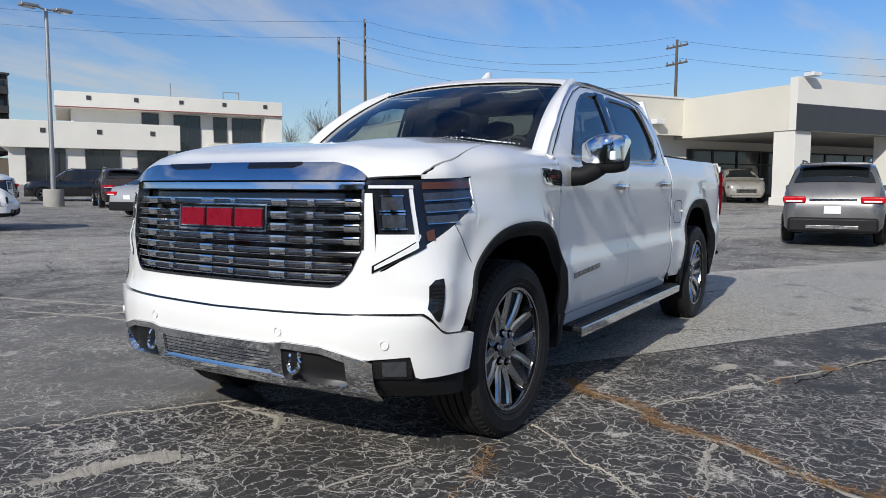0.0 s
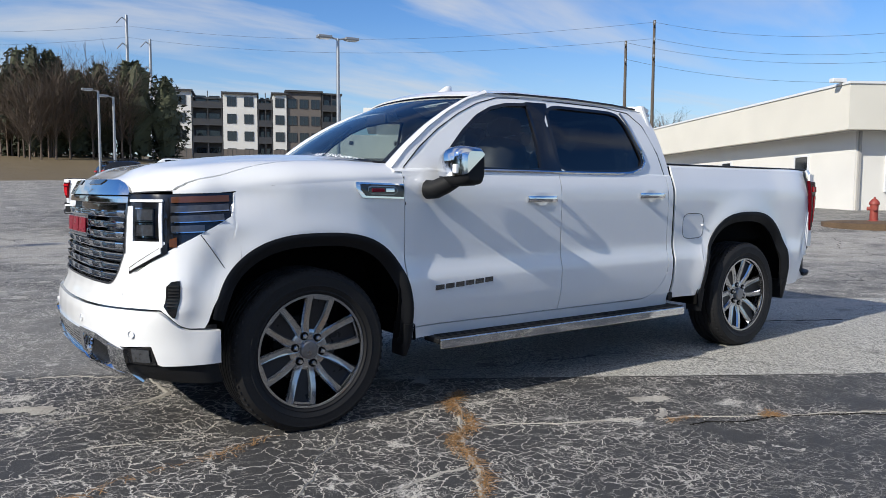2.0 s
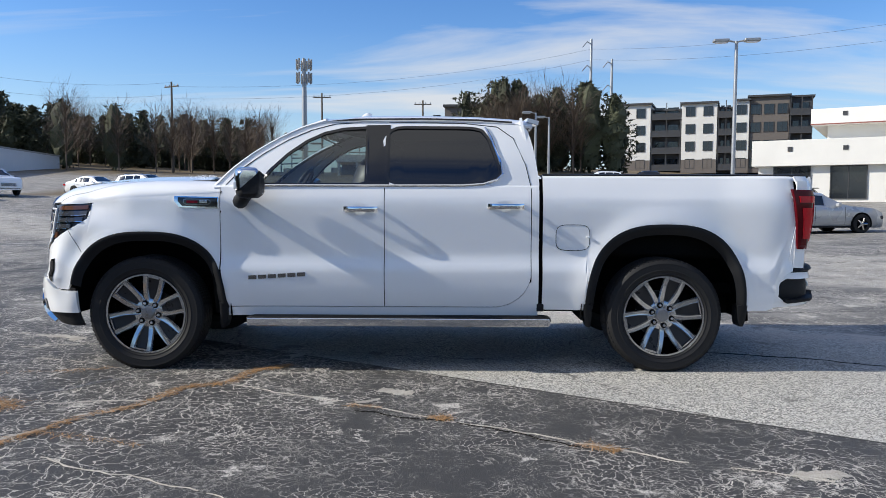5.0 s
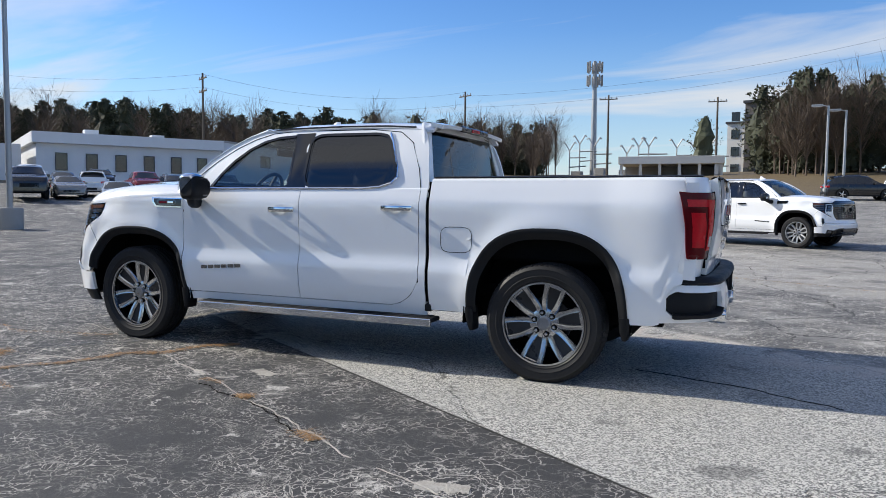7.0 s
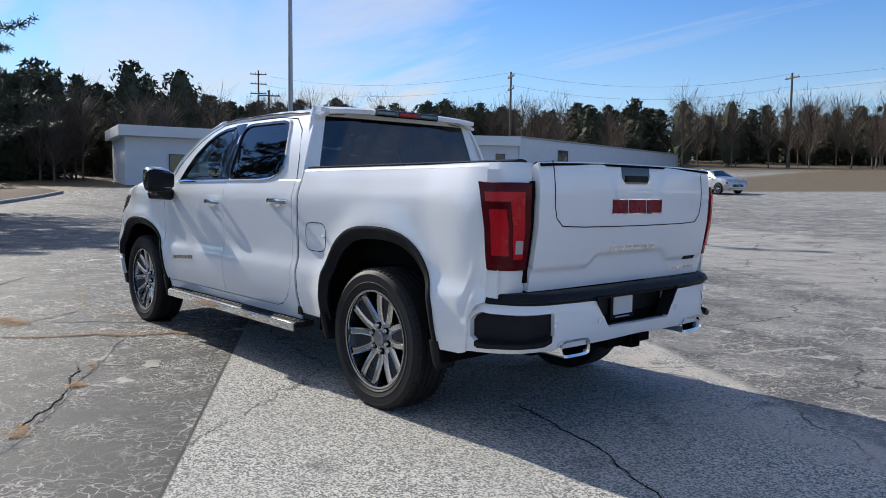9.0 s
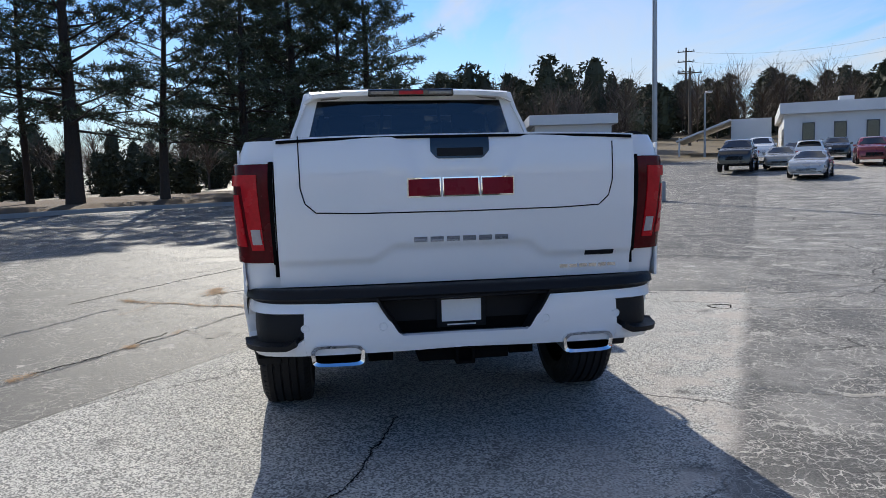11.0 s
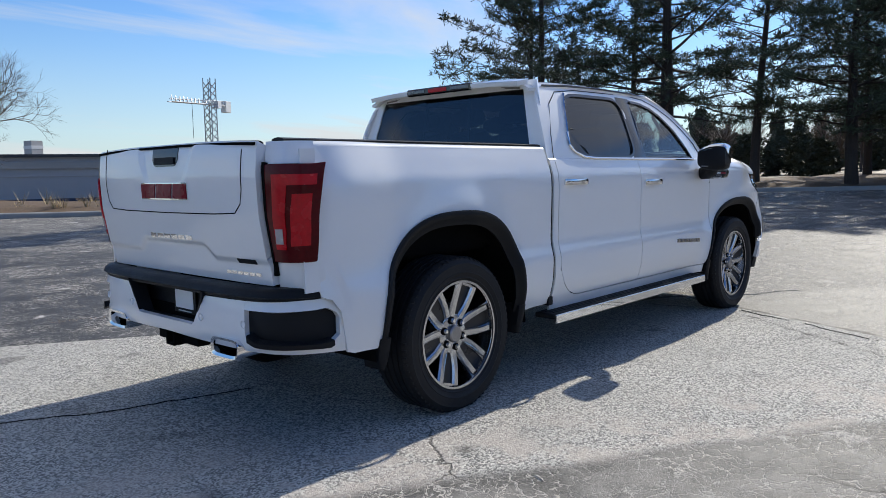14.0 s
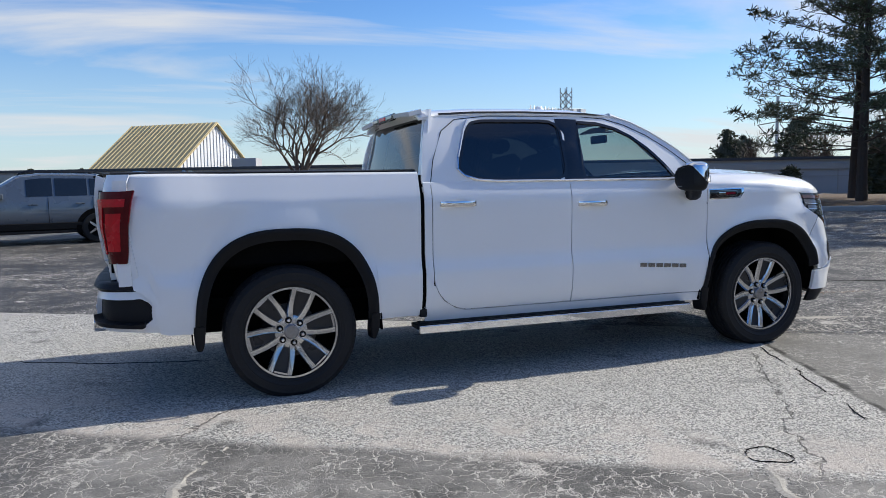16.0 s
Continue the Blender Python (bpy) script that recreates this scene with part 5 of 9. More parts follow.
def bump(s, z):
    k = abs(s)
    ins = pl([(0.46, -0.04), (0.53, -0.006), (0.60, 0.004), (0.70, 0.0), (0.78, -0.02)], z)
    return Vector((smooth_pl(BX, k, 0.03) + ins, -math.copysign(smooth_pl(BY, k, 0.03) + ins * 0.6, s) if s else 0.0, z))


def bpatch(name, s0, s1, lo, hi, material, parent, label="", off=0.0, thick=0.03, rows=6, n=None, bevel=0.0):
    return patch(name, bump, span(s0, s1, n or max(3, int(abs(s1 - s0) / 0.025))), lo, hi, rows, material, parent, label, off=off, thick=thick, flip=True, bevel=bevel)


top_line = lambda s: pl([(0.0, 0.60), (0.28, 0.60), (0.375, 0.748), (0.80, 0.752), (1.0, 0.755), (1.15, 0.750), (1.20, 0.728), (1.235, 0.67), (1.255, 0.60)], abs(s))
low_line = lambda s: pl([(0.0, 0.525), (0.22, 0.518), (0.80, 0.508), (1.255, 0.476)], abs(s))
rb = bpatch("rear_bumper", -0.69, 0.69, low_line, top_line, M_PAINT, truck, "white rear bumper with black step pads", n=70)
for sg in (1, -1):
    a, c = (0.69, 1.255) if sg > 0 else (-1.255, -0.69)
    lo_hole = lambda s: pl([(0.69, 0.60), (0.76, 0.558), (1.13, 0.532), (1.19, 0.57)], abs(s))
    bpatch("bumper_corner", a, c, low_line, lambda s: min(lo_hole(s), top_line(s) - 0.001), M_PAINT, rb, n=28)
    bpatch("bumper_corner", a, c, lambda s: min(pl([(0.69, 0.712), (1.12, 0.708), (1.18, 0.67), (1.22, 0.60), (1.255, 0.52)], abs(s)), top_line(s) - 0.001), top_line, M_PAINT, rb, n=28)
    e0, e1 = (1.19, 1.255) if sg > 0 else (-1.255, -1.19)
    bpatch("bumper_corner", e0, e1, lambda s: lo_hole(s) - 0.01, lambda s: min(0.705, top_line(s)), M_PAINT, rb, n=6)
    st = bpatch("corner_step", a, c, lambda s: lo_hole(s) - 0.02, lambda s: min(0.715, top_line(s)), M_BLACKPLASTIC, rb, "black corner step", off=-0.03, thick=0.02, n=24)
    ledge0, ledge1 = (0.72, 1.14) if sg > 0 else (-1.14, -0.72)
    bpatch("step_ledge", ledge0, ledge1, lambda s: lo_hole(s) - 0.006, lambda s: lo_hole(s) + 0.022, M_BLACKPLASTIC, st, "black ribbed step ledge", off=0.025, thick=0.07, n=20, rows=3)
    # side closing line of the bumper
    bpatch("end_seal", *((1.253, 1.270) if sg > 0 else (-1.270, -1.253)), 0.478, 0.64, M_BLACKPLASTIC, rb, off=0.002, n=3)
    # exhaust tip
    ring = [(0.66, 0.462), (0.44, 0.459), (0.433, 0.525), (0.458, 0.552), (0.647, 0.554), (0.669, 0.53)]
    ring = rounded(ring, 3, 0.25)
    vs, fs = [], []
    m = len(ring)
    for x, k in ((4.80, 0.92), (5.0, 1.0), (5.012, 0.97), (5.005, 0.84), (4.85, 0.80)):
        cy, cz = 0.551, 0.507
        for y, z in ring:
            vs.append((x, -sg * (cy + (y - cy) * k), cz + (z - cz) * (k if k > 0.9 else k * 0.82)))
    for r in range(4):
        for i in range(m):
            q = (r * m + i, r * m + (i + 1) % m, (r + 1) * m + (i + 1) % m, (r + 1) * m + i)
            fs.append(q if sg > 0 else q[::-1])
    tip = mesh_ob("exhaust_tip", vs, fs, M_CHROME, truck, "chrome rectangular exhaust tip", angle=50)
    box("inner_pipe", (4.87, -sg * 0.551, 0.507), (0.04, 0.17, 0.06), M_UNDER, tip, "dark inner pipe", bevel=0.008)
    for s in (0.355, 0.685):
        q = bump(sg * s, 0.645 if s < 0.5 else 0.648)
        vv, ff2 = lathe([(0.0001, 0.0), (0.0125, 0.0), (0.0135, -0.004), (0.016, -0.004), (0.018, 0.003)], 16, "y")
        mx = Matrix.Translation(q + Vector((0.002, 0, 0))) @ pose(0, 0, 0, 0, 0, -90)
        mesh_ob("parking_sensor", [mx @ Vector(p) for p in vv], ff2, M_PAINT, truck, "white round parking sensor")
pad = patch("step_pad", lambda s, v: bump(s, 0.76) + Vector((-0.11 * (1 - v), 0, 0.03 * math.sin(math.pi / 2 * min(1, (1.0 - v) * 3 + 0.1)))), span(-1.10, 1.10, 60), 0.0, 1.02, 7, M_BLACKPLASTIC, rb, "black ribbed step pad", thick=0.02, flip=True)
patch("pad_edge", lambda s, v: bump(s, 0.755 + v) + Vector((0.004, 0, 0)), span(-1.10, 1.10, 60), 0.0, 0.035, 3, M_BLACKPLASTIC, rb, "black step pad edge", thick=0.04, flip=True)
for sg in (1, -1):
    for k in range(14):
        s = sg * (0.40 + 0.028 * k)
        p = bump(s, 0.77)
        box("pad_rib", (p.x - 0.05, p.y, 0.792), (0.075, 0.010, 0.006), M_BLACKPLASTIC, pad)
patch("plate_recess", lambda s, v: Vector((4.90 + 0.0 * v, -s, v)), span(-0.40, 0.40, 12), 0.575, 0.80, 5, M_BLACKPLASTIC, rb, "black number plate recess", thick=0.02, flip=True)
for sg in (1, -1):
    patch("recess_wall", lambda t, v, sg=sg: Vector((4.90 + 0.085 * t, sg * (pl([(0.575, 0.265), (0.61, 0.285), (0.755, 0.375)], v) + 0.01 * t), v)), span(0, 1, 4), 0.585, 0.765, 5, M_BLACKPLASTIC, rb, thick=0.01, flip=(sg > 0))
patch("recess_floor", lambda t, v: Vector((4.90 + 0.085 * t, v, 0.598)), span(0, 1, 4), -0.28, 0.28, 5, M_BLACKPLASTIC, rb, thick=0.01)
plate = box("number_plate", (4.918, 0, 0.682), (0.008, 0.225, 0.155), M_TRIM, rb, "white number plate in a black dealer frame", bevel=0.003)
box("plate_card", (4.924, 0, 0.680), (0.006, 0.178, 0.098), mat("plate_white", (0.85, 0.86, 0.87), 0.4, vary=0.02), plate, "blank white plate")
for y, w, z in ((0, 0.19, 0.752), (0, 0.10, 0.739), (0, 0.13, 0.616)):
    box("frame_bar", (4.9235, y, z), (0.003, w, 0.006), M_LAMPWHITE, plate, "small pale bar")
hitch = boxes_mesh("tow_hitch", [((4.86, 0, 0.47), (0.2, 0.40, 0.05)), ((4.95, 0.036, 0.478), (0.12, 0.012, 0.085)), ((4.95, -0.036, 0.478), (0.12, 0.012, 0.085)), ((4.95, 0, 0.515), (0.12, 0.084, 0.012)), ((4.95, 0, 0.441), (0.12, 0.084, 0.012))], M_UNDER, truck, "black tow hitch receiver", bevel=0.004)

# ---- wheels ----
def make_wheel():
    """A wheel about the y axis whose outer face looks to -y; rim mesh with tyre, disc and nuts under it."""
    R = 0.417
    prof = [(0.285, -0.105), (0.298, -0.120), (0.305, -0.1255), (0.310, -0.1235), (0.330, -0.131), (0.334, -0.1335), (0.338, -0.1315), (0.365, -0.134), (0.378, -0.1325), (0.381, -0.1335), (0.392, -0.126), (0.407, -0.112), (R, -0.095)]
    for y in (-0.062, -0.022, 0.022, 0.062):
        prof += [(R, y - 0.006), (R - 0.010, y - 0.004), (R - 0.010, y + 0.004), (R, y + 0.006)]
    prof += [(R, 0.095), (0.407, 0.112), (0.392, 0.126), (0.33, 0.132), (0.285, 0.105)]
    vs, fs = lathe(prof, 72)
    rim_prof = [(0.278, -0.118), (0.290, -0.118), (0.2925, -0.108), (0.284, -0.100), (0.279, -0.06), (0.262, 0.0), (0.262, 0.11)]
    rv, rf = lathe(rim_prof, 72)
    return (vs, fs), (rv, rf)


def spoke_mesh():
    """Six forked spokes: two arms from the hub that spread to the rim and close in a flat end."""
    lists, bright = [], []
    for k in range(6):
        a0 = 2 * math.pi * k / 6 + math.pi / 6
        for s in (-1, 1):
            path = [(0.045, 0.016), (0.085, 0.029), (0.120, 0.041), (0.165, 0.051), (0.215, 0.057), (0.255, 0.060), (0.287, 0.062)]
            wid = [0.030, 0.046, 0.047, 0.044, 0.043, 0.044, 0.047]
            dep = [-0.072, -0.068, -0.074, -0.086, -0.096, -0.102, -0.105]
            vs, fs = [], []
            for (r, o), w, d in zip(path, wid, dep):
                # flanks, chamfers and a low ridge along the middle
                for du, dd in ((-w / 2, 0.040), (-w / 2, 0.013), (-w / 2 + 0.008, 0.002), (-0.006 * s, 0.0035), (w / 2 - 0.008, 0.002), (w / 2, 0.013), (w / 2, 0.040)):
                    x, z = r, s * o + du
                    vs.append((x * math.cos(a0) - z * math.sin(a0), d + dd, x * math.sin(a0) + z * math.cos(a0)))
            for i in range(len(path) - 1):
                for j in range(6):
                    a = i * 7 + j
                    fs.append((a, a + 1, a + 8, a + 7))
            lists.append((vs, fs))
        # end bridge
        vs = []
        for r, o in ((0.262, -0.042), (0.262, 0.042), (0.288, 0.046), (0.288, -0.046)):
            for d in (-0.1015, -0.070):
                vs.append((r * math.cos(a0) - o * math.sin(a0), d, r * math.sin(a0) + o * math.cos(a0)))
        bright.append((vs, [(0, 2, 4, 6), (1, 7, 5, 3), (0, 1, 3, 2), (4, 5, 7, 6)]))
    return lists, bright


(tv, tf), (rv, rf) = make_wheel()
arms, bridges = spoke_mesh()
arm_v, arm_f = join(arms)
slots = []
for k in range(6):
    a0 = 2 * math.pi * k / 6 + math.pi / 6
    vs = []
    for r, o in ((0.10, 0.012), (0.165, 0.03), (0.28, 0.042)):
        for s in (-1, 1):
            for d in (-0.055 - (r - 0.1) * 0.12, -0.04):
                vs.append((r * math.cos(a0) - s * o * math.sin(a0), d, r * math.sin(a0) + s * o * math.cos(a0)))
    slots.append((vs, [(0, 4, 6, 2), (4, 8, 10, 6), (1, 3, 7, 5), (5, 7, 11, 9), (0, 2, 3, 1), (8, 9, 11, 10), (0, 1, 5, 4), (4, 5, 9, 8), (2, 6, 7, 3), (6, 10, 11, 7)]))

blocks = []
rng = random.Random(4)
for k in range(72):
    a = 2 * math.pi * k / 72
    for y in (-0.104, 0.104):
        c, s = math.cos(a), math.sin(a)
        vs = []
        for rr in (0.404, 0.4195):
            for da in (-0.016, 0.016):
                for dy in (-0.013, 0.013):
                    q = a + da + (0.02 if y > 0 else 0)
                    rad = rr - (0.010 if dy * y > 0 else 0)
                    vs.append((rad * math.cos(q), y + dy, rad * math.sin(q)))
        blocks.append((vs, BOX_FACES))
tv, tf = join([(tv, tf)] + blocks)


def wheel_at(x, left):
    m = pose(x, -0.836 if left else 0.836, 0.417, 0, 0, 0 if left else 180)
    spin = pose(0, 0, 0, 0, 12 if x < 1 else 18, 0)
    rim = mesh_ob("wheel", rv, rf, M_ALLOY, truck, "six-spoke polished alloy wheel with black tyre")
    rim.matrix_local = m @ spin
    for nm, v_, f_, mt in (("tyre", tv, tf, M_RUBBER), ("spoke_star", arm_v, arm_f, M_ALLOY)):
        mesh_ob(nm, v_, f_, mt, rim, angle=30)
    for (bv_, bf_), (sv_, sf_) in zip(bridges, slots):
        mesh_ob("spoke_bridge", bv_, bf_, M_ALLOY, rim, angle=30)
        mesh_ob("slot_floor", sv_, sf_, M_ALLOYDARK, rim, angle=30)
    dv, df = lathe([(0.0001, -0.030), (0.08, -0.030), (0.085, -0.012), (0.175, -0.012), (0.175, 0.012), (0.06, 0.012)], 40)
    mesh_ob("brake_disc", dv, df, M_BRAKE, rim, "steel brake disc")
    bv, bf = lathe([(0.0001, 0.03), (0.262, 0.03), (0.262, 0.10)], 40)
    mesh_ob("backing", bv, bf, M_UNDER, rim)
    hv, hf = lathe([(0.0001, -0.066), (0.060, -0.066), (0.090, -0.0655), (0.104, -0.061), (0.110, -0.02)], 40)
    mesh_ob("hub_disc", hv, hf, M_ALLOY, rim)
    hv, hf = lathe([(0.0001, -0.090), (0.040, -0.089), (0.047, -0.083), (0.050, -0.06)], 32)
    mesh_ob("hub_cap", hv, hf, M_STEEL, rim, "grey hub cap")
    for k in range(6):
        a = 2 * math.pi * k / 6
        nv, nf = lathe([(0.0001, -0.088), (0.009, -0.088), (0.0125, -0.080), (0.0135, -0.05)], 8, "y", (0.075 * math.cos(a), 0, 0.075 * math.sin(a)))
        nut = mesh_ob("lug_nut", nv, nf, M_CHROME, rim)
        pv, pf = lathe([(0.0135, -0.0705), (0.021, -0.0705), (0.021, -0.05)], 14, "y", (0.075 * math.cos(a), 0, 0.075 * math.sin(a)))
        mesh_ob("nut_pocket", pv, pf, M_UNDER, nut)
    box("brake_caliper", (-0.155, -0.02, 0.06), (0.07, 0.07, 0.16), M_UNDER, rim, "dark brake caliper", bevel=0.015)
    return rim


for x in (0.0, 3.745):
    for left in (True, False):
        wheel_at(x, left)

# ---- mirrors, handles, badges, fuel door ----
for sg in (-1, 1):
    def mp(x, y, z):
        return Vector((x, sg * y, z))
    vs, fs = [], []
    secs = [(0.985, 0.80, 1.355, 0.055, 0.12), (1.02, 0.795, 1.35, 0.07, 0.17), (1.08, 0.79, 1.355, 0.075, 0.205), (1.15, 0.795, 1.358, 0.072, 0.21), (1.195, 0.81, 1.358, 0.058, 0.19), (1.21, 0.82, 1.358, 0.04, 0.15)]
    n = 16
    for y, x, z, wx, wz in secs:
        for k in range(n):
            a = 2 * math.pi * k / n
            c, s = math.cos(a), math.sin(a)
            e = 0.55
            vs.append(mp(x + wx * math.copysign(abs(c) ** e, c) + (0.03 if c > 0 else 0), y, z + wz / 2 * math.copysign(abs(s) ** e, s)))
    for i in range(len(secs) - 1):
        for k in range(n):
            a, b = i * n + k, i * n + (k + 1) % n
            fs.append((a, b, b + n, a + n) if sg > 0 else (a, a + n, b + n, b))
    fs += [tuple(range(n)), tuple((len(secs) - 1) * n + k for k in range(n))]
    mr = mesh_ob("door_mirror", vs, fs, M_BLACKPLASTIC, truck, "door mirror with chrome cap on a black arm", angle=45)
    # chrome cap over the upper front half
    vs2, fs2 = [], []
    for y, x, z, wx, wz in secs:
        for k in range(9):
            a = math.pi * 0.22 + math.pi * 0.86 * k / 8
            c, s = math.cos(a), math.sin(a)
            e = 0.55
            vs2.append(mp(x + (wx + 0.006) * math.copysign(abs(c) ** e, c) + (0.03 if c > 0 else 0), y + 0.004, z + (wz / 2 + 0.006) * math.copysign(abs(s) ** e, s)))
    for i in range(len(secs) - 1):
        for k in range(8):
            a = i * 9 + k
            fs2.append((a, a + 1, a + 10, a + 9) if sg > 0 else (a, a + 9, a + 10, a + 1))
    fs2.append(tuple(45 + k for k in range(9)))
    mesh_ob("chrome_cap", vs2, fs2, M_CHROME, mr, "chrome mirror cap", angle=45)
    box("signal_lamp", tuple(mp(0.728, 1.155, 1.345)), (0.02, 0.06, 0.05), M_LAMPWHITE, mr, "clear signal lamp", bevel=0.006)
    box("mirror_glass", tuple(mp(0.884, 1.095, 1.357)), (0.012, 0.155, 0.145), M_DARKCHROME, mr, "mirror glass", bevel=0.01)
    av, af = tube([mp(0.70, 0.95, 1.235), mp(0.715, 1.00, 1.235), mp(0.75, 1.05, 1.262), mp(0.79, 1.09, 1.30)], [0.055, 0.052, 0.05, 0.05], 10)
    mesh_ob("mirror_arm", av, af, M_BLACKPLASTIC, mr, "black mirror arm")
    for x0, x1, z in ((1.44, 1.685, 1.181), (2.475, 2.735, 1.203)):
        ys = abs(side((x0 + x1) / 2, z).y)
        hv, hf = [], []
        m = 13
        for i, u in enumerate(span(0, 1, m)):
            x = x0 + (x1 - x0) * u
            out = 0.038 * math.sin(math.pi * min(1, max(0, u * 1.0))) ** 0.45 + 0.006
            for du, dz in ((-0.011, -0.014), (-0.011, 0.014), (0.004, 0.018), (0.009, 0.0), (0.004, -0.018)):
                hv.append(mp(x, ys + out + du, z + dz))
        for i in range(m - 1):
            for k in range(5):
                a, b = i * 5 + k, i * 5 + (k + 1) % 5
                hf.append((a, b, b + 5, a + 5))
        hf += [tuple(range(5)), tuple((m - 1) * 5 + k for k in range(5))]
        hd = mesh_ob("door_handle", hv, hf, M_CHROME, truck, "chrome door handle", angle=40)
        cv, cf = lathe([(0.0001, 0.0), (0.035, 0.001), (0.042, 0.006)], 20, "y", (0, 0, 0))
        cv = [mp(x0 + 0.12 + p[0] * 1.5, ys + 0.001 - p[1] * 0 + (0.004 if abs(p[0]) + abs(p[2]) > 0.03 else -0.0), z + p[2]) for p in cv]
        mesh_ob("handle_cup", cv, cf, M_PAINT, hd, "shallow white handle cup")

    def sp(x, z, off=0.0):
        p = side(x, z)
        return Vector((p.x, sg * (abs(p.y) + off), p.z))

    def sbar(name, outline, off, material, thick=0.006, parent=truck, label="", n=10):
        us = span(outline[0][0], outline[-1][0], n)
        lo = [(a, b) for a, b, c in outline]
        hi = [(a, c) for a, b, c in outline]
        return patch(name, side, us, lo, hi, 4, material, parent, label, off=off, thick=thick, mirror=(sg > 0))

    bd = sbar("fender_badge", [(0.235, 1.235, 1.268), (0.27, 1.19, 1.268), (0.54, 1.183, 1.262)], 0.010, M_CHROME, 0.012, label="chrome framed fender badge")
    sbar("badge_inset", [(0.262, 1.232, 1.258), (0.285, 1.200, 1.258), (0.535, 1.193, 1.253)], 0.014, M_GLOSSBLACK, 0.008, bd)
    sbar("badge_ring", [(0.30, 1.222, 1.245), (0.315, 1.207, 1.250), (0.475, 1.205, 1.248), (0.49, 1.22, 1.235)], 0.017, M_DARKCHROME, 0.006, bd)
    sbar("badge_field", [(0.306, 1.222, 1.238), (0.318, 1.212, 1.245), (0.472, 1.210, 1.243), (0.484, 1.222, 1.235)], 0.019, M_GLOSSBLACK, 0.006, bd)
    sbar("badge_bar", [(0.325, 1.220, 1.236), (0.40, 1.220, 1.236)], 0.022, M_RED, 0.004, bd, "red name bar")
    sbar("badge_bar", [(0.41, 1.220, 1.236), (0.465, 1.220, 1.236)], 0.022, M_CHROME, 0.004, bd, "chrome name bar")
    for k in range(6):
        x = 0.752 + 0.0705 * k
        z = 0.672 + 0.0045 * k
        sbar("name_bar", [(x, z, z + 0.028), (x + 0.058, z + 0.003, z + 0.031)], 0.005, M_DARKCHROME, 0.006, label="dark chrome name bar", n=4)
# fuel door seam, left side only
pts = []
for k in range(41):
    a = 2 * math.pi * k / 40
    c, s = math.cos(a), math.sin(a)
    p = side(3.087 + 0.121 * math.copysign(abs(c) ** 0.5, c), 0.98 + 0.092 * math.copysign(abs(s) ** 0.5, s))
    pts.append(p + Vector((0, 0.0006, 0)))
v, f = tube(pts, 0.0026, 5)
fuel = mesh_ob("fuel_door_seam", v, f, M_UNDER, truck, "round-cornered fuel door seam")
p = side(3.195, 0.985)
box("release_tab", (p.x, p.y - 0.008, p.z), (0.022, 0.016, 0.014), M_PAINT, fuel, bevel=0.004)
# black bumper at the gap between cab and bed
for sg in (-1, 1):
    patch("bed_gap", lambda u, v: Vector((u, -abs(side(2.855, v).y) + 0.025, v)), span(2.835, 2.875, 2), 0.44, 1.40, 12, M_UNDER, truck, "dark gap between cab and bed", mirror=(sg > 0), thick=0.01)
    box("bed_gap_block", (2.86, sg * 0.90, 0.47), (0.05, 0.05, 0.055), M_BLACKPLASTIC, truck, bevel=0.006)


def settle_tail(ob):
    """Draws the overhang behind the rear wheels in to its true length and lets the tail panels down a little."""
    extra = {"number_plate": 0.055, "plate_card": 0.055, "frame_bar": 0.055, "plate_recess": 0.05, "exhaust_tip": 0.02, "inner_pipe": 0.02, "tow_hitch": 0.04}.get(ob.name.split(".")[0], 0.0)
    pipe = ob.name.startswith(("exhaust_tip", "inner_pipe"))
    for v in ob.data.vertices:
        x, z = v.co.x, v.co.z
        if x > 4.30:
            low = ease((0.82 - z) / 0.08)
            v.co.x = 4.30 + (x - 4.30) * (0.915 - 0.035 * low) - extra
            v.co.z = z - (0.0 if pipe else 0.021) * ease((1.44 - z) / 0.07) * ease((x - 4.50) / 0.25) * ease((z - 0.47) / 0.12)


for ob in truck.children_recursive:
    if ob.type == "MESH" and max(v.co.x for v in ob.data.vertices) > 4.30:
        settle_tail(ob)

# ---- cabin ----
def seat(x, y, w):
    vs, fs = join([
        tube([(x - 0.22, y, 0.98), (x + 0.05, y, 0.97), (x + 0.24, y, 0.99)], [w * 0.42, w * 0.5, w * 0.46], 12),
        tube([(x + 0.25, y, 0.98), (x + 0.30, y, 1.2), (x + 0.37, y, 1.45), (x + 0.40, y, 1.56)], [w * 0.40, w * 0.46, w * 0.42, w * 0.30], 12)])
    st = mesh_ob("seat", [Vector((p[0], y + (p[1] - y), p[2])) for p in vs], fs, M_SEAT, truck, "dark leather seat")
    hv, hf = tube([(x + 0.40, y - 0.12, 1.66), (x + 0.40, y, 1.665), (x + 0.40, y + 0.12, 1.66)], [0.055, 0.075, 0.055], 10)
    mesh_ob("head_rest", hv, hf, M_SEAT, st)


for y in (-0.40, 0.40):
    seat(1.30, y, 0.50)
for y in (-0.45, 0.0, 0.45):
    seat(2.15, y, 0.44)
patch("dashboard", lambda u, v: Vector((0.55 + 0.35 * u, v * 0.82, 1.365 - 0.05 * u - 0.14 * u ** 4)), span(0, 1, 8), -1, 1, 9, M_SEAT, truck, "black dashboard", thick=0.1)
sv, sf = [], []
wc, wm = Vector((1.02, -0.40, 1.32)), pose(0, 0, 0, 0, -62, 0)
ringp = [wc + wm.to_3x3() @ Vector((0.185 * math.cos(a), 0.185 * math.sin(a), 0)) for a in span(0, 2 * math.pi, 33)]
sv, sf = tube(ringp, 0.016, 6)
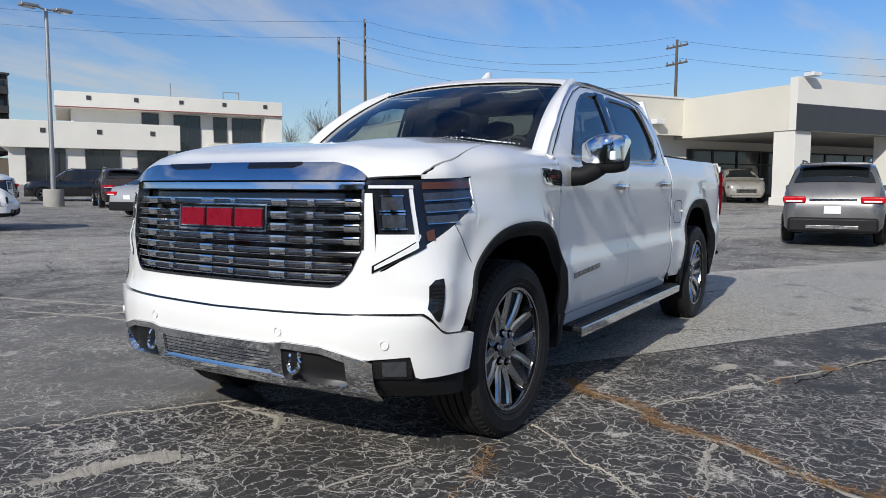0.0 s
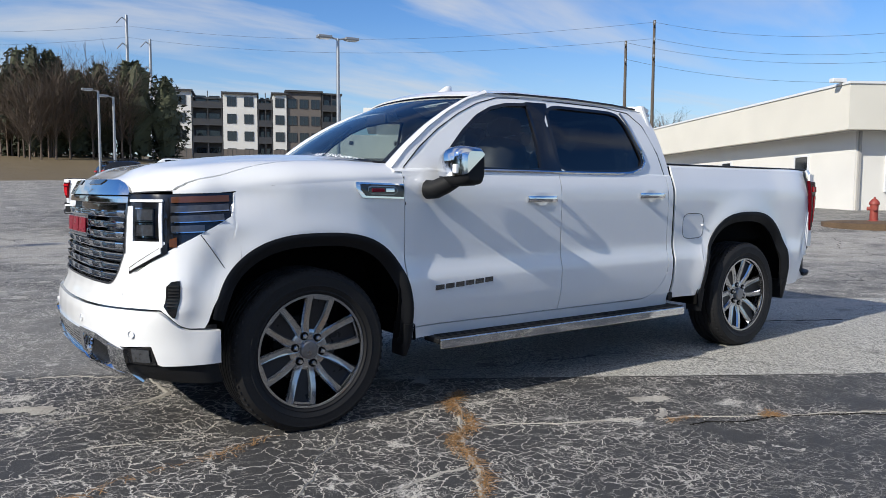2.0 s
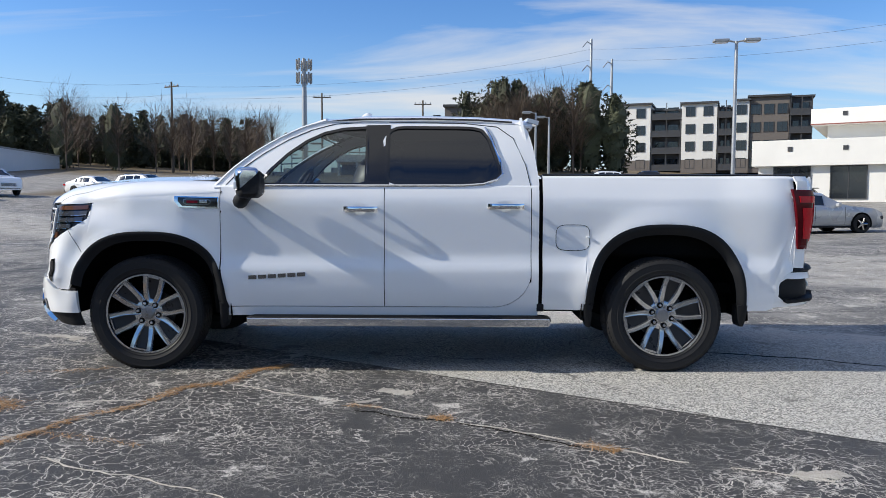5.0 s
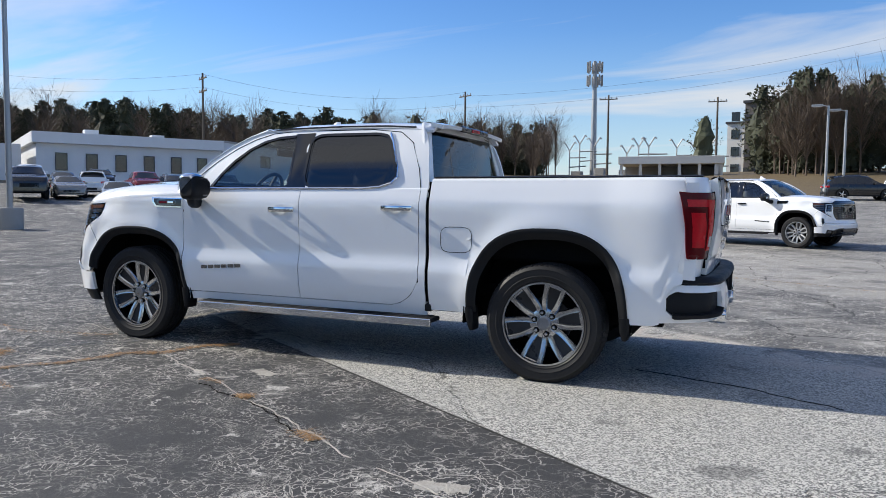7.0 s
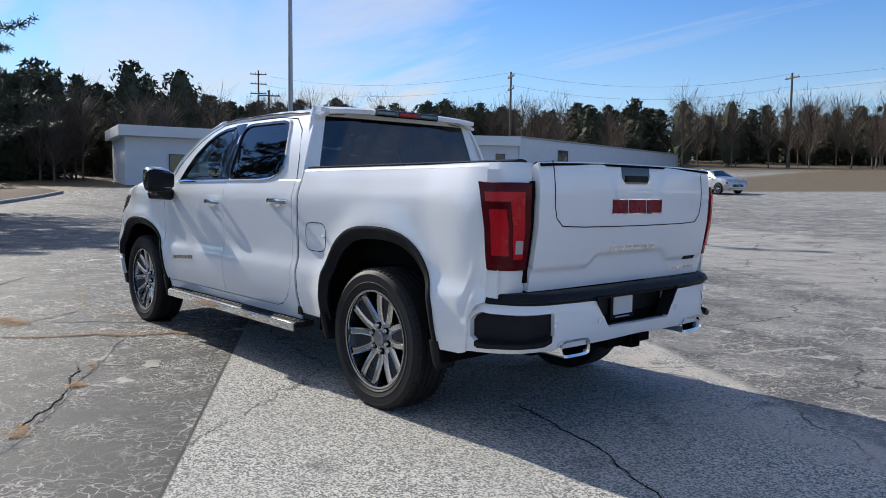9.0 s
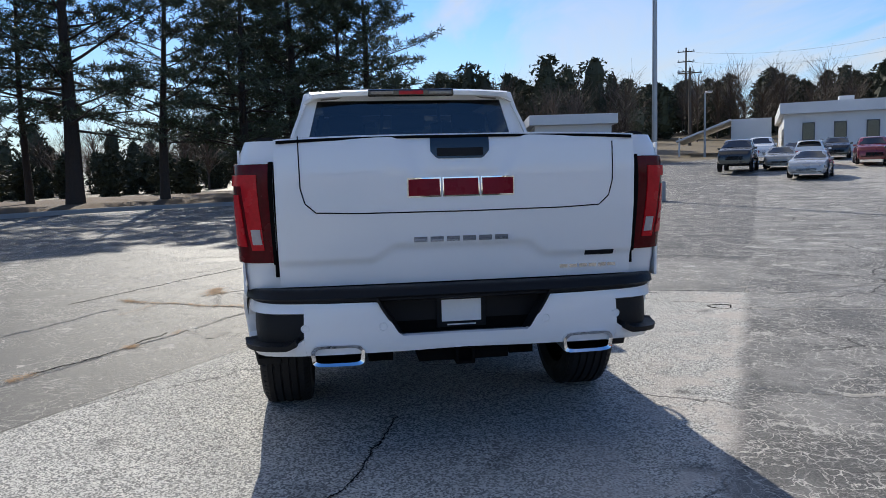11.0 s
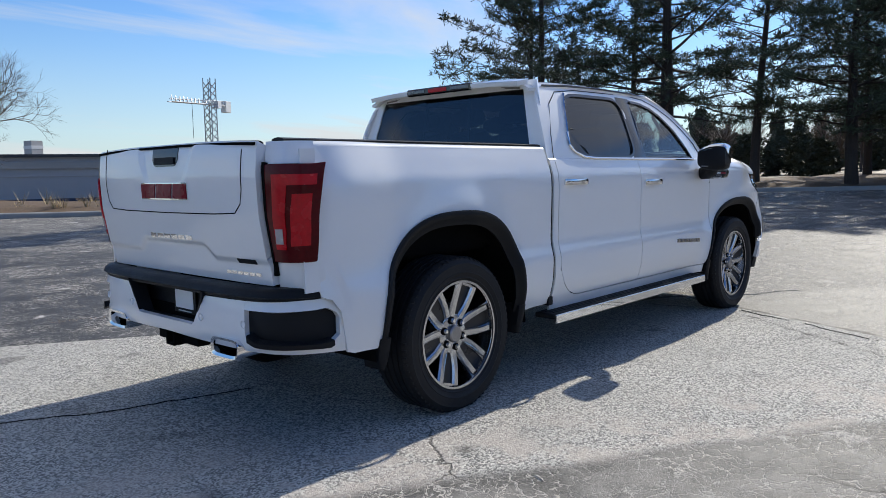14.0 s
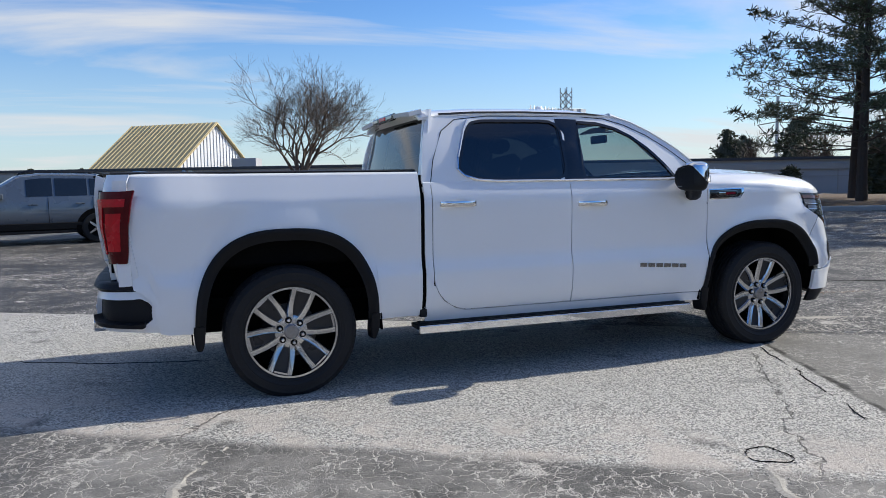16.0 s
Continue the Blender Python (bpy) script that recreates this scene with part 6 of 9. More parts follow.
sw = mesh_ob("steering_wheel", sv, sf, M_SEAT, truck, "black steering wheel")
box("wheel_hub", tuple(wc), (0.06, 0.14, 0.12), M_SEAT, sw, bevel=0.02)
for a in (0.15, math.pi - 0.15, math.pi * 1.5):
    kv, kf = tube([wc, wc + wm.to_3x3() @ Vector((0.18 * math.cos(a), 0.18 * math.sin(a), 0))], 0.016, 6)
    mesh_ob("wheel_spoke", kv, kf, M_SEAT, sw)
box("rear_view_mirror", (0.93, 0.0, 1.70), (0.03, 0.24, 0.07), M_SEAT, truck, "black rear view mirror", bevel=0.012)
patch("headliner", lambda u, v: Vector((u + 0.26 * v * v * (2.76 - u) / 1.55, v * 0.62, 1.832 - 0.03 * v * v)), span(1.21, 2.76, 6), -1, 1, 7, mat("headliner", (0.20, 0.20, 0.19), 0.9), truck, "grey headliner", thick=0.01, flip=True)
boxes_mesh("cabin_floor", [((1.75, 0, 0.62), (2.1, 1.7, 0.03)), ((0.62, 0, 1.0), (0.03, 1.6, 0.7))], M_SEAT, truck, "dark cabin floor")
box("window_sticker", (1.02, 0.30, 1.742), (0.10, 0.16, 0.004), mat("sticker_paper", (0.7, 0.72, 0.66), 0.7), truck, "pale paper sticker behind the windscreen", m=None)

for y in (-0.36, 0.36):
    vm = pose(1.16, y, 1.752, 0, -66, 0)
    visor = box("sun_visor", (0, 0, 0), (0.012, 0.40, 0.12), mat("visor_cloth", (0.42, 0.43, 0.41), 0.85), truck, "pale grey sun visor", bevel=0.005, m=vm)
    if y < 0:
        box("warning_label", (-0.009, -0.02, 0.03), (0.003, 0.14, 0.05), mat("label_paper", (0.75, 0.77, 0.68), 0.7), visor, "white and yellow warning label", m=vm)
    hv, hf = tube([(0.86, y * 2.06, 1.50), (0.90, y * 1.97, 1.535), (1.0, y * 1.94, 1.62), (1.08, y * 1.94, 1.68), (1.11, y * 1.98, 1.705)], 0.014, 7)
    mesh_ob("grab_handle", hv, hf, mat("grey_handle", (0.30, 0.31, 0.31), 0.6), truck, "grey grab handle on the windscreen pillar")


def frost():
    """Loose frost crumbs left along the rear of the hood."""
    rng = random.Random(12)
    lists = []
    for _ in range(520):
        v = rng.uniform(-0.97, 0.97)
        u = 1 - abs(rng.gauss(0, 0.05)) - 0.10 * abs(v) * rng.random() ** 2
        p = hood_surf(min(0.995, max(0.6, u)), v)
        r = rng.uniform(0.0015, 0.0045)
        lists.append(([(p.x - r, p.y, p.z), (p.x + r, p.y, p.z + 0.001), (p.x, p.y - r * 1.4, p.z), (p.x, p.y + r, p.z + 0.0005), (p.x, p.y, p.z + r * 1.2)], [(0, 2, 4), (2, 1, 4), (1, 3, 4), (3, 0, 4)]))
    v, f = join(lists)
    tagged(mesh_ob("frost_crumbs", v, f, mat("frost", (0.86, 0.88, 0.90), 0.5, vary=0.05), None, "white frost crumbs lying along the hood's rear edge", smooth=False), "", "frost", "", "stuff")


frost()


# ---- surroundings: materials ----
M_STUCCO = mat("white_stucco", (0.72, 0.70, 0.65), 0.8, vary=0.07, scale=0.6, fine=30, bump=0.002)
M_CREAM = mat("cream_wall", (0.66, 0.63, 0.55), 0.8, vary=0.07, scale=0.5, fine=30, bump=0.002)
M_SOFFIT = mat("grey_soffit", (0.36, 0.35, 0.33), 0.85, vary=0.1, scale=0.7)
M_BAND = mat("dark_band", (0.045, 0.048, 0.055), 0.5, vary=0.12, scale=1)
M_PANE = mat("dark_pane", (0.018, 0.021, 0.025), 0.08, vary=0.3, scale=0.6, coat=0.5)
M_FRAME = mat("window_frame", (0.05, 0.05, 0.052), 0.5)
M_BRICK = mat("grey_brown_cladding", (0.15, 0.13, 0.115), 0.85, vary=0.14, scale=0.8, fine=9)
M_DARKCLAD = mat("charcoal_cladding", (0.055, 0.056, 0.06), 0.75, vary=0.15, scale=0.6)
M_GALV = mat("galvanised_steel", (0.36, 0.37, 0.38), 0.45, 0.6, vary=0.1, scale=4)
M_WOODPOLE = mat("weathered_pole", (0.11, 0.09, 0.07), 0.9, vary=0.2, scale=2)
M_CONCRETE = mat("concrete", (0.33, 0.32, 0.30), 0.85, vary=0.15, scale=2, fine=40, bump=0.003)
M_PANEL = mat("grey_panel_wall", (0.40, 0.40, 0.41), 0.75, vary=0.08, scale=0.5)
M_BARK = mat("pine_bark", (0.045, 0.034, 0.027), 0.95, vary=0.35, scale=4, fine=25, bump=0.02)
M_NEEDLE = mat("pine_needles", (0.042, 0.058, 0.026), 0.55, vary=0.3, scale=0.8, random_tint=0.35)
M_FARPINE = mat("far_pine", (0.050, 0.056, 0.029), 0.8, vary=0.3, scale=0.2, random_tint=0.4)
M_TWIG = mat("bare_twigs", (0.12, 0.09, 0.068), 0.9, vary=0.2, scale=2, random_tint=0.3)
M_LITTER = mat("leaf_litter", (0.12, 0.078, 0.045), 0.95, vary=0.4, scale=1.5, fine=30, bump=0.02)
M_STRAW = mat("pine_straw", (0.34, 0.19, 0.075), 0.85, vary=0.3, scale=5, random_tint=0.4)
M_DRYGRASS = mat("dry_grass", (0.42, 0.32, 0.18), 0.9, vary=0.25, scale=3, random_tint=0.3)
M_TANROOF = mat("tan_metal_roof", (0.58, 0.46, 0.23), 0.5, 0.1, vary=0.15, scale=0.7)
M_WHITEMETAL = mat("white_ribbed_metal", (0.68, 0.69, 0.70), 0.5, vary=0.06, scale=1)
M_HYDRANT = mat("hydrant_red", (0.28, 0.05, 0.035), 0.55, vary=0.2, scale=9)
M_WIRE = mat("cable", (0.03, 0.03, 0.032), 0.6)
UV_TURN = math.degrees(math.atan2(U.y, U.x))


def frame_box(name, u0, u1, v0, v1, z0, z1, material, parent, label="", bevel=0.0):
    """A box given by its limits in the parent's own axes."""
    return box(name, ((u0 + u1) / 2, (v0 + v1) / 2, (z0 + z1) / 2), (u1 - u0, v1 - v0, z1 - z0), material, parent, label, bevel=bevel)


def window_on(parent, face, a0, a1, plane, z0, z1, mullions=1, frame_mat=None, out=-1):
    """A framed dark window set proud of a wall; face 'v': the wall runs along u."""
    d = 0.05 * out
    def bx(nm, p0, p1, q0, q1, depth, mt, par, lab=""):
        lo, hi = sorted((plane, plane + depth))
        if face == "v":
            return frame_box(nm, p0, p1, lo, hi, q0, q1, mt, par, lab)
        return frame_box(nm, lo, hi, p0, p1, q0, q1, mt, par, lab)
    w = bx("window", a0, a1, z0, z1, d, M_PANE, parent, "dark window pane")
    fm = frame_mat or M_FRAME
    t = 0.07
    for p0, p1, q0, q1 in ((a0 - t, a0, z0 - t, z1 + t), (a1, a1 + t, z0 - t, z1 + t), (a0, a1, z1, z1 + t), (a0, a1, z0 - t, z0)):
        bx("frame", p0, p1, q0, q1, d * 1.8, fm, w)
    for k in range(mullions):
        x = a0 + (a1 - a0) * (k + 1) / (mullions + 1)
        bx("mullion", x - 0.03, x + 0.03, z0, z1, d * 1.6, fm, w)
    return w


# ---- car dealer's building ----
def dealership():
    b = thing("dealership_building", (29.7, 11.0, 0.0), UV_TURN, "cream single-storey dealership with deep fascia and glazed canopy", "building")
    frame_box("wall", 1.0, 30, 1.0, 30, 0.2, 4.2, M_STUCCO, b, "white painted wall")
    frame_box("fascia", 0, 30.5, 0, 0.35, 3.86, 5.72, M_CREAM, b, "cream fascia")
    frame_box("fascia", 0, 0.35, 0.35, 30, 3.86, 5.72, M_CREAM, b, "cream fascia")
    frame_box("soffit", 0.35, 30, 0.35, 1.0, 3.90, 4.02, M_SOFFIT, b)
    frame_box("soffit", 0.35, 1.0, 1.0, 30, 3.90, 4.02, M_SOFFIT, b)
    frame_box("coping", -0.06, 30.5, -0.06, 0.40, 5.724, 5.82, M_WHITEMETAL, b)
    frame_box("coping", -0.06, 0.40, 0.404, 30, 5.724, 5.82, M_WHITEMETAL, b)
    frame_box("roof", 0.4, 30, 0.45, 30, 5.2, 5.4, M_SOFFIT, b)
    # canopy
    frame_box("canopy_fascia", 7.6, 7.95, -6.3, -0.004, 3.72, 5.72, M_CREAM, b, "cream canopy fascia")
    frame_box("canopy_front", 7.58, 34, -6.72, -6.32, 3.72, 6.02, M_STUCCO, b, "white canopy parapet")
    frame_box("dark_band", 7.54, 34, -6.76, -6.725, 3.70, 4.86, M_BAND, b, "dark sign band")
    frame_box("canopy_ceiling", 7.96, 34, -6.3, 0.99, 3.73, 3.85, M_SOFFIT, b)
    for u in (8.2, 15.5, 22.8):
        c = frame_box("column", u - 0.55, u + 0.55, -6.6, -5.5, 0.2, 3.715, M_STUCCO, b, "white square column", bevel=0.02)
        frame_box("column_base", u - 0.62, u + 0.62, -6.67, -5.43, 0.2, 0.75, M_STUCCO, c)
    # glazed showroom front
    for k in range(11):
        u = 9.0 + 1.9 * k
        window_on(b, "v", u, u + 1.75, 0.995, 0.55, 3.2, 0)
    for z in (1.6,):
        frame_box("transom", 9.0, 30, 0.90, 0.94, 2.45, 2.53, M_FRAME, b)
    window_on(b, "v", 2.4, 3.4, 0.995, 1.35, 2.95, 0, M_WHITEMETAL)
    window_on(b, "u", 4.5, 5.6, 0.995, 2.0, 2.95, 0, M_WHITEMETAL)
    window_on(b, "u", 12.5, 13.6, 0.995, 2.0, 2.95, 0, M_WHITEMETAL)
    # downpipe and wall lamp
    frame_box("downpipe", 1.10, 1.20, 0.88, 0.99, 0.3, 3.88, M_SOFFIT, b)
    l = frame_box("wall_lamp", 5.4, 6.0, -0.45, -0.004, 4.35, 4.6, M_WHITEMETAL, b, "white wall flood lamp", bevel=0.03)
    r = frame_box("roof_lamp", -0.5, 0.1, 0.4, 0.7, 5.83, 6.0, M_WHITEMETAL, b, bevel=0.03)
    r = frame_box("roof_lamp", 7.9, 8.5, -7.2, -6.7, 6.03, 6.2, M_WHITEMETAL, b, bevel=0.03)
    frame_box("roof_unit", 9, 13, 6, 9, 5.4, 6.4, M_BAND, b, "dark roof unit")
    return b


dealership()


def office():
    b = thing("office_building", (32.9, 57.6, 0.0), UV_TURN, "white two-storey office with projecting upper fascia and dark windows", "building")
    frame_box("upper_wall", 1.2, 19.0, 1.3, 14, 1.2, 7.75, M_STUCCO, b, "white wall")
    frame_box("upper_fascia", 0, 19.2, 0, 14.5, 7.75, 9.1, M_STUCCO, b, "white upper fascia", bevel=0.03)
    frame_box("red_edge", -0.02, 19.22, -0.03, -0.003, 7.75, 7.84, mat("rust_red_trim", (0.22, 0.06, 0.045), 0.6), b, "rust red trim")
    frame_box("low_wall", -3.2, 8.8, -5.4, 1.29, 1.2, 4.05, M_STUCCO, b, "white wall")
    frame_box("low_fascia", -3.65, 9.1, -6.0, 1.1, 4.05, 6.1, M_STUCCO, b, "white lower fascia", bevel=0.03)
    frame_box("side_pier", 17.6, 19.2, 0.2, 1.28, 1.2, 7.74, M_STUCCO, b)
    frame_box("side_wing", 12.4, 19.0, -1.0, 1.28, 1.2, 5.0, M_STUCCO, b)
    for a, c in ((-2.0, 0.6), (2.1, 4.5), (5.9, 8.1)):
        window_on(b, "v", a, c, -5.405, 1.5, 3.95, 1)
    for a, c, z0, z1, n in ((6.9, 8.2, 6.3, 7.6, 0), (9.6, 11.8, 1.5, 7.55, 1), (13.1, 14.2, 5.3, 7.5, 0), (14.8, 17.4, 5.3, 7.5, 2)):
        window_on(b, "v", a, c, 1.295, z0, z1, n)
    window_on(b, "v", 13.0, 16.5, -1.005, 1.5, 3.6, 2)
    for k in range(5):
        u = 2.4 + 3.75 * k
        frame_box("vent", u, u + 0.35, -0.05, -0.001, 8.45, 8.8, M_FRAME, b, "dark square vent")
    for k in range(3):
        u = -1.0 + 3.9 * k
        frame_box("vent", u, u + 0.35, -6.05, -6.001, 5.2, 5.55, M_FRAME, b, "dark square vent")
    frame_box("roof_mast", 10.0, 10.08, 7, 7.08, 9.1, 11.2, M_GALV, b)
    for u0, u1, z in ((14.5, 16.0, 10.3),):
        for u in (u0, u1):
            frame_box("rack_post", u - 0.04, u + 0.04, 4, 4.08, 9.1, z, M_GALV, b)
        frame_box("rack_bar", u0, u1, 4, 4.08, z - 0.08, z, M_GALV, b)
    return b


office()


def apartments():
    o = Vector((35.0, 141.5, 0))
    e = Vector((66.7, 129.5, 0))
    ang = math.degrees(math.atan2(e.y - o.y, e.x - o.x))
    b = thing("apartment_building", (o.x, o.y, 0), ang, "four-storey white and charcoal apartment block with balconies", "building")
    z0, st = 6.6, 3.3
    segs = ((-1, 6.4, "w", 20.0), (6.4, 12.2, "d", 18.8), (12.2, 18.6, "w", 19.8), (18.6, 21.6, "d", 18.8), (21.6, 24.2, "w", 20.0), (24.2, 31.0, "b", 20.6), (31.0, 35.0, "d", 20.4))
    for a, c, k, top in segs:
        v0 = 0.0 if k == "w" else (0.35 if k == "b" else 1.6)
        frame_box("wall", a + 0.003, c - 0.003, v0, 14, z0, top, {"w": M_STUCCO, "b": M_BRICK, "d": M_DARKCLAD}[k], b)
        frame_box("roof_edge", a - 0.3, c + 0.3, v0 - 0.5, 14.2, top + 0.003, top + 0.35, M_DARKCLAD, b)
        if k == "w":
            frame_box("stone_base", a, c, -0.06, -0.003, z0, z0 + 2.6, M_BRICK, b)
        for f in range(4):
            zz = z0 + 1.0 + st * f
            if k == "d":
                bal = frame_box("balcony", a + 0.1, c - 0.1, 0.1, 1.6, zz - 0.5, zz - 0.25, M_DARKCLAD, b, "charcoal balcony")
                frame_box("rail", a + 0.1, c - 0.1, 0.1, 0.16, zz - 0.25, zz + 0.75, M_FRAME, bal)
                for q in (a + 0.15, (a + c) / 2, c - 0.3):
                    frame_box("post", q, q + 0.15, 0.1, 0.25, zz + 0.75, zz + 2.75, M_DARKCLAD, bal)
                window_on(b, "v", a + 0.7, (a + c) / 2 - 0.3, 1.6, zz - 0.2, zz + 1.9, 0)
                window_on(b, "v", (a + c) / 2 + 0.3, c - 0.7, 1.6, zz - 0.2, zz + 1.9, 0)
            else:
                n = 2 if c - a > 4 else 1
                for j in range(n + (1 if k == "b" else 0)):
                    w = (c - a) / (n + (1 if k == "b" else 0))
                    q = a + w * (j + 0.5)
                    window_on(b, "v", q - 0.8, q + 0.8, v0 - 0.001, zz, zz + 1.7, 1, M_FRAME)
    # end block further along
    b2 = thing("apartment_building", (-2.5, 146, 0), -8, "grey end block of apartments behind the trees", "building")
    frame_box("wall", 0, 3.2, 0.5, 10, 5, 16.6, M_STUCCO, b2)
    frame_box("wall", 3.2, 12, 0, 12, 5, 20.3, M_BRICK, b2)
    frame_box("roof_edge", 2.9, 12.3, -0.6, 12.3, 20.303, 20.75, M_DARKCLAD, b2)
    frame_box("roof_edge", -0.3, 3.19, 0.1, 10, 16.603, 16.95, M_DARKCLAD, b2)
    for f in range(4):
        zz = 7.2 + 3.3 * f
        window_on(b2, "v", 0.8, 2.2, 0.499, zz, zz + 1.6, 1)
        bal = frame_box("balcony", 3.4, 6.2, -1.5, -0.003, zz - 0.4, zz - 0.1, M_DARKCLAD, b2)
        frame_box("rail", 3.4, 6.2, -1.5, -1.44, zz - 0.1, zz + 0.9, M_FRAME, bal)
        window_on(b2, "v", 7.2, 8.4, -0.001, zz, zz + 1.7, 0)
        window_on(b2, "v", 9.4, 10.6, -0.001, zz, zz + 1.7, 0)


apartments()


def low_building():
    k1, l1 = Vector((-47.0, 55.3, 0)), Vector((-55.8, 40.7, 0))
    ang = math.degrees(math.atan2(k1.y - l1.y, k1.x - l1.x))
    L = (k1 - l1).length
    b = thing("low_commercial_building", (l1.x, l1.y, 0), ang, "long low white commercial building with flat roof", "building")
    frame_box("wall", 0, L, 0.4, 20, 2.0, 6.3, M_WHITEMETAL, b)
    frame_box("parapet", -0.4, L + 0.1, -0.3, 20.2, 6.303, 7.3, M_WHITEMETAL, b, "pale metal parapet")
    for k in range(6):
        window_on(b, "v", 1.6 + 2.6 * k, 2.5 + 2.6 * k, 0.399, 3.9, 5.4, 0)
    for u, v in ((5, 6), (12, 8)):
        frame_box("roof_unit", u, u + 1.3, v, v + 1.2, 7.303, 8.2, M_WHITEMETAL, b)
    b2 = thing("low_commercial_building", (k1.x, k1.y, 0), 98, "plain white wing of the low commercial building", "building")
    frame_box("wall", 0.3, 42, 0.1, 18, 2.0, 7.2, M_WHITEMETAL, b2)
    frame_box("coping", 0.3, 42.1, 0.0, 18.1, 7.203, 7.4, M_SOFFIT, b2)
    window_on(b2, "v", 8, 10, 0.099, 5.0, 6.2, 1, None)
    # shed wing with a sloping canopy
    b3 = thing("open_shed", (-59.5, 37.5, 0), ang, "white shed with a sloping canopy", "shed")
    frame_box("wall", 0, 3.6, 0.5, 8, 2.0, 6.2, M_WHITEMETAL, b3)
    vs = [(-5, -1, 4.3), (0, -1, 6.2), (0, 7, 6.2), (-5, 7, 4.3)]
    vs += [(x, y, z - 0.2) for x, y, z in vs]
    mesh_ob("canopy", vs, [(0, 1, 2, 3), (7, 6, 5, 4), (0, 4, 5, 1), (1, 5, 6, 2), (2, 6, 7, 3), (3, 7, 4, 0)], M_WHITEMETAL, b3, smooth=False)
    for x in (-4.8, -2.4):
        frame_box("post", x, x + 0.15, -0.9, -0.75, 2.0, 4.6 + (x + 4.8) * 0.3, M_WHITEMETAL, b3)
    # small white kiosk building
    a, c = Vector((-50.0, 15.3, 0)), Vector((-48.9, 21.3, 0))
    ang = math.degrees(math.atan2(c.y - a.y, c.x - a.x))
    b4 = thing("small_white_building", (a.x, a.y, 0), ang, "small white flat-roofed building with dark doors", "building")
    L = (c - a).length
    frame_box("wall", 0, L, 0, 7, -0.2, 5.2, M_WHITEMETAL, b4)
    frame_box("roof", -0.5, L + 0.4, -0.7, 7.4, 5.203, 6.0, M_WHITEMETAL, b4, bevel=0.03)
    window_on(b4, "v", 3.2, 4.4, 0.001, 1.7, 3.9, 0)
    frame_box("door", 4.7, 5.4, -0.05, -0.002, 1.7, 3.6, M_SOFFIT, b4, "grey door")
    frame_box("loading_step", 2.6, 5.8, -1.2, -0.003, -0.1, 1.6, M_CONCRETE, b4)


low_building()


def carport():
    b = thing("open_carport", (-15.0, 103.0, 0), 4, "white flat-roofed open carport on columns", "carport")
    frame_box("roof", 0, 14.5, 0, 9, 6.9, 8.0, M_STUCCO, b, bevel=0.03)
    for k in range(6):
        frame_box("column", 0.2 + 2.7 * k, 0.6 + 2.7 * k, 0.3, 0.7, 4.0, 6.897, M_STUCCO, b)
    frame_box("back_wall", 0.2, 14.3, 8, 8.3, 4.0, 6.897, M_SOFFIT, b)
    frame_box("end_wall", 13.2, 14.3, 0.3, 7.99, 4.0, 6.897, M_STUCCO, b)


carport()


def warehouse():
    p, q = Vector((-44, -35, 0)), Vector((26, -60, 0))
    ang = math.degrees(math.atan2(q.y - p.y, q.x - p.x))
    L = (q - p).length
    b = thing("warehouse", (p.x, p.y, 0), ang, "long low grey panelled warehouse beyond the verge", "warehouse")
    frame_box("wall", -20, L, -25, -0.2, -2, 2.75, M_PANEL, b, "grey wall")
    frame_box("eave_band", -20, L, -25, -0.05, 2.03, 2.45, M_SOFFIT, b)
    frame_box("roof_edge", -20, L, -25.2, 0.05, 2.753, 2.95, M_BAND, b)
    frame_box("base_stripe", -20, L, -0.197, -0.12, -0.1, 0.12, mat("navy_stripe", (0.03, 0.045, 0.09), 0.6), b, "navy base stripe")
    for k in range(12):
        u = -12 + 7.2 * k
        frame_box("panel_joint", u, u + 0.06, -0.199, -0.17, 0.13, 2.02, M_SOFFIT, b)
    frame_box("rail_line", -20, L, -0.199, -0.15, 1.5, 1.54, M_SOFFIT, b)
    for u in (22, 47):
        frame_box("roof_unit", u, u + 2, -8, -6, 2.953, 3.8, M_PANEL, b)


warehouse()


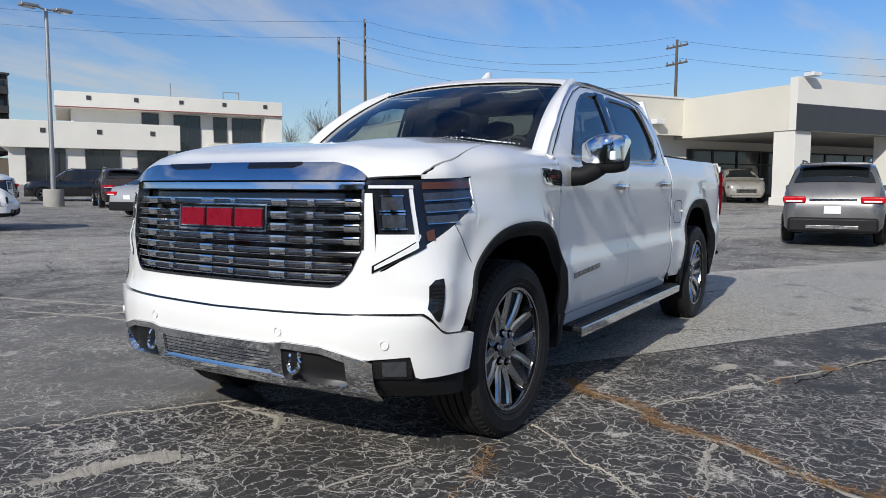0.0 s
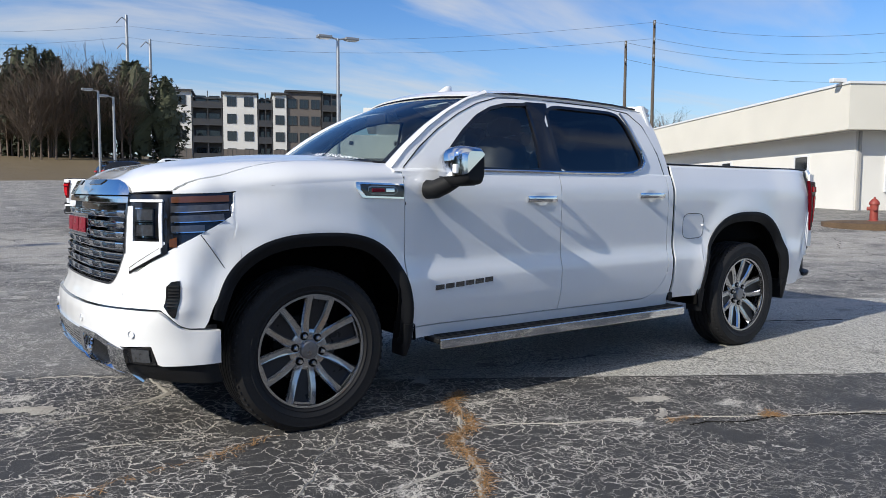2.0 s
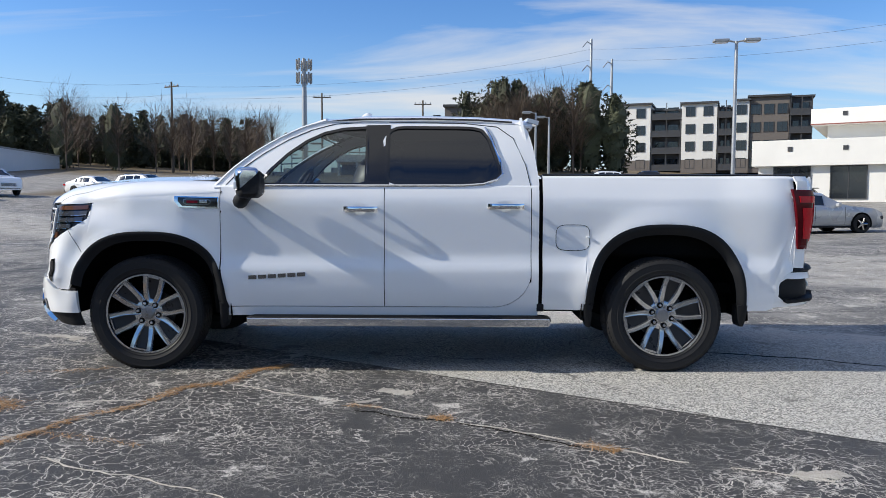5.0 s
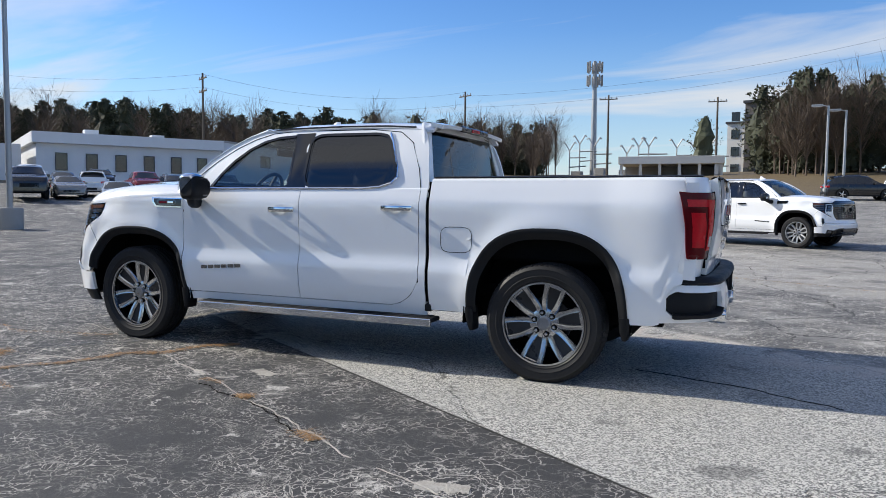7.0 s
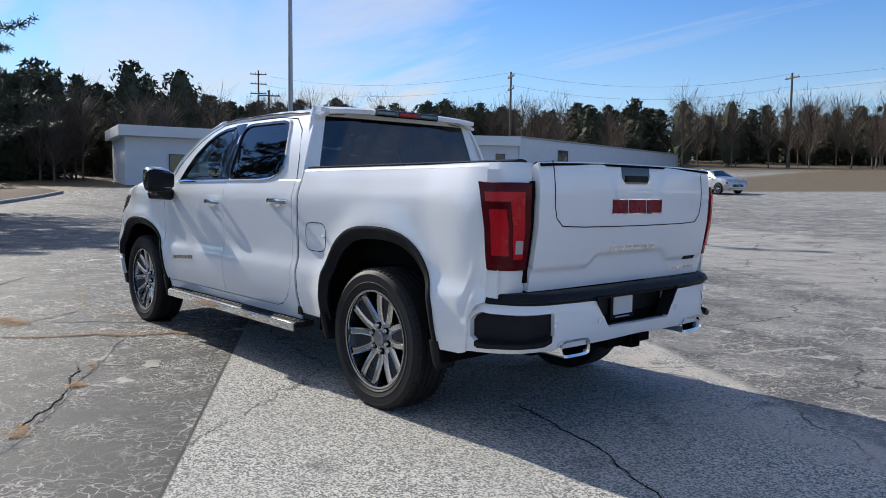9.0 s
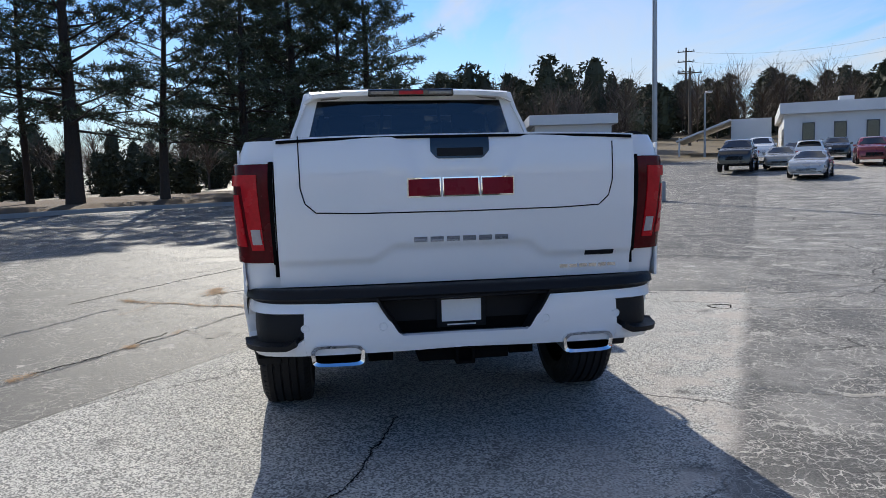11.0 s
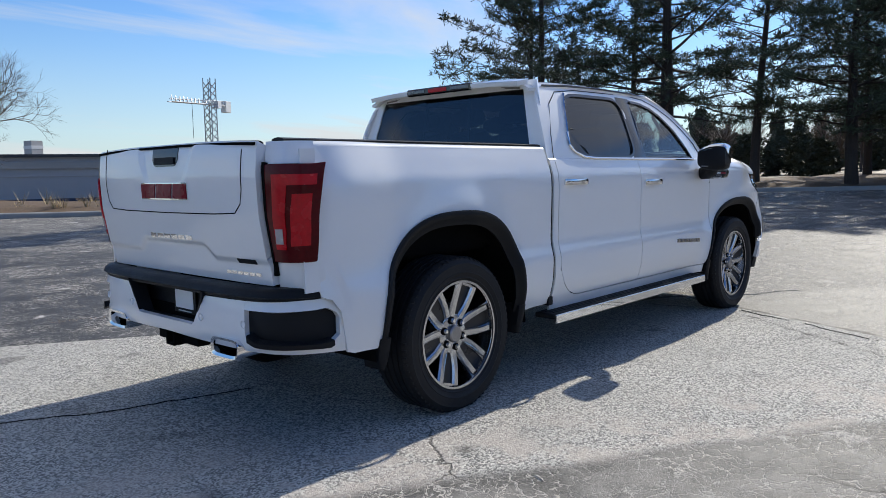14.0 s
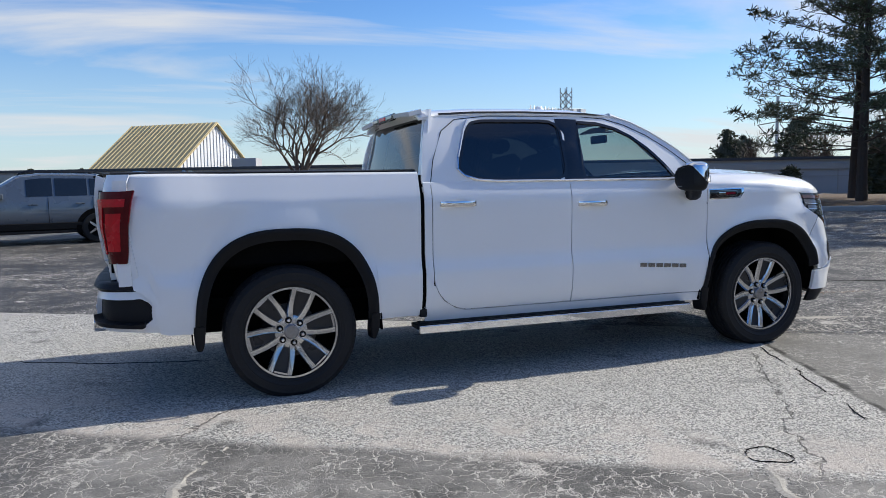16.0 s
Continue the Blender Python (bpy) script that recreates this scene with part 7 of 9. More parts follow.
def barn():
    b = thing("metal_barn", (7.6, -62.6, -0.5), 52, "white ribbed metal barn with a tan metal roof", "barn")
    w, L, ze, zr = 5.2, 8.0, 3.3, 7.1
    vs = [(-w, 0, -1), (w, 0, -1), (w, 0, ze), (0, 0, zr), (-w, 0, ze)]
    vs += [(x, L, z) for x, y, z in vs]
    mesh_ob("wall", vs, [(0, 1, 2, 3, 4), (9, 8, 7, 6, 5), (0, 4, 9, 5), (1, 6, 7, 2)], M_WHITEMETAL, b, smooth=False)
    for s in (-1, 1):
        rv = [(0, -0.3, zr + 0.03), (s * (w + 0.5), -0.3, ze - 0.33), (s * (w + 0.5), L + 0.3, ze - 0.33), (0, L + 0.3, zr + 0.03)]
        rv += [(x, y, z + 0.12) for x, y, z in rv]
        mesh_ob("roof", rv, [(0, 3, 2, 1), (4, 5, 6, 7), (0, 1, 5, 4), (1, 2, 6, 5), (2, 3, 7, 6), (3, 0, 4, 7)], M_TANROOF, b, "tan metal roof", smooth=False)
        for k in range(20):
            y = -0.2 + (L + 0.4) * k / 19
            m0, m1 = Vector((0, y, zr + 0.15)), Vector((s * (w + 0.5), y, ze - 0.21))
            v, f = tube([m0, m1], 0.05, 4)
            mesh_ob("roof_seam", v, f, M_TANROOF, b)
    for k in range(24):
        x = -w + 2 * w * (k + 0.5) / 24
        top = ze + (zr - ze) * (1 - abs(x) / w)
        frame_box("wall_rib", x - 0.05, x + 0.05, -0.06, -0.003, -1, top - 0.05, M_WHITEMETAL, b)
        frame_box("wall_rib", x - 0.05, x + 0.05, L + 0.003, L + 0.06, -1, top - 0.05, M_WHITEMETAL, b)


barn()


# ---- poles, lamps, wires ----
def lamp_post(x, y, h, arms, turn=0, base=True, label="grey parking lot lamp post with two flat heads"):
    z = height(x, y)
    b = thing("parking_lamp_post", (x, y, z - 0.02), turn, label, "lamp post", "parking lamps")
    if base:
        v, f = lathe([(0.42, 0), (0.42, 0.72), (0.38, 0.78), (0.0001, 0.78)], 20, "z")
        mesh_ob("concrete_base", v, f, M_CONCRETE if arms > 1 else M_BAND, b, "round concrete base", angle=40)
    v, f = tube([(0, 0, 0.0), (0, 0, h)], [0.11, 0.075], 10)
    mesh_ob("pole", v, f, M_GALV, b)
    for s in ((-1, 1) if arms > 1 else (1,)):
        v, f = tube([(0, 0, h - 0.05), (s * 0.35, 0, h + 0.02)], 0.04, 6)
        mesh_ob("arm", v, f, M_GALV, b)
        hd = box("lamp_head", (s * 0.70, 0, h + 0.03), (0.72, 0.42, 0.14), M_GALV, b, "flat grey lamp head", bevel=0.04)
        box("lens", (s * 0.70, 0, h - 0.055), (0.5, 0.3, 0.03), M_LAMPWHITE, hd)
    return b


lamp_post(15.55, 29.0, 8.5, 2, -8)
lamp_post(-19.1, 11.6, 11.5, 2, 20, label="tall grey lamp post on a dark base")
lamp_post(8.8, 52.4, 6.6, 1, 180, False, "slim grey lamp post with one head")
lamp_post(10.0, 53.5, 6.3, 1, 180, False, "slim grey lamp post with one head")
lamp_post(-58.0, 34.0, 6.0, 1, 0, False, "slim grey lamp post with one head")


def utility_pole(x, y, top, arms=2, turn=0, material=None, r=0.17):
    z = height(x, y)
    b = thing("utility_pole", (x, y, z - 0.1), turn, "tall weathered utility pole with cross arms", "utility pole", "utility poles")
    v, f = tube([(0, 0, 0), (0, 0, top - z)], [r * 1.3, r * 0.8], 8)
    mesh_ob("pole", v, f, material or M_WOODPOLE, b)
    for k in range(arms):
        zz = top - z - 0.8 - 1.8 * k
        frame_box("cross_arm", -1.5, 1.5, -0.08, 0.08, zz, zz + 0.16, M_WOODPOLE, b)
        for q in (-1.35, -0.5, 0.5, 1.35):
            frame_box("insulator", q - 0.06, q + 0.06, -0.06, 0.06, zz + 0.16, zz + 0.42, M_GALV, b)
    return b


POLES = [(66, 50.5, 20.5, 3, 40), (62.5, 51.5, 18.0, 2, 40), (26, 122, 29.0, 0, 20), (30, 124, 26.0, 0, 20), (-68, 76, 19.0, 2, -30), (-40, 105, 19.0, 1, -30),
         (-20, 120, 19.5, 1, 0), (-3, 125, 19.0, 1, 0), (-122, 63.7, 24.0, 3, 60), (-85, 46, 15.0, 1, 60), (78, 18, 17.0, 2, 60), (-44, -30.5, 11.5, 0, 0), (-46.5, -30, 11.2, 0, 0)]
for x, y, t, a, tr in POLES:
    utility_pole(x, y, t, a, tr, M_GALV if a == 0 else None, 0.26 if a == 0 else 0.17)
for x, y, t in ((26, 122, 29.0), (30, 124, 26.0)):
    b = thing("pole_brackets", (x, y, 0), 20, "curved steel line brackets on a tall pole", "bracket")
    for k in range(3):
        v, f = tube([(0, 0, t - 1 - 4 * k), (-0.8, 0, t - 0.6 - 4 * k), (-1.7, 0, t - 1.6 - 4 * k)], 0.1, 5)
        mesh_ob("bracket", v, f, M_GALV, b)


def wire(a, c, sag):
    pts = [Vector(a).lerp(Vector(c), t) - Vector((0, 0, sag * 4 * t * (1 - t))) for t in span(0, 1, 14)]
    v, f = tube(pts, 0.013, 4)
    return tagged(mesh_ob("power_line", v, f, M_WIRE), "thin dark overhead power line", "power line", "power lines")


for dz in (0.2, -1.6):
    for a, c in (((66, 50.5, 20 + dz), (26, 122, 27 + dz)), ((66, 50.5, 20 + dz), (78, 18, 17 + dz)), ((78, 18, 16.6 + dz), (120, -40, 17 + dz)), ((26, 122, 27 + dz), (-40, 105, 18 + dz)), ((-40, 105, 18.6 + dz), (-68, 76, 18.6 + dz)), ((-68, 76, 18.6 + dz), (-122, 63.7, 23 + dz)), ((62.5, 51.5, 17.5 + dz), (78, 18, 14 + dz))):
        wire(a, c, 2.0)


def cell_tower():
    b = thing("cell_tower", (-29.2, 151, 0), 0, "tall grey monopole cell tower with antenna panels", "cell tower")
    v, f = tube([(0, 0, 5), (0, 0, 31.0)], [0.75, 0.42], 12)
    mesh_ob("mast", v, f, M_GALV, b)
    for z in (26.8, 29.6):
        ringv, ringf = tube([(1.5 * math.cos(a), 1.5 * math.sin(a), z) for a in span(0, 2 * math.pi, 13)], 0.08, 5)
        mesh_ob("platform", ringv, ringf, M_GALV, b)
        for k in range(9):
            a = 2 * math.pi * k / 9
            box("antenna_panel", (1.55 * math.cos(a), 1.55 * math.sin(a), z + 0.2), (0.34, 0.34, 2.2), M_SOFFIT, b, bevel=0.05)


cell_tower()


def lattice(points, r=0.12):
    return [tube(p, r, 4) for p in points]


def crane():
    b = thing("tower_crane", (-103.5, -186.5, 0), 204, "white and grey tower crane on the skyline", "crane")
    w = 1.2
    segs = []
    for s in ((-w, -w), (-w, w), (w, -w), (w, w)):
        segs.append([(s[0], s[1], 0), (s[0], s[1], 29)])
    for k in range(14):
        z = 2 * k
        segs += [[(-w, -w, z), (w, -w, z + 2)], [(w, w, z), (-w, w, z + 2)], [(-w, w, z), (-w, -w, z + 2)], [(w, -w, z), (w, w, z + 2)]]
    v, f = join(lattice(segs, 0.16))
    mesh_ob("mast", v, f, M_GALV, b)
    segs = []
    for y, z in ((-0.7, 22.0), (0.7, 22.0), (0, 23.3)):
        segs.append([(-17, y, z - 0.8 if z < 23 else z - 1.4), (8.5, y, z)])
    for k in range(16):
        x = -17 + 1.6 * k
        segs += [[(x, -0.7, 21.6), (x + 0.8, 0, 22.9)], [(x + 0.8, 0, 22.9), (x + 1.6, 0.7, 21.7)]]
    v, f = join(lattice(segs, 0.14))
    mesh_ob("jib", v, f, M_WHITEMETAL, b)
    box("counterweight", (7.4, 0, 21.6), (2.4, 1.8, 3.2), M_WHITEMETAL, b, bevel=0.05)
    box("cab", (1.8, -1.2, 21.8), (1.6, 1.4, 2.0), M_WHITEMETAL, b, bevel=0.05)
    v, f = tube([(-8, 0, 21.4), (-8, 0, 12)], 0.08, 4)
    mesh_ob("hoist_line", v, f, M_WIRE, b)


crane()


def pylon(x, y, top, w, turn):
    b = thing("power_pylon", (x, y, 0), turn, "slim grey transmission pylon with three cross arms", "pylon")
    v, f = tube([(0, 0, -2), (0, 0, top)], [0.45, 0.25], 8)
    mesh_ob("mast", v, f, M_GALV, b)
    for k in range(3):
        z = top - 1.5 - k * 3.6
        segs = [[(-w, 0, z), (0, 0, z + 0.5), (w, 0, z)]]
        for s in (-1, 1):
            segs += [[(s * w * 0.95, 0, z), (s * w * 0.55, 0, z - 1.8)], [(s * w * 0.15, 0, z), (s * w * 0.55, 0, z - 1.8)]]
        v, f = join(lattice(segs, 0.1))
        mesh_ob("cross_arm", v, f, M_GALV, b)


pylon(-100, -102, 16.5, 3.4, -45)
pylon(-150, -128, 15.0, 3.4, -45)
tw = thing("far_tower_block", (-92, -292, 0), 15, "slim grey tower block far off", "tower")
frame_box("shaft", -2.2, 2.2, -2.2, 2.2, 0, 16.0, M_PANEL, tw)
frame_box("crown", -2.3, 2.3, -2.3, 2.3, 13.0, 14.2, M_WHITEMETAL, tw)


def substation():
    rng = random.Random(9)
    b = thing("substation", (-22, 146, 5), -6, "grey steel lattice substation gantries", "substation")
    for k in range(9):
        x = -12 + 3.6 * k
        y = rng.uniform(-4, 8)
        h = rng.uniform(6.5, 8.5)
        segs = [[(x, y, 0), (x, y, h)], [(x, y, h), (x - 1.1, y, h + 1.8)], [(x, y, h), (x + 1.1, y, h + 1.8)], [(x - 1.1, y, h + 1.8), (x - 1.5, y, h + 1.5)], [(x + 1.1, y, h + 1.8), (x + 1.5, y, h + 1.5)], [(x, y, h - 1.5), (x + 3.6, y, h - 1.5)], [(x, y, h - 3.5), (x + 3.6, y, h - 3.3)]]
        v, f = join(lattice(segs, 0.13))
        mesh_ob("gantry", v, f, M_GALV, b)
    for k in range(5):
        frame_box("transformer", -10 + 5 * k, -8 + 5 * k, -3, -1, 0, rng.uniform(2, 3.4), M_SOFFIT, b, bevel=0.1)


substation()

# ---- hydrant ----
hx, hy, hz = on_ground(21.0, 5.9)
pl_v, pl_f = lathe([(1.5, -0.1), (1.5, 0.14), (1.36, 0.16), (0.0001, 0.2)], 28, "z", (hx + 0.3, hy, hz))
tagged(mesh_ob("planter_bed", pl_v, pl_f, M_LITTER), "round kerbed bed with low dry shrubs", "planter")
hyd = thing("fire_hydrant", (hx, hy, hz + 0.15), 30, "weathered red fire hydrant in a small bed", "hydrant")
v, f = lathe([(0.16, 0), (0.16, 0.05), (0.11, 0.06), (0.11, 0.5), (0.14, 0.52), (0.14, 0.56), (0.11, 0.62), (0.06, 0.68), (0.03, 0.69), (0.03, 0.74), (0.0001, 0.74)], 18, "z")
mesh_ob("barrel", v, f, M_HYDRANT, hyd)
for a in (0, 90, 180):
    c, s = math.cos(radians(a)), math.sin(radians(a))
    v, f = tube([(0, 0, 0.40), (0.19 * c, 0.19 * s, 0.40)], 0.055, 8)
    mesh_ob("outlet", v, f, M_HYDRANT, hyd)


# ---- parked vehicles ----
def car_paint(name, c):
    return mat(name, c, 0.3, 0.25, vary=0.03, scale=1.5, coat=1.0)


P_WHITE = M_PAINT
P_BLACK = car_paint("black_car_paint", (0.012, 0.012, 0.014))
P_GREY = car_paint("grey_car_paint", (0.11, 0.11, 0.115))
P_SILVER = car_paint("silver_car_paint", (0.42, 0.43, 0.44))
P_RED = car_paint("red_car_paint", (0.26, 0.018, 0.022))
P_BLUE = car_paint("blue_car_paint", (0.02, 0.13, 0.45))
P_BEIGE = car_paint("beige_car_paint", (0.30, 0.285, 0.255))
P_STEEL = car_paint("steel_blue_paint", (0.10, 0.125, 0.155))
P_PLUM = car_paint("dark_plum_paint", (0.035, 0.022, 0.026))
M_CARGLASS = mat("car_glass", (0.012, 0.015, 0.018), 0.06, vary=0.2, scale=2, coat=0.6)

# length stations: x, belt height, top height, half width; the front looks to +x
SHAPES = {
    "suv": dict(w=0.93, zb=0.25, R=0.36, axles=(1.42, -1.36), st=[(2.32, 0.62, 0.70, 0.72), (2.25, 0.85, 0.93, 0.84), (2.0, 0.98, 1.03, 0.90), (1.2, 1.06, 1.10, 0.93), (0.95, 1.08, 1.20, 0.93), (0.3, 1.08, 1.62, 0.93), (-0.2, 1.08, 1.68, 0.93), (-1.3, 1.09, 1.66, 0.93), (-1.85, 1.10, 1.58, 0.92), (-2.15, 1.08, 1.22, 0.90), (-2.28, 0.9, 0.96, 0.86), (-2.33, 0.6, 0.66, 0.78)], glass=(0.15, -1.75), ws=(0.90, 0.34), rw=(-1.87, -2.13)),
    "sedan": dict(w=0.91, zb=0.20, R=0.335, axles=(1.42, -1.36), st=[(2.38, 0.50, 0.56, 0.72), (2.3, 0.68, 0.74, 0.84), (1.9, 0.82, 0.87, 0.90), (1.0, 0.91, 0.95, 0.91), (0.75, 0.92, 1.0, 0.91), (0.1, 0.92, 1.38, 0.91), (-0.5, 0.93, 1.43, 0.91), (-1.0, 0.94, 1.38, 0.91), (-1.75, 0.96, 1.04, 0.90), (-2.2, 0.96, 1.0, 0.87), (-2.38, 0.80, 0.86, 0.82), (-2.42, 0.5, 0.56, 0.74)], glass=(0.05, -1.35), ws=(0.72, 0.13), rw=(-1.03, -1.70)),
    "pickup": dict(w=0.98, zb=0.38, R=0.40, axles=(1.87, -1.87), st=[(2.82, 0.70, 0.78, 0.86), (2.74, 1.08, 1.14, 0.94), (2.4, 1.20, 1.25, 0.97), (1.5, 1.26, 1.30, 0.98), (1.30, 1.28, 1.36, 0.98), (0.65, 1.28, 1.84, 0.98), (0.3, 1.28, 1.90, 0.98), (-0.6, 1.28, 1.88, 0.98), (-0.92, 1.28, 1.84, 0.98), (-0.98, 1.28, 1.33, 0.98), (-2.9, 1.28, 1.32, 0.96), (-2.98, 1.0, 1.06, 0.92), (-3.02, 0.62, 0.68, 0.86)], glass=(0.55, -0.80), ws=(1.26, 0.70), rw=None),
}


def car(kind, x, y, heading, paint, label, tail=M_TAILRED, high=0.0, cap=False, clad=False):
    sh = SHAPES[kind]
    root = thing("parked_" + kind, (x, y, height(x, y)), heading, label, "pickup truck" if kind == "pickup" else "car", "parked vehicles")
    st = sh["st"]
    bt, tt, wt = ([(-a[0], a[k]) for a in st] for k in (1, 2, 3))
    zb = sh["zb"]

    def sec(px):
        b, t, w = smooth_pl(bt, -px, 0.05), smooth_pl(tt, -px, 0.05), smooth_pl(wt, -px, 0.05)
        t = max(t, b + 0.03)
        up = min(1.0, (t - b) / 0.4)
        wtop = w * (0.95 - 0.20 * up)
        return [(0.0, zb), (0.86 * w, zb), (0.97 * w, zb + 0.10), (w, zb + 0.5 * (b - zb)), (0.985 * w, b - 0.08), (0.955 * w, b), (wtop + 0.02, t - 0.06 * up), (wtop * 0.86, t - 0.005), (0.0, t + 0.015)]

    xs = []
    for a, b in zip(st, st[1:]):
        n = max(1, int(abs(a[0] - b[0]) / 0.16))
        xs += [a[0] + (b[0] - a[0]) * k / n for k in range(n)]
    xs.append(st[-1][0])
    vs, fs = [], []
    m = 16
    for px in xs:
        s = sec(px)
        loop = s + [(-yy, zz) for yy, zz in s[-2:0:-1]]
        vs += [(px, yy, zz + high) for yy, zz in loop]
    for i in range(len(xs) - 1):
        for k in range(m):
            a, b = i * m + k, i * m + (k + 1) % m
            fs.append((a, a + m, b + m, b))
    fs += [tuple(range(m)), tuple((len(xs) - 1) * m + k for k in range(m))[::-1]]
    body = mesh_ob("body", vs, fs, paint, root, angle=42)

    def skin(px, t, s, o):
        q = sec(px)
        (y0, z0), (y1, z1) = q[5], q[6]
        yy, zz = y0 + (y1 - y0) * t, z0 + (z1 - z0) * t
        return (px, s * (yy + o), zz + high)

    g0, g1 = sh["glass"]
    cuts = [g0, (g0 + g1) / 2 + 0.05, g1] if kind != "suv" else [g0, -0.45, -1.2, g1]
    for s in (-1, 1):
        for a, b in zip(cuts, cuts[1:]):
            us = span(a - 0.03, b + 0.03, 7)
            wv = [skin(u, t, s, 0.006) for u in us for t in (0.10, 0.5, 0.88)]
            wf = [(i * 3 + j, i * 3 + j + 1, (i + 1) * 3 + j + 1, (i + 1) * 3 + j) for i in range(6) for j in range(2)]
            mesh_ob("side_window", wv, wf, M_CARGLASS, root, "dark side window", solid=0.004)
    for rng_x in (sh["ws"], sh["rw"]):
        if not rng_x:
            continue
        wv, wf = [], []
        us = span(rng_x[0], rng_x[1], 6)
        for u in us:
            q = sec(u)
            for f in span(-0.9, 0.9, 7):
                zz = q[8][1] - (q[8][1] - q[6][1]) * abs(f) ** 3
                wv.append((u + (0.008 if rng_x[0] > rng_x[1] and u > 0 else -0.008), f * q[6][0], zz + 0.008 + high))
        wf = [(i * 7 + j, i * 7 + j + 1, (i + 1) * 7 + j + 1, (i + 1) * 7 + j) for i in range(5) for j in range(6)]
        mesh_ob("windscreen" if u > 0 else "rear_window", wv, wf, M_CARGLASS, root, "dark glass", solid=0.004)
    if kind == "pickup":
        box("rear_window", (-0.965, 0, 1.6 + high), (0.02, 1.3, 0.36), M_CARGLASS, root, bevel=0.01)
        box("bed_opening", (-1.98, 0, 1.335 + high), (1.8, 1.66, 0.02), M_UNDER, root, "dark open bed")
        if cap:
            box("bed_cap", (-1.96, 0, 1.62 + high), (1.96, 1.72, 0.56), paint, root, "matching bed cap", bevel=0.08)
            for s in (-1, 1):
                box("cap_window", (-1.96, s * 0.865, 1.64 + high), (1.4, 0.02, 0.3), M_CARGLASS, root)
    R = sh["R"]
    w = sh["w"]
    if clad:
        for s in (-1, 1):
            cv, cf = [], []
            cx = span(sh["axles"][0] + 0.75, sh["axles"][1] - 0.70, 24)
            for px in cx:
                q = sec(px)
                cv += [(px, s * (q[1][0] + 0.004), zb + 0.01), (px, s * (q[2][0] + 0.020), zb + 0.10), (px, s * (q[3][0] + 0.016), zb + 0.24), (px, s * (q[3][0] + 0.002), zb + 0.255)]
            for i in range(len(cx) - 1):
                for k in range(3):
                    a = i * 4 + k
                    cf.append((a, a + 1, a + 5, a + 4) if s < 0 else (a, a + 4, a + 5, a + 1))
            mesh_ob("sill_cladding", cv, cf, M_BLACKPLASTIC, root, "black sill cladding", solid=0.008)
    for ax in sh["axles"]:
        for s in (-1, 1):
            av, af = lathe([(0.0001, 0.0), (R * (1.30 if clad else 1.17), 0.0), (R * (1.30 if clad else 1.17), -0.05)], 28, "y", (0, 0, 0))
            arch = mesh_ob("wheel_arch", [(ax + p[0], s * (w + 0.006 + p[1] * 0.5), max(p[2], -R * 0.35) + R) for p in av], af, M_UNDER, root, "dark wheel arch")
            tv_, tf_ = lathe([(R * 0.62, -0.11), (R * 0.72, -0.118), (R * 0.93, -0.112), (R, -0.08), (R, 0.08), (R * 0.9, 0.11)], 32)
            wh = mesh_ob("wheel", [(p[0], p[1], p[2]) for p in tv_], tf_, M_RUBBER, root, "black tyre on alloy rim")
            wh.matrix_local = pose(ax, s * (w - 0.085), R, 0, 0, 0 if s < 0 else 180)
            rv_, rf_ = lathe([(R * 0.12, -0.095), (R * 0.58, -0.100), (R * 0.64, -0.112), (R * 0.65, -0.05)], 32)
            rv_ += [(0, -0.098, 0)]
            mesh_ob("rim", rv_, rf_, M_UNDER, wh)
            sp = []
            for k in range(5):
                a = 2 * math.pi * k / 5
                c, q = math.cos(a), math.sin(a)
                sp.append(tube([(0, -0.108, 0), (R * 0.62 * c, -0.112, R * 0.62 * q)], [R * 0.14, R * 0.10], 5))
            sv_, sf_ = join(sp)
            mesh_ob("spoke_star", sv_, sf_, M_ALLOY, wh)
    xf, xr = st[0][0], st[-1][0]
    fb, rb_ = sec(xf - 0.12)[4], sec(xr + 0.12)[4]
    zf = (fb[1] - 0.06) + high
    for s in (-1, 1):
        box("headlight", (xf - 0.17, s * w * 0.74, zf), (0.20, 0.34, 0.14), M_LENS, root, "clear headlight", bevel=0.03)
        if kind == "pickup":
            box("tail_light", (xr + 0.07, s * w * 0.90, 1.05 + high), (0.16, 0.14, 0.42), tail, root, "red tail light", bevel=0.02)
        else:
            box("tail_light", (xr + 0.09, s * w * 0.74, rb_[1] + high - 0.02), (0.20, 0.42, 0.13), tail, root, "red tail light", bevel=0.03)
            box("lamp_strip", (xr - 0.016, s * w * 0.74, rb_[1] + high - 0.05), (0.01, 0.30, 0.03), M_LAMPWHITE, root, "pale reversing strip")
            if kind == "suv":
                rv2, rf2 = tube([(0.25, s * 0.60, 1.66 + high), (0.10, s * 0.62, 1.715 + high), (-1.35, s * 0.62, 1.70 + high), (-1.6, s * 0.60, 1.64 + high)], 0.022, 6)
                mesh_ob("roof_rail", rv2, rf2, M_GLOSSBLACK, root, "black roof rail")
        box("door_mirror", (sh["ws"][0] - 0.25, s * (w + 0.07), sec(0.5)[5][1] + 0.06 + high), (0.12, 0.18, 0.13), paint, root, bevel=0.03)
    box("grille", (xf - 0.05, 0, zb + (fb[1] - zb) * 0.55 + high), (0.10, w * 1.05, (fb[1] - zb) * 0.45), M_BLACKPLASTIC, root, "black grille", bevel=0.03)
    box("front_bumper", (xf - 0.08, 0, zb + 0.1), (0.16, w * 1.6, 0.14), M_BLACKPLASTIC, root, bevel=0.04)
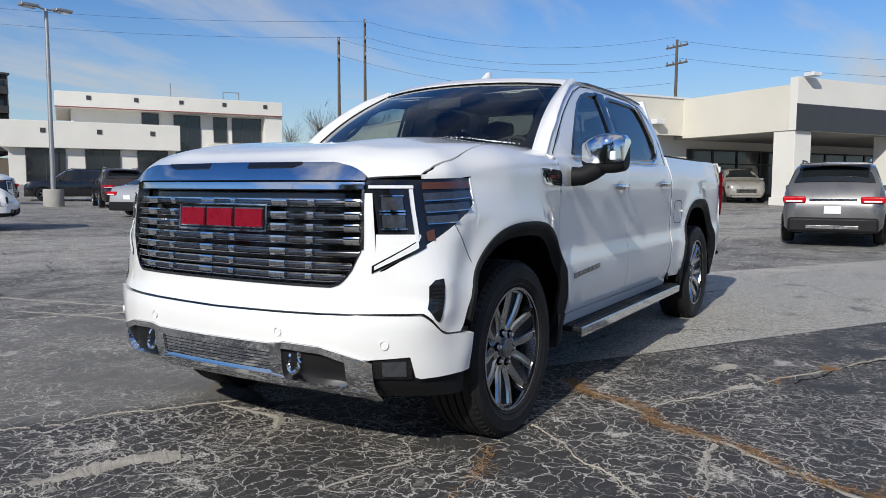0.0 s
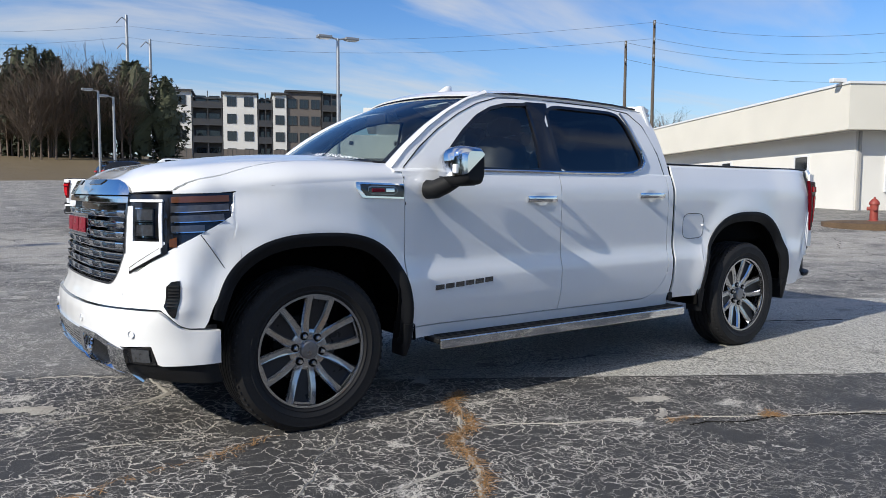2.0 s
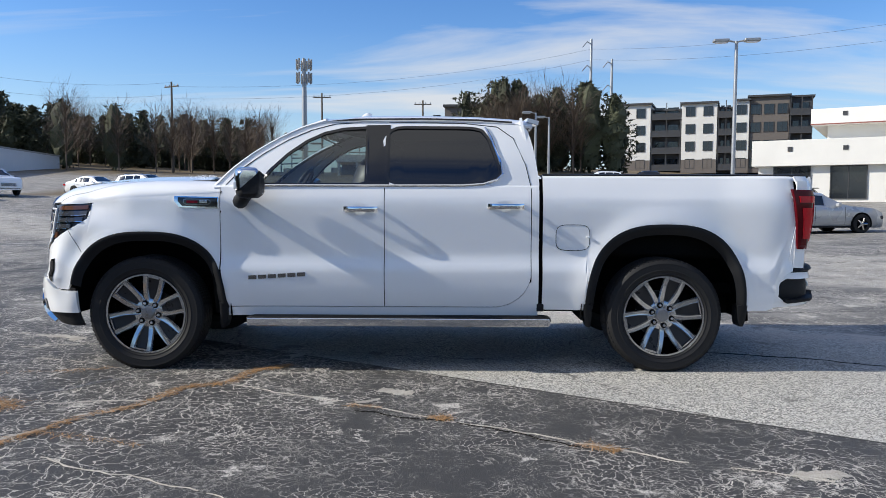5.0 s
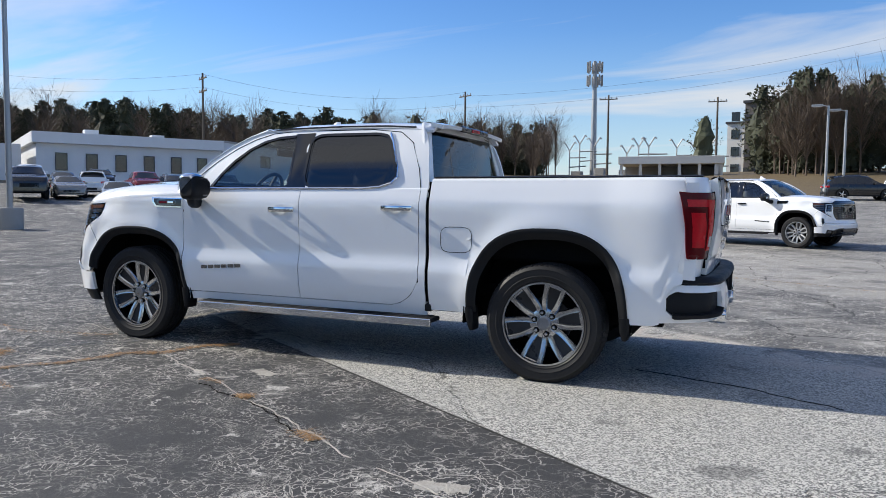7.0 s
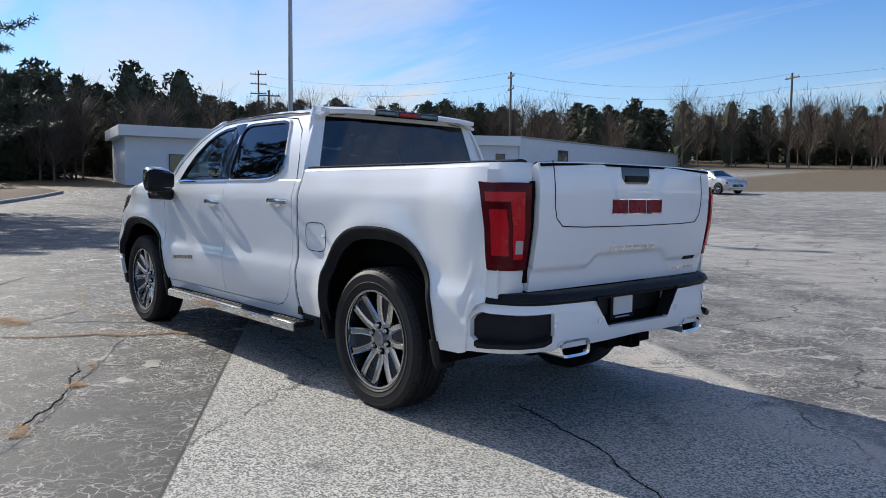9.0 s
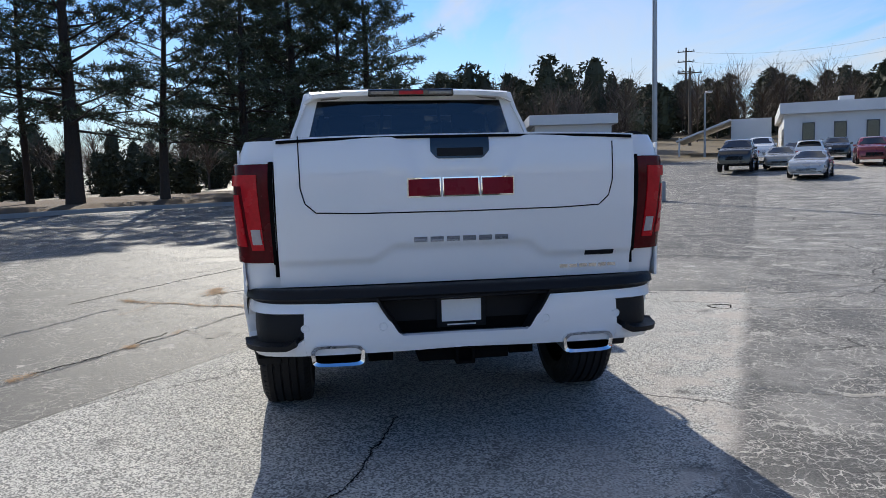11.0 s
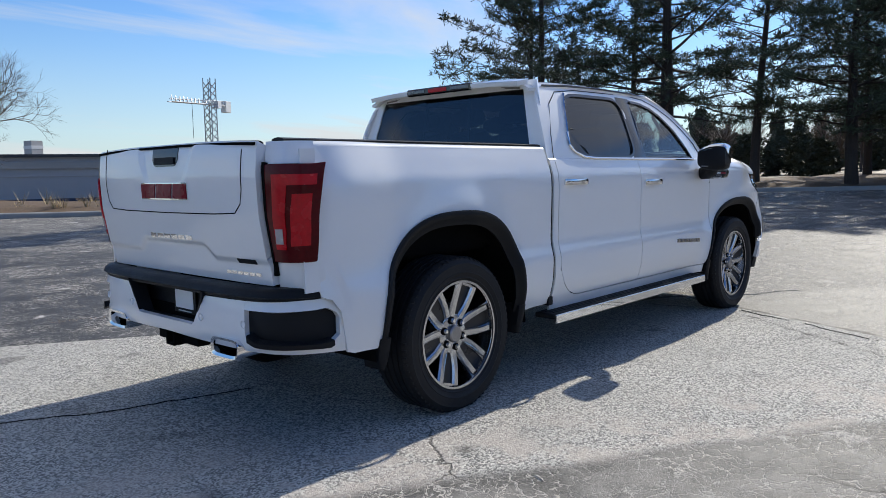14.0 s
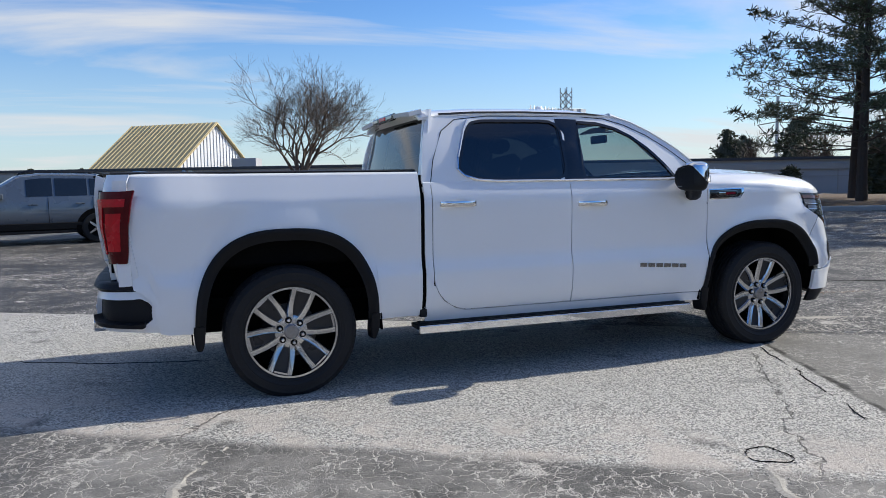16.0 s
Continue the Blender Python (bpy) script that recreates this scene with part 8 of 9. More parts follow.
    box("rear_bumper", (xr + 0.10, 0, zb + 0.15), (0.30, w * 1.72, 0.30), M_BLACKPLASTIC, root, "black rear bumper", bevel=0.06)
    if kind == "suv":
        box("bumper_insert", (xr - 0.055, 0, zb + 0.11), (0.02, w * 1.0, 0.07), M_STEEL, root, "silver bumper insert", bevel=0.008)
        box("gate_strip", (xr + 0.02, 0, 0.90 + high), (0.02, w * 0.9, 0.035), M_CHROME, root, "chrome tailgate strip", bevel=0.008)
        box("spoiler", (xr + 0.36, 0, 1.60 + high), (0.26, w * 1.35, 0.05), paint, root, bevel=0.02)
    for s in (-1, 1):
        for px in ((0.98, -0.02, -0.98) if kind == "pickup" else (0.80, -0.32, -1.28)):
            q0, q1 = sec(px)[2], sec(px)[5]
            jv, jf = tube([(px, s * (sec(px)[k][0] + 0.002), sec(px)[k][1] + high) for k in (2, 3, 4, 5)], 0.006, 4)
            mesh_ob("door_joint", jv, jf, M_UNDER, root)
        for px in ((0.25, -0.75) if kind == "pickup" else (0.0, -1.0)):
            hz_ = sec(px)[4]
            box("door_handle", (px, s * (hz_[0] + 0.012), hz_[1] - 0.06 + high), (0.20, 0.03, 0.035), paint, root, bevel=0.01)
    if kind != "pickup":
        box("sill_trim", (0, 0, zb + 0.035), (2.2, w * 1.97, 0.07), M_BLACKPLASTIC, root, bevel=0.02)
    box("plate_card", (xr - 0.008, 0, (0.72 if kind == "pickup" else zb + 0.45) + high), (0.015, 0.30, 0.15), M_LAMPWHITE, root, "blank white plate")
    return root




def work_pickup(x, y, turn):
    """The same model in plain trim: black grille and trim, grey steel wheels."""
    twin = copy_thing(truck, pose(x, y, height(x, y) - 0.013, 0, 0, turn))
    swap = {M_CHROME: M_GLOSSBLACK, M_SATIN: M_GLOSSBLACK, M_DARKCHROME: M_GLOSSBLACK, M_ALLOY: M_GALV, M_RED: M_GLOSSBLACK}
    for o in twin.children_recursive:
        if o.type == "MESH" and o.data.materials[0] in swap:
            o.material_slots[0].link = "OBJECT"
            o.material_slots[0].material = swap[o.data.materials[0]]
    return tagged(twin, "white work pickup truck with black grille and steel wheels", "pickup truck", "parked vehicles")


work_pickup(6.29, 16.76, 153)
car("suv", 15.6, -1.35, 2, P_GREY, "grey compact SUV with red tail lights, parked")
car("suv", 37.0, 4.4, 200, P_BEIGE, "beige SUV parked under the dealer canopy")
car("sedan", 14.6, 19.6, 10, P_SILVER, "silver sedan with red tail lights in the lot")
car("suv", 17.5, 27.2, 62, P_PLUM, "dark plum SUV parked beside the lamp post")
car("suv", 20.4, 35.3, 150, P_BLACK, "black SUV parked by the office")
car("sedan", 13.2, 32.8, 170, P_SILVER, "silver coupe parked in the lot")
car("suv", 16.0, 63.0, 175, P_WHITE, "white SUV parked at the lot's edge")
car("pickup", 20.5, 63.0, 175, P_BLACK, "black pickup truck parked at the lot's edge")
car("suv", 11.0, 53.0, 10, P_BLACK, "black SUV parked at the lot's edge")
car("suv", -19.5, 46.0, -20, P_SILVER, "silver SUV parked far across the lot")
car("sedan", -24.0, 48.0, -20, P_WHITE, "white sedan parked far across the lot")
car("sedan", 26.9, 20.5, 150, P_GREY, "grey sedan parked beside the showroom")
car("suv", 24.3, 14.0, 150, P_BLACK, "black SUV parked beside the showroom")
car("suv", 7.77, -14.74, 12, P_STEEL, "steel-blue compact SUV with black lower cladding, parked", clad=True)
car("suv", 4.6, -16.6, -100, P_BLUE, "bright blue compact SUV seen from behind")
ROW = [("pickup", -35.3, 24.4, -35, P_BLACK, "black pickup truck in the used-car row", 0.1), ("sedan", -35.8, 27.6, -35, P_BEIGE, "beige sedan in the used-car row", 0), ("pickup", -44.9, 31.8, -35, P_WHITE, "white pickup truck in the used-car row", 0),
       ("suv", -37.6, 31.0, 140, P_WHITE, "white SUV in the used-car row", 0), ("suv", -45.3, 38.4, -35, P_BLACK, "black SUV in the used-car row", 0), ("sedan", -27.4, 23.9, -40, P_SILVER, "silver sedan standing in front of the used-car row", 0),
       ("pickup", -36.6, 34.6, -35, P_RED, "red pickup truck in the used-car row", -0.1), ("sedan", -45.3, 34.9, -35, P_STEEL, "blue-grey sedan in the used-car row", 0), ("suv", -32.6, 33.6, -35, P_BLACK, "black SUV in the used-car row", 0.05),
       ("pickup", -34.3, 39.3, -35, P_WHITE, "white pickup truck in the used-car row", 0), ("sedan", -28.6, 39.0, -35, P_SILVER, "silver sedan in the used-car row", 0), ("pickup", -29.9, 44.6, -35, P_WHITE, "white pickup truck in the used-car row", 0), ("suv", -38.1, 44.5, -35, P_STEEL, "blue-grey SUV in the used-car row", 0)]
for k, x, y, h, p, lab, hi in ROW:
    car(k, x, y, h, p, lab, high=hi)
car("pickup", -27.5, 32.4, -40, P_GREY, "grey pickup truck with a bed cap", cap=True)

# ---- verge, kerb ----
KERB = [(30, -27), (14, -23.2), (3, -21.6), (-10, -18.0), (-16.5, -13.3), (-21.5, -9.0), (-27.0, -2.5), (-33.0, 4.0), (-42.0, 9.0)]


def along_line(line, step):
    out = []
    for (a, b), (c, d) in zip(line, line[1:]):
        n = max(1, int(math.hypot(c - a, d - b) / step))
        out += [(a + (c - a) * k / n, b + (d - b) * k / n) for k in range(n)]
    out.append(line[-1])
    return out


def verge():
    pts = along_line(KERB, 1.0)
    rng = random.Random(3)
    nrm = []
    for i, p in enumerate(pts):
        a, b = pts[max(0, i - 2)], pts[min(len(pts) - 1, i + 2)]
        d = Vector((b[0] - a[0], b[1] - a[1], 0)).normalized()
        nrm.append(Vector((d.y, -d.x, 0)) * (1 if (Vector((d.y, -d.x, 0)).dot(Vector((p[0], p[1], 0)) - Vector((1.9, 0, 0)))) > 0 else -1))
    vs, fs = [], []
    prof = [(0.0, -0.15), (0.0, 0.13), (0.03, 0.16), (0.15, 0.165), (0.17, 0.10)]
    for p, n in zip(pts, nrm):
        z = height(*p)
        for o, h in prof:
            vs.append((p[0] + n.x * o, p[1] + n.y * o, z + h))
    m = len(prof)
    for i in range(len(pts) - 1):
        for k in range(m - 1):
            fs.append((i * m + k, (i + 1) * m + k, (i + 1) * m + k + 1, i * m + k + 1))
    tagged(mesh_ob("kerb", vs, fs, M_CONCRETE, None, "grey concrete kerb along the pine verge"), "", "kerb", "", "structure")
    vs, fs = [], []
    offs = (0.16, 0.8, 2, 4, 7, 11, 16)
    for p, n in zip(pts, nrm):
        for j, o in enumerate(offs):
            x, y = p[0] + n.x * o, p[1] + n.y * o
            vs.append((x, y, height(x, y) + 0.13 + (rng.uniform(0, 0.16) + 0.06 if 0 < j < 6 else 0) - (0.35 if j == 6 else 0)))
    m = len(offs)
    for i in range(len(pts) - 1):
        for k in range(m - 1):
            fs.append((i * m + k, (i + 1) * m + k, (i + 1) * m + k + 1, i * m + k + 1))
    tagged(mesh_ob("verge", vs, fs, M_LITTER, None, "brown leaf-littered verge under pines"), "", "verge", "", "structure")
    # dry grass tufts
    vs, fs = [], []
    for _ in range(420):
        i = rng.randrange(0, int(len(pts) * 0.42))
        p, n = pts[i], nrm[i]
        o = rng.uniform(0.6, 2.6)
        if rng.random() > 0.6:
            o = rng.uniform(0.4, 5)
        cx, cy = p[0] + n.x * o + rng.uniform(-0.3, 0.3), p[1] + n.y * o
        z = height(cx, cy) + 0.15
        hgt = rng.uniform(0.25, 0.75) * (1 if noise.noise((cx * 0.3, cy * 0.3, 0)) > 0 else 0.3)
        for _b in range(16):
            a = rng.uniform(0, 6.28)
            l = hgt * rng.uniform(0.6, 1.1)
            dx, dy = math.cos(a), math.sin(a)
            k = len(vs)
            vs += [(cx + dx * 0.02 - dy * 0.012, cy + dy * 0.02 + dx * 0.012, z), (cx + dx * 0.02 + dy * 0.012, cy + dy * 0.02 - dx * 0.012, z), (cx + dx * l * 0.5, cy + dy * l * 0.5, z + l)]
            fs.append((k, k + 1, k + 2))
    tagged(mesh_ob("dry_grass", vs, fs, M_DRYGRASS, None, "pale dry winter grass tufts on the verge", smooth=False), "", "grass", "", "stuff")


verge()


# ---- trees ----
def needles(rng, at, size, count, vs, fs):
    for _ in range(count):
        d = Vector((rng.gauss(0, 1), rng.gauss(0, 1), rng.gauss(0.25, 0.8)))
        d.normalize()
        s = d.cross(Vector((rng.uniform(-1, 1), rng.uniform(-1, 1), rng.uniform(-1, 1))))
        if s.length < 1e-4:
            continue
        s.normalize()
        l = size * rng.uniform(0.6, 1.15)
        k = len(vs)
        w = l * 0.065
        vs += [at - s * w * 0.4, at + s * w * 0.4, at + d * l * 0.6 + s * w, at + d * l, at + d * l * 0.6 - s * w]
        fs.append((k, k + 1, k + 2, k + 3, k + 4))


def pine(seed, x, y, h, r, start, spread, label, clumps=1.0, lean=0.0):
    rng = random.Random(seed)
    root = thing("pine_tree", (x, y, height(x, y) + 0.05), rng.uniform(0, 360), label, "pine tree", "pines on the verge")
    pts, rad = [], []
    n = 12
    bx, by = rng.uniform(-0.5, 0.5) + lean, rng.uniform(-0.5, 0.5)
    for k in range(n + 1):
        t = k / n
        pts.append(Vector((bx * t * t * 1.4 + 0.08 * math.sin(5 * t + seed), by * t * t + 0.08 * math.cos(4 * t + seed), h * t)))
        rad.append(r * (1 - 0.88 * t) + (0.10 * r * max(0, 1 - t * 14)))
    v, f = tube(pts, rad, 9)
    mesh_ob("trunk", v, f, M_BARK, root, "dark furrowed trunk")

    def at(t):
        i = min(n - 1, int(t * n))
        return pts[i].lerp(pts[i + 1], t * n - i)

    limbs, nv, nf = [], [], []
    count = int(38 * (1 - start) / 0.6)
    for k in range(count):
        t = start + (0.985 - start) * (k + rng.random() * 0.7) / count
        a = k * 2.4 + rng.uniform(-0.5, 0.5)
        q = (t - start) / (1 - start)
        L = spread * (0.45 + 0.75 * math.sin(math.pi * min(1, 0.25 + 0.75 * q))) * (1.0 - 0.55 * q) * rng.uniform(0.65, 1.15)
        p = at(t)
        d = Vector((math.cos(a), math.sin(a), rng.uniform(-0.12, 0.30) + 0.35 * q))
        line = [p]
        m = 6
        for j in range(1, m + 1):
            d = (d + Vector((rng.uniform(-0.16, 0.16), rng.uniform(-0.16, 0.16), rng.uniform(-0.10, 0.13)))).normalized()
            line.append(line[-1] + d * (L / m))
        br = max(0.018, 0.045 * r / 0.3 * (1 - 0.6 * q)) * (L / spread + 0.4)
        limbs.append(tube(line, [br * (1 - 0.85 * j / m) for j in range(m + 1)], 5))
        for j in range(2, m + 1):
            for side_s in (-1, 1):
                if rng.random() > 0.95 * clumps:
                    continue
                sd = (line[j] - line[j - 1]).normalized()
                lat = sd.cross(Vector((0, 0, 1))).normalized() * side_s
                tl = L * 0.38 * rng.uniform(0.5, 1.1) * (1.15 - 0.10 * j)
                tip = line[j] + (lat * 0.75 + sd * 0.75 + Vector((0, 0, rng.uniform(-0.05, 0.3)))).normalized() * tl
                limbs.append(tube([line[j], line[j].lerp(tip, 0.5) + Vector((0, 0, -0.03)), tip], [0.014, 0.010, 0.005], 3))
                for c in range(4):
                    if rng.random() < 0.88:
                        q2 = line[j].lerp(tip, 0.35 + 0.65 * (c + rng.random()) / 4) + Vector((rng.gauss(0, 0.09), rng.gauss(0, 0.09), rng.gauss(0.03, 0.07)))
                        needles(rng, q2, 0.30, 12, nv, nf)
        needles(rng, line[-1], 0.30, 10, nv, nf)
    v, f = join(limbs)
    mesh_ob("limb_frame", v, f, M_BARK, root, "thin dark limbs")
    mesh_ob("crown", nv, nf, M_NEEDLE, root, "open crown of needle clumps", smooth=False)
    return root


PINES = [(-19.3, -14.6, 13.0, 0.20, 0.14, 4.2), (-20.9, -16.4, 12.5, 0.16, 0.16, 3.9), (-22.9, -10.9, 12.5, 0.36, 0.24, 4.4), (-24.6, -13.2, 12, 0.17, 0.26, 3.4), (-25.0, -7.8, 11.2, 0.22, 0.22, 3.8), (-26.6, -4.6, 11.2, 0.26, 0.20, 4.0), (-27.9, -2.2, 11.3, 0.34, 0.18, 4.2), (-28.6, -0.4, 10.9, 0.22, 0.22, 3.8), (-29.4, 1.2, 11.2, 0.30, 0.20, 4.2)]
bases = []
for k, (x, y, h, r, s0, sp) in enumerate(PINES):
    bases.append(pine(11 + k, x, y, h, r, s0, sp, "tall dark pine with open crown on the verge" if k else "slender pine with long low limbs at the verge's end"))
# a second rank behind, copies turned differently
rngp = random.Random(77)
for k in range(3):
    t = rngp.random()
    i = rngp.randrange(1, len(bases))
    line = [(-30.0, -10.0), (-32.0, -6.5), (-34.0, -4.0), (-36.0, -2.0)]
    f = t * (len(line) - 1)
    j = min(len(line) - 2, int(f))
    x = line[j][0] + (line[j + 1][0] - line[j][0]) * (f - j) + rngp.uniform(-5.5, 2.0)
    y = line[j][1] + (line[j + 1][1] - line[j][1]) * (f - j) + rngp.uniform(-2.5, 2.5)
    copy_thing(bases[i], pose(x, y, height(x, y), 0, 0, rngp.uniform(0, 360)))


def bare_tree(seed, x, y, h, label, levels=5, r=0.16, turn=0, category="bare tree"):
    rng = random.Random(seed)
    root = thing("bare_tree", (x, y, height(x, y)), turn, label, category, "bare trees")
    segs, trunk = [], []

    def grow(p, d, length, rad, lev):
        pts = [p]
        m = 3
        for k in range(m):
            d = (d + Vector((rng.gauss(0, 0.09), rng.gauss(0, 0.09), 0.05 + rng.gauss(0, 0.05)))).normalized()
            pts.append(pts[-1] + d * (length / m))
        (trunk if lev == levels else segs).append(tube(pts, [rad * (1 - 0.35 * k / m) for k in range(m + 1)], 7 if lev >= levels - 1 else 3))
        if lev == 0:
            return
        n = 3 if lev > 1 else 4
        if lev == levels:
            n = 8
        for k in range(n):
            a = 2 * math.pi * (k + rng.random()) / n
            s = d.cross(Vector((0.3, 0.2, 1))).normalized()
            w = s.cross(d)
            tilt = rng.uniform(0.30, 0.95) if lev == levels else rng.uniform(0.42, 0.95)
            nd_ = (d + (s * math.cos(a) + w * math.sin(a)) * tilt + Vector((0, 0, 0.02 if lev > 2 else 0.10))).normalized()
            grow(pts[-1] if k % 2 == 0 or lev == levels else pts[2], nd_, length * (rng.uniform(1.0, 1.35) if lev == levels and levels > 6 else rng.uniform(0.62, 0.86)), rad * 0.58, lev - 1)

    grow(Vector((0, 0, -0.1)), Vector((0, 0, 1)), h * (0.20 if levels < 7 else 0.15), r, levels)
    v, f = join(trunk)
    mesh_ob("trunk", v, f, M_TWIG, root, "grey-brown trunk")
    v, f = join(segs)
    mesh_ob("branch_frame", v, f, M_TWIG, root, "fine bare branches")
    return root


bare_tree(5, -1.6, -34.6, 9.9, "leafless spreading tree beyond the verge", 7, 0.18)
bare_tree(8, -22.0, -15.6, 7.0, "slim leafless tree among the pines", 5, 0.08)


def wood(name, spots, label, seed, material, kind_pine=True, lo=9, hi=16, tuft=0.45):
    """Many distant trees in one mesh: trunks with ragged tufts, or bare twigs."""
    rng = random.Random(seed)
    vs, fs = [], []
    for x, y in spots:
        z = height(x, y) - 0.3
        h = rng.uniform(lo, hi)
        v, f = tube([(x, y, z), (x + rng.uniform(-0.4, 0.4), y, z + h * 0.9)], [0.22, 0.06] if kind_pine else [0.11, 0.03], 4)
        k = len(vs)
        vs += v
        fs += [tuple(i + k for i in q) for q in f]
        n = 400 if kind_pine else 170
        lump = [rng.uniform(0.65, 1.2) for _ in range(8)]

        def crown(t):
            return min(1.0, 0.45 + 1.3 * t) * math.sqrt(max(0.0, 1 - t ** 2.2)) * lump[min(7, int(t * 8))]

        for j in range(n):
            if kind_pine:
                t = 0.04 + 0.96 * (j + rng.random()) / n
                if j == 0:
                    # dense inner mass of the crown
                    k, rings = len(vs), 9
                    for i in range(rings):
                        tt = 0.08 + 0.90 * i / (rings - 1)
                        rr = h * 0.31 * crown(tt) * 0.60 + 0.02
                        for q in range(9):
                            w = rr * rng.uniform(0.55, 1.15)
                            vs.append(Vector((x + w * math.cos(q * 0.698), y + w * math.sin(q * 0.698), z + h * tt + rng.uniform(-0.4, 0.4))))
                    fs += [(k + i * 9 + q, k + i * 9 + (q + 1) % 9, k + i * 9 + 9 + (q + 1) % 9, k + i * 9 + 9 + q) for i in range(rings - 1) for q in range(9)]
                R = h * 0.31 * crown(t) + 0.15
                a, rr = rng.uniform(0, 6.283), R * math.sqrt(rng.random())
                c = Vector((x + rr * math.cos(a), y + rr * math.sin(a), z + h * t))
                s = tuft * 0.66 * rng.uniform(0.5, 1.3)
                for _ in range(3):
                    d1 = Vector((rng.gauss(0, 1), rng.gauss(0, 1), rng.gauss(0, 0.7))).normalized() * s
                    d2 = Vector((rng.gauss(0, 1), rng.gauss(0, 1), rng.gauss(0, 0.7))).normalized() * s * 0.55
                    k = len(vs)
                    vs += [c - d1 * 0.5, c + d2 * 0.5, c + d1, c - d2 * 0.5]
                    fs.append((k, k + 1, k + 2, k + 3))
            else:
                a = rng.uniform(0, 6.283)
                t = rng.uniform(0.2, 0.75)
                p = Vector((x, y, z + h * t))
                d = Vector((math.cos(a) * 0.8, math.sin(a) * 0.8, rng.uniform(0.5, 1.3))).normalized()
                L = h * rng.uniform(0.2, 0.42)
                s = d.cross(Vector((0, 0, 1))).normalized() * 0.030
                k = len(vs)
                q = p + d * L
                vs += [p - s, p + s, q]
                fs.append((k, k + 1, k + 2))
                for _ in range(3):
                    d3 = (d + Vector((rng.gauss(0, 0.4), rng.gauss(0, 0.4), rng.gauss(0, 0.3)))).normalized()
                    p2 = p.lerp(q, rng.uniform(0.4, 1))
                    k = len(vs)
                    vs += [p2 - s * 0.7, p2 + s * 0.7, p2 + d3 * L * 0.45]
                    fs.append((k, k + 1, k + 2))
    return tagged(mesh_ob(name, vs, fs, material, None, label, smooth=False), "", "trees", "", "stuff")


def sector(seed, n, az0, az1, d0, d1):
    rng = random.Random(seed)
    out = []
    for _ in range(n):
        a, d = radians(rng.uniform(az0, az1)), rng.uniform(d0, d1)
        out.append((1.9 - d * math.sin(a), d * math.cos(a)))
    return out


wood("far_pine_wood", sector(1, 230, 30, 92, 118, 175), "dark pine wood on the ridge behind the lot", 21, M_FARPINE, True, 7, 11, 0.95)
wood("far_bare_wood", sector(2, 120, 14, 78, 105, 150), "leafless brown wood along the ridge", 22, M_TWIG, False, 7, 12)
wood("near_pine_wood", sector(3, 60, 66, 88, 66, 98), "dense dark pines beside the lot", 23, M_FARPINE, True, 7, 11, 0.7)
wood("near_bare_wood", sector(4, 46, 66, 92, 58, 90), "leafless brown undergrowth beside the lot", 24, M_TWIG, False, 4, 9)
wood("tree_clump_evergreen", sector(5, 16, -13.5, -3.5, 88, 100) + sector(55, 5, -3.5, -1.0, 90, 97), "evergreen trees in the clump before the apartments", 25, M_FARPINE, True, 9, 13.5, 0.75)
wood("tree_clump_bare", sector(6, 34, -11.0, -2.0, 84, 96), "leafless trees in the clump before the apartments", 26, M_TWIG, False, 8, 12)
wood("far_west_trees", sector(7, 70, 16, 30, 130, 180), "mixed trees round the substation", 27, M_FARPINE, True, 6, 11, 0.8)
wood("low_woods", sector(8, 60, 96, 138, 75, 120), "low mixed wood behind the pines", 28, M_FARPINE, True, 4, 8, 0.6)
wood("low_bare_woods", sector(9, 50, 92, 136, 60, 110), "leafless scrub behind the pines", 29, M_TWIG, False, 4, 8)
wood("pine_undergrowth", sector(41, 52, 84, 134, 42, 66), "low evergreen undergrowth behind the pines", 41, M_FARPINE, True, 2.0, 3.8, 0.6)
wood("skyline_trees", sector(10, 90, 140, 215, 190, 300), "low trees on the far skyline", 30, M_FARPINE, True, 4, 7, 0.8)
wood("roadside_bare_trees", sector(12, 22, -60, -46, 85, 130), "leafless roadside trees", 31, M_TWIG, False, 6, 10)
wood("single_far_pines", [(-53, 98), (-47, 101), (-6, 139)], "two broad pines standing above the ridge", 33, M_FARPINE, True, 9, 11)


# ---- pine straw and grit in the old cracks ----
def straw(paths, seed, label):
    rng = random.Random(seed)
    vs, fs = [], []
    for line, width, dens in paths:
        pts = along_line(line, 0.05)
        for (px, py) in pts:
            wob = noise.noise((px * 2.3, py * 2.3, seed)) * 0.10
            wloc = width * (0.35 + 1.1 * max(0, noise.noise((px * 1.4, py * 1.4, 3 + seed)) + 0.35))
            for _ in range(int(dens * wloc / width * rng.uniform(0.3, 1.6))):
                cx, cy = px + wob + rng.gauss(0, wloc * 0.5), py - wob + rng.gauss(0, wloc * 0.5)
                a = rng.uniform(0, 3.1416)
                l = rng.uniform(0.02, 0.065)
                dx, dy = math.cos(a) * l, math.sin(a) * l
                k = len(vs)
                z = 0.004 + rng.random() * 0.010
                w = 0.0021
                vs += [(cx - dx - dy * w / l, cy - dy + dx * w / l, z), (cx - dx + dy * w / l, cy - dy - dx * w / l, z), (cx + dx, cy + dy, z + rng.uniform(-0.003, 0.008))]
                fs.append((k, k + 1, k + 2))
    return tagged(mesh_ob("pine_straw", vs, fs, M_STRAW, None, label, smooth=False), "", "pine straw", "", "stuff")


# grit that has filled the old cracks, ragged ribbons a few millimetres proud
M_GRIT = mat("sandy_grit", (0.40, 0.375, 0.33), 0.95, vary=0.35, scale=7, fine=150, bump=0.004, spec=0.1)


